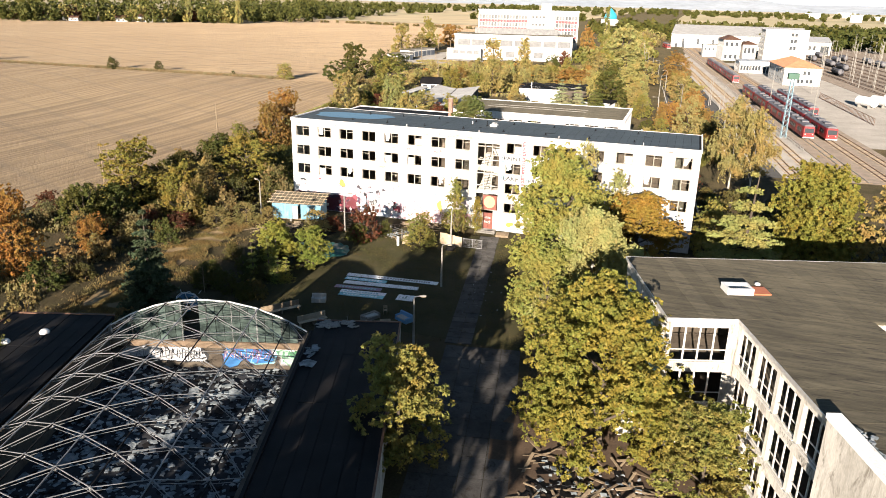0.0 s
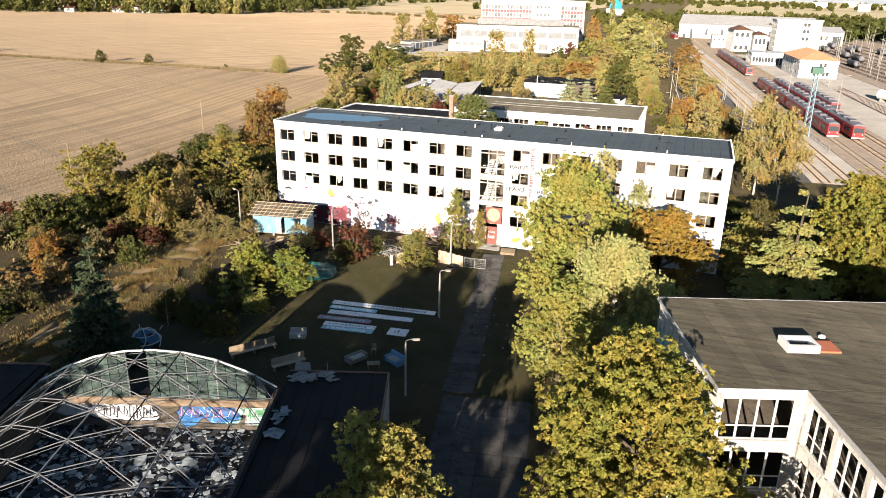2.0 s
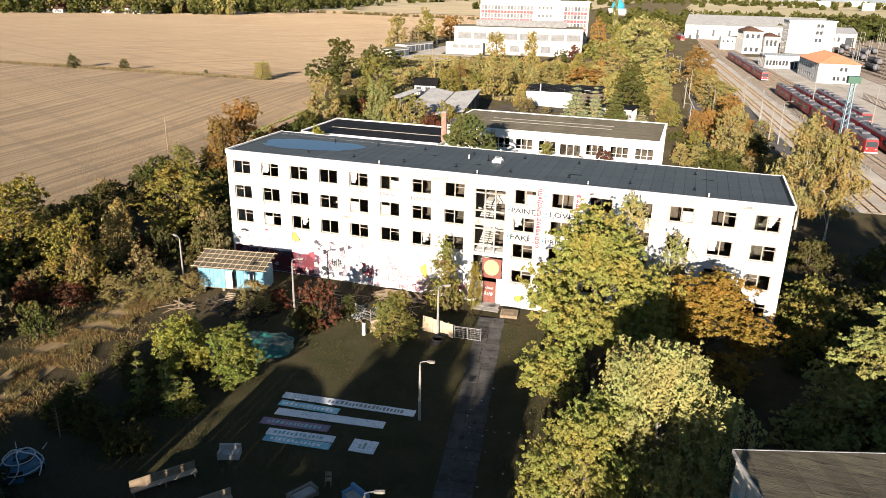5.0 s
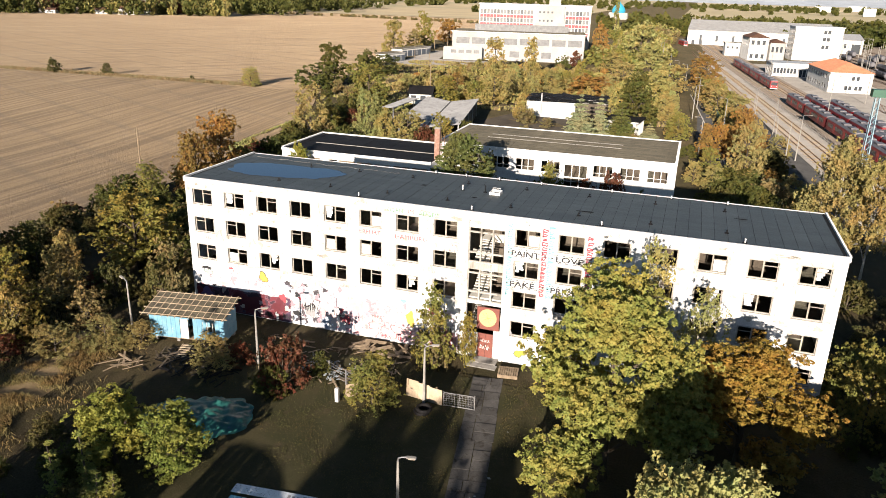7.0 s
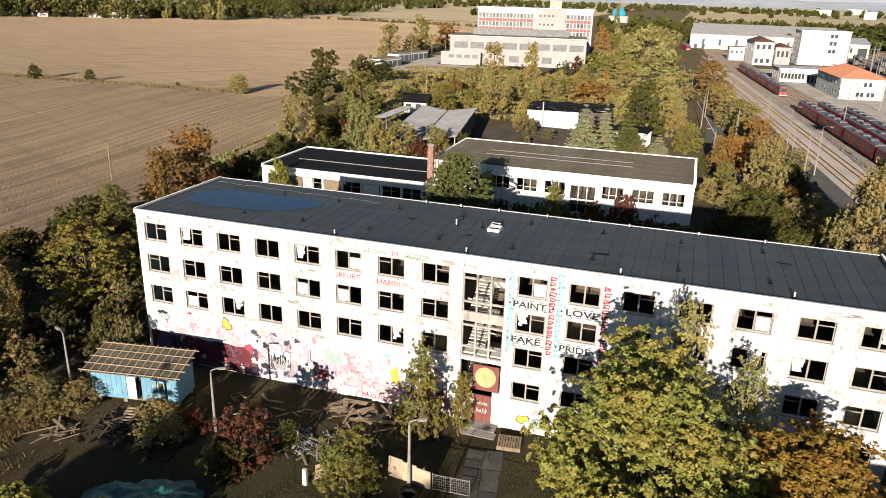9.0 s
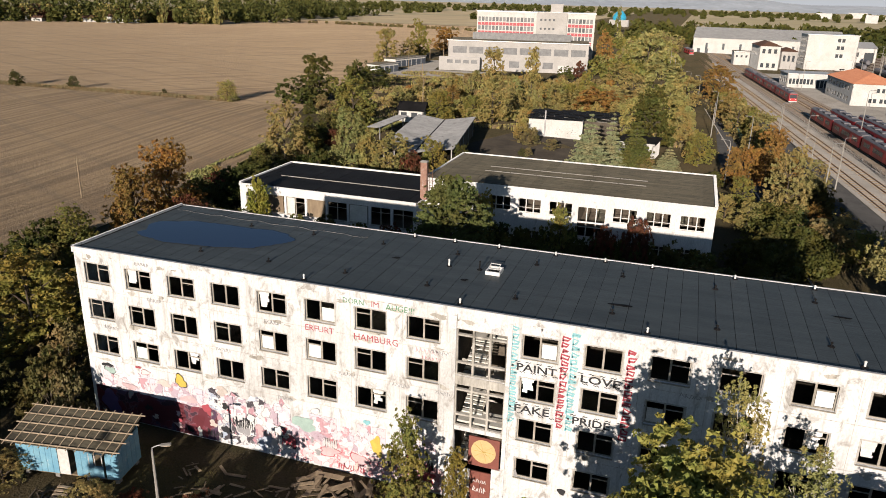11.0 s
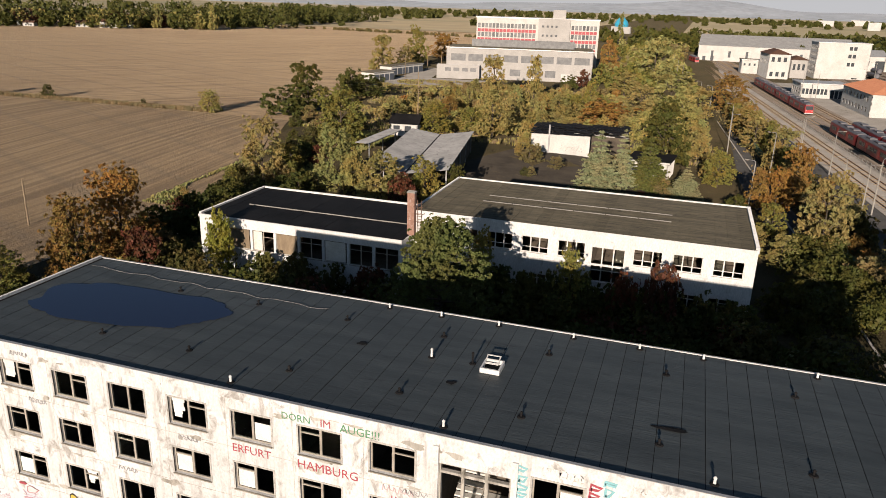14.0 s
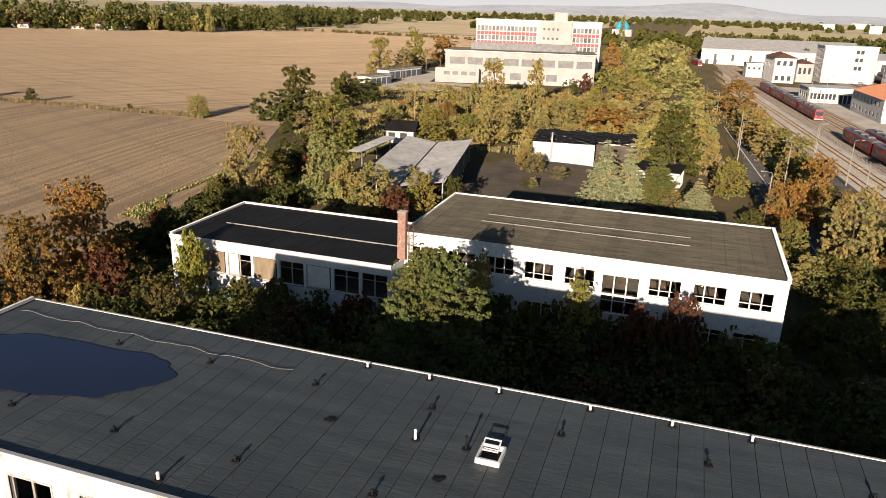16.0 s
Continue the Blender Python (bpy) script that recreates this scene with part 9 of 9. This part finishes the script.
for k in range(16):
    plant(fr.choice(["bush", "olivebush", "green"]), fr.uniform(46.5, 60), fr.uniform(28, 66), fr.uniform(2.4, 4.6), group="scrub beside the rear block")
for k in range(26):
    plant(fr.choice(["bush", "olivebush", "brown", "bush"]), fr.uniform(60.5, 75), fr.uniform(-8, 30), fr.uniform(1.6, 3.6), group="shrubs beside the block")
for k in range(14):
    plant(fr.choice(["bush", "green", "olivebush"]), fr.uniform(60, 84), fr.uniform(-20, 20), fr.uniform(1.5, 3.2), group="shrubs beside the block")
# rough growth before the far office block
for kx, (lf, n, sd) in enumerate(((L_OLIVE, 90, 31), (L_YELLOW, 70, 32), (L_HAZEL, 90, 33), (L_BROWN, 110, 34), (L_RUST, 24, 35))):
    wood_stuff("thicket", ("olive scrub", "golden scrub", "brown-olive scrub", "brown scrub", "rusty scrub")[kx] + " before the far office block", n, in_box(-44, 138, 40, 238, 0.8, 3.2), 0.5, lf, sd, 150)
for k in range(38):
    plant(fr.choice(["olive", "gold", "hazel", "gold", "hazel", "mixed"]), fr.uniform(-16, 40), fr.uniform(142, 200), fr.uniform(4.0, 7.5), group="trees before the office block")
for k in range(14):
    plant(fr.choice(["hazel", "gold", "olive"]), fr.uniform(-44, -16), fr.uniform(150, 225), fr.uniform(3.0, 5.5), group="trees before the office block")
for k in range(34):
    y = fr.uniform(64, 138)
    plant(fr.choice(["olivebush", "hazel", "brown", "bush", "mixed"]), fr.uniform(-36, -26) - max(0, y - 100) * 0.25, y, fr.uniform(2.2, 4.6), group="thicket beside the canopy")
for k in range(30):
    y = fr.uniform(120, 250)
    plant(fr.choice(["hazel", "rusty", "gold", "hazel", "brown", "mixed"]), 58.2 - (y - 125) * 0.077 + fr.uniform(-2.2, 2.2), y, fr.uniform(4, 7.5), group="trees along the road")
for k in range(18):
    y = fr.uniform(72, 120)
    plant(fr.choice(["hazel", "rusty", "olivebush", "brown"]), fr.uniform(57, 62), y, fr.uniform(2.5, 5.5), group="trees along the road")
for k in range(16):
    y = fr.uniform(120, 240)
    plant(fr.choice(["olive", "hazel", "gold"]), 43.5 - (y - 125) * 0.077 + fr.uniform(-2.5, 1), y, fr.uniform(4, 8), group="trees along the road")
for k in range(26):
    plant(fr.choice(["brown", "brown", "olivebush", "red"]), fr.uniform(8, 40), fr.uniform(66, 116), fr.uniform(0.9, 2.2), group="weeds in the rear yard")
for y in (98, 112, 128, 137, 161, 172, 196, 214, 232):
    plant(fr.choice(["bush", "olivebush", "bush", "brown"]), field_edge(y) + fr.uniform(3, 7), y, fr.uniform(2.0, 4), group="shrubs by the field")
# lone trees in the field
for x, y, h in ((-155, 135, 4.6), (-136, 138, 3.8), (-104, 139, 1.8), (-81.5, 137.5, 5.9), (-222, 139, 5)):
    plant("olivebush" if h < 5.8 else "olive", x, y, h, h * 1.1, group="lone trees in the field")
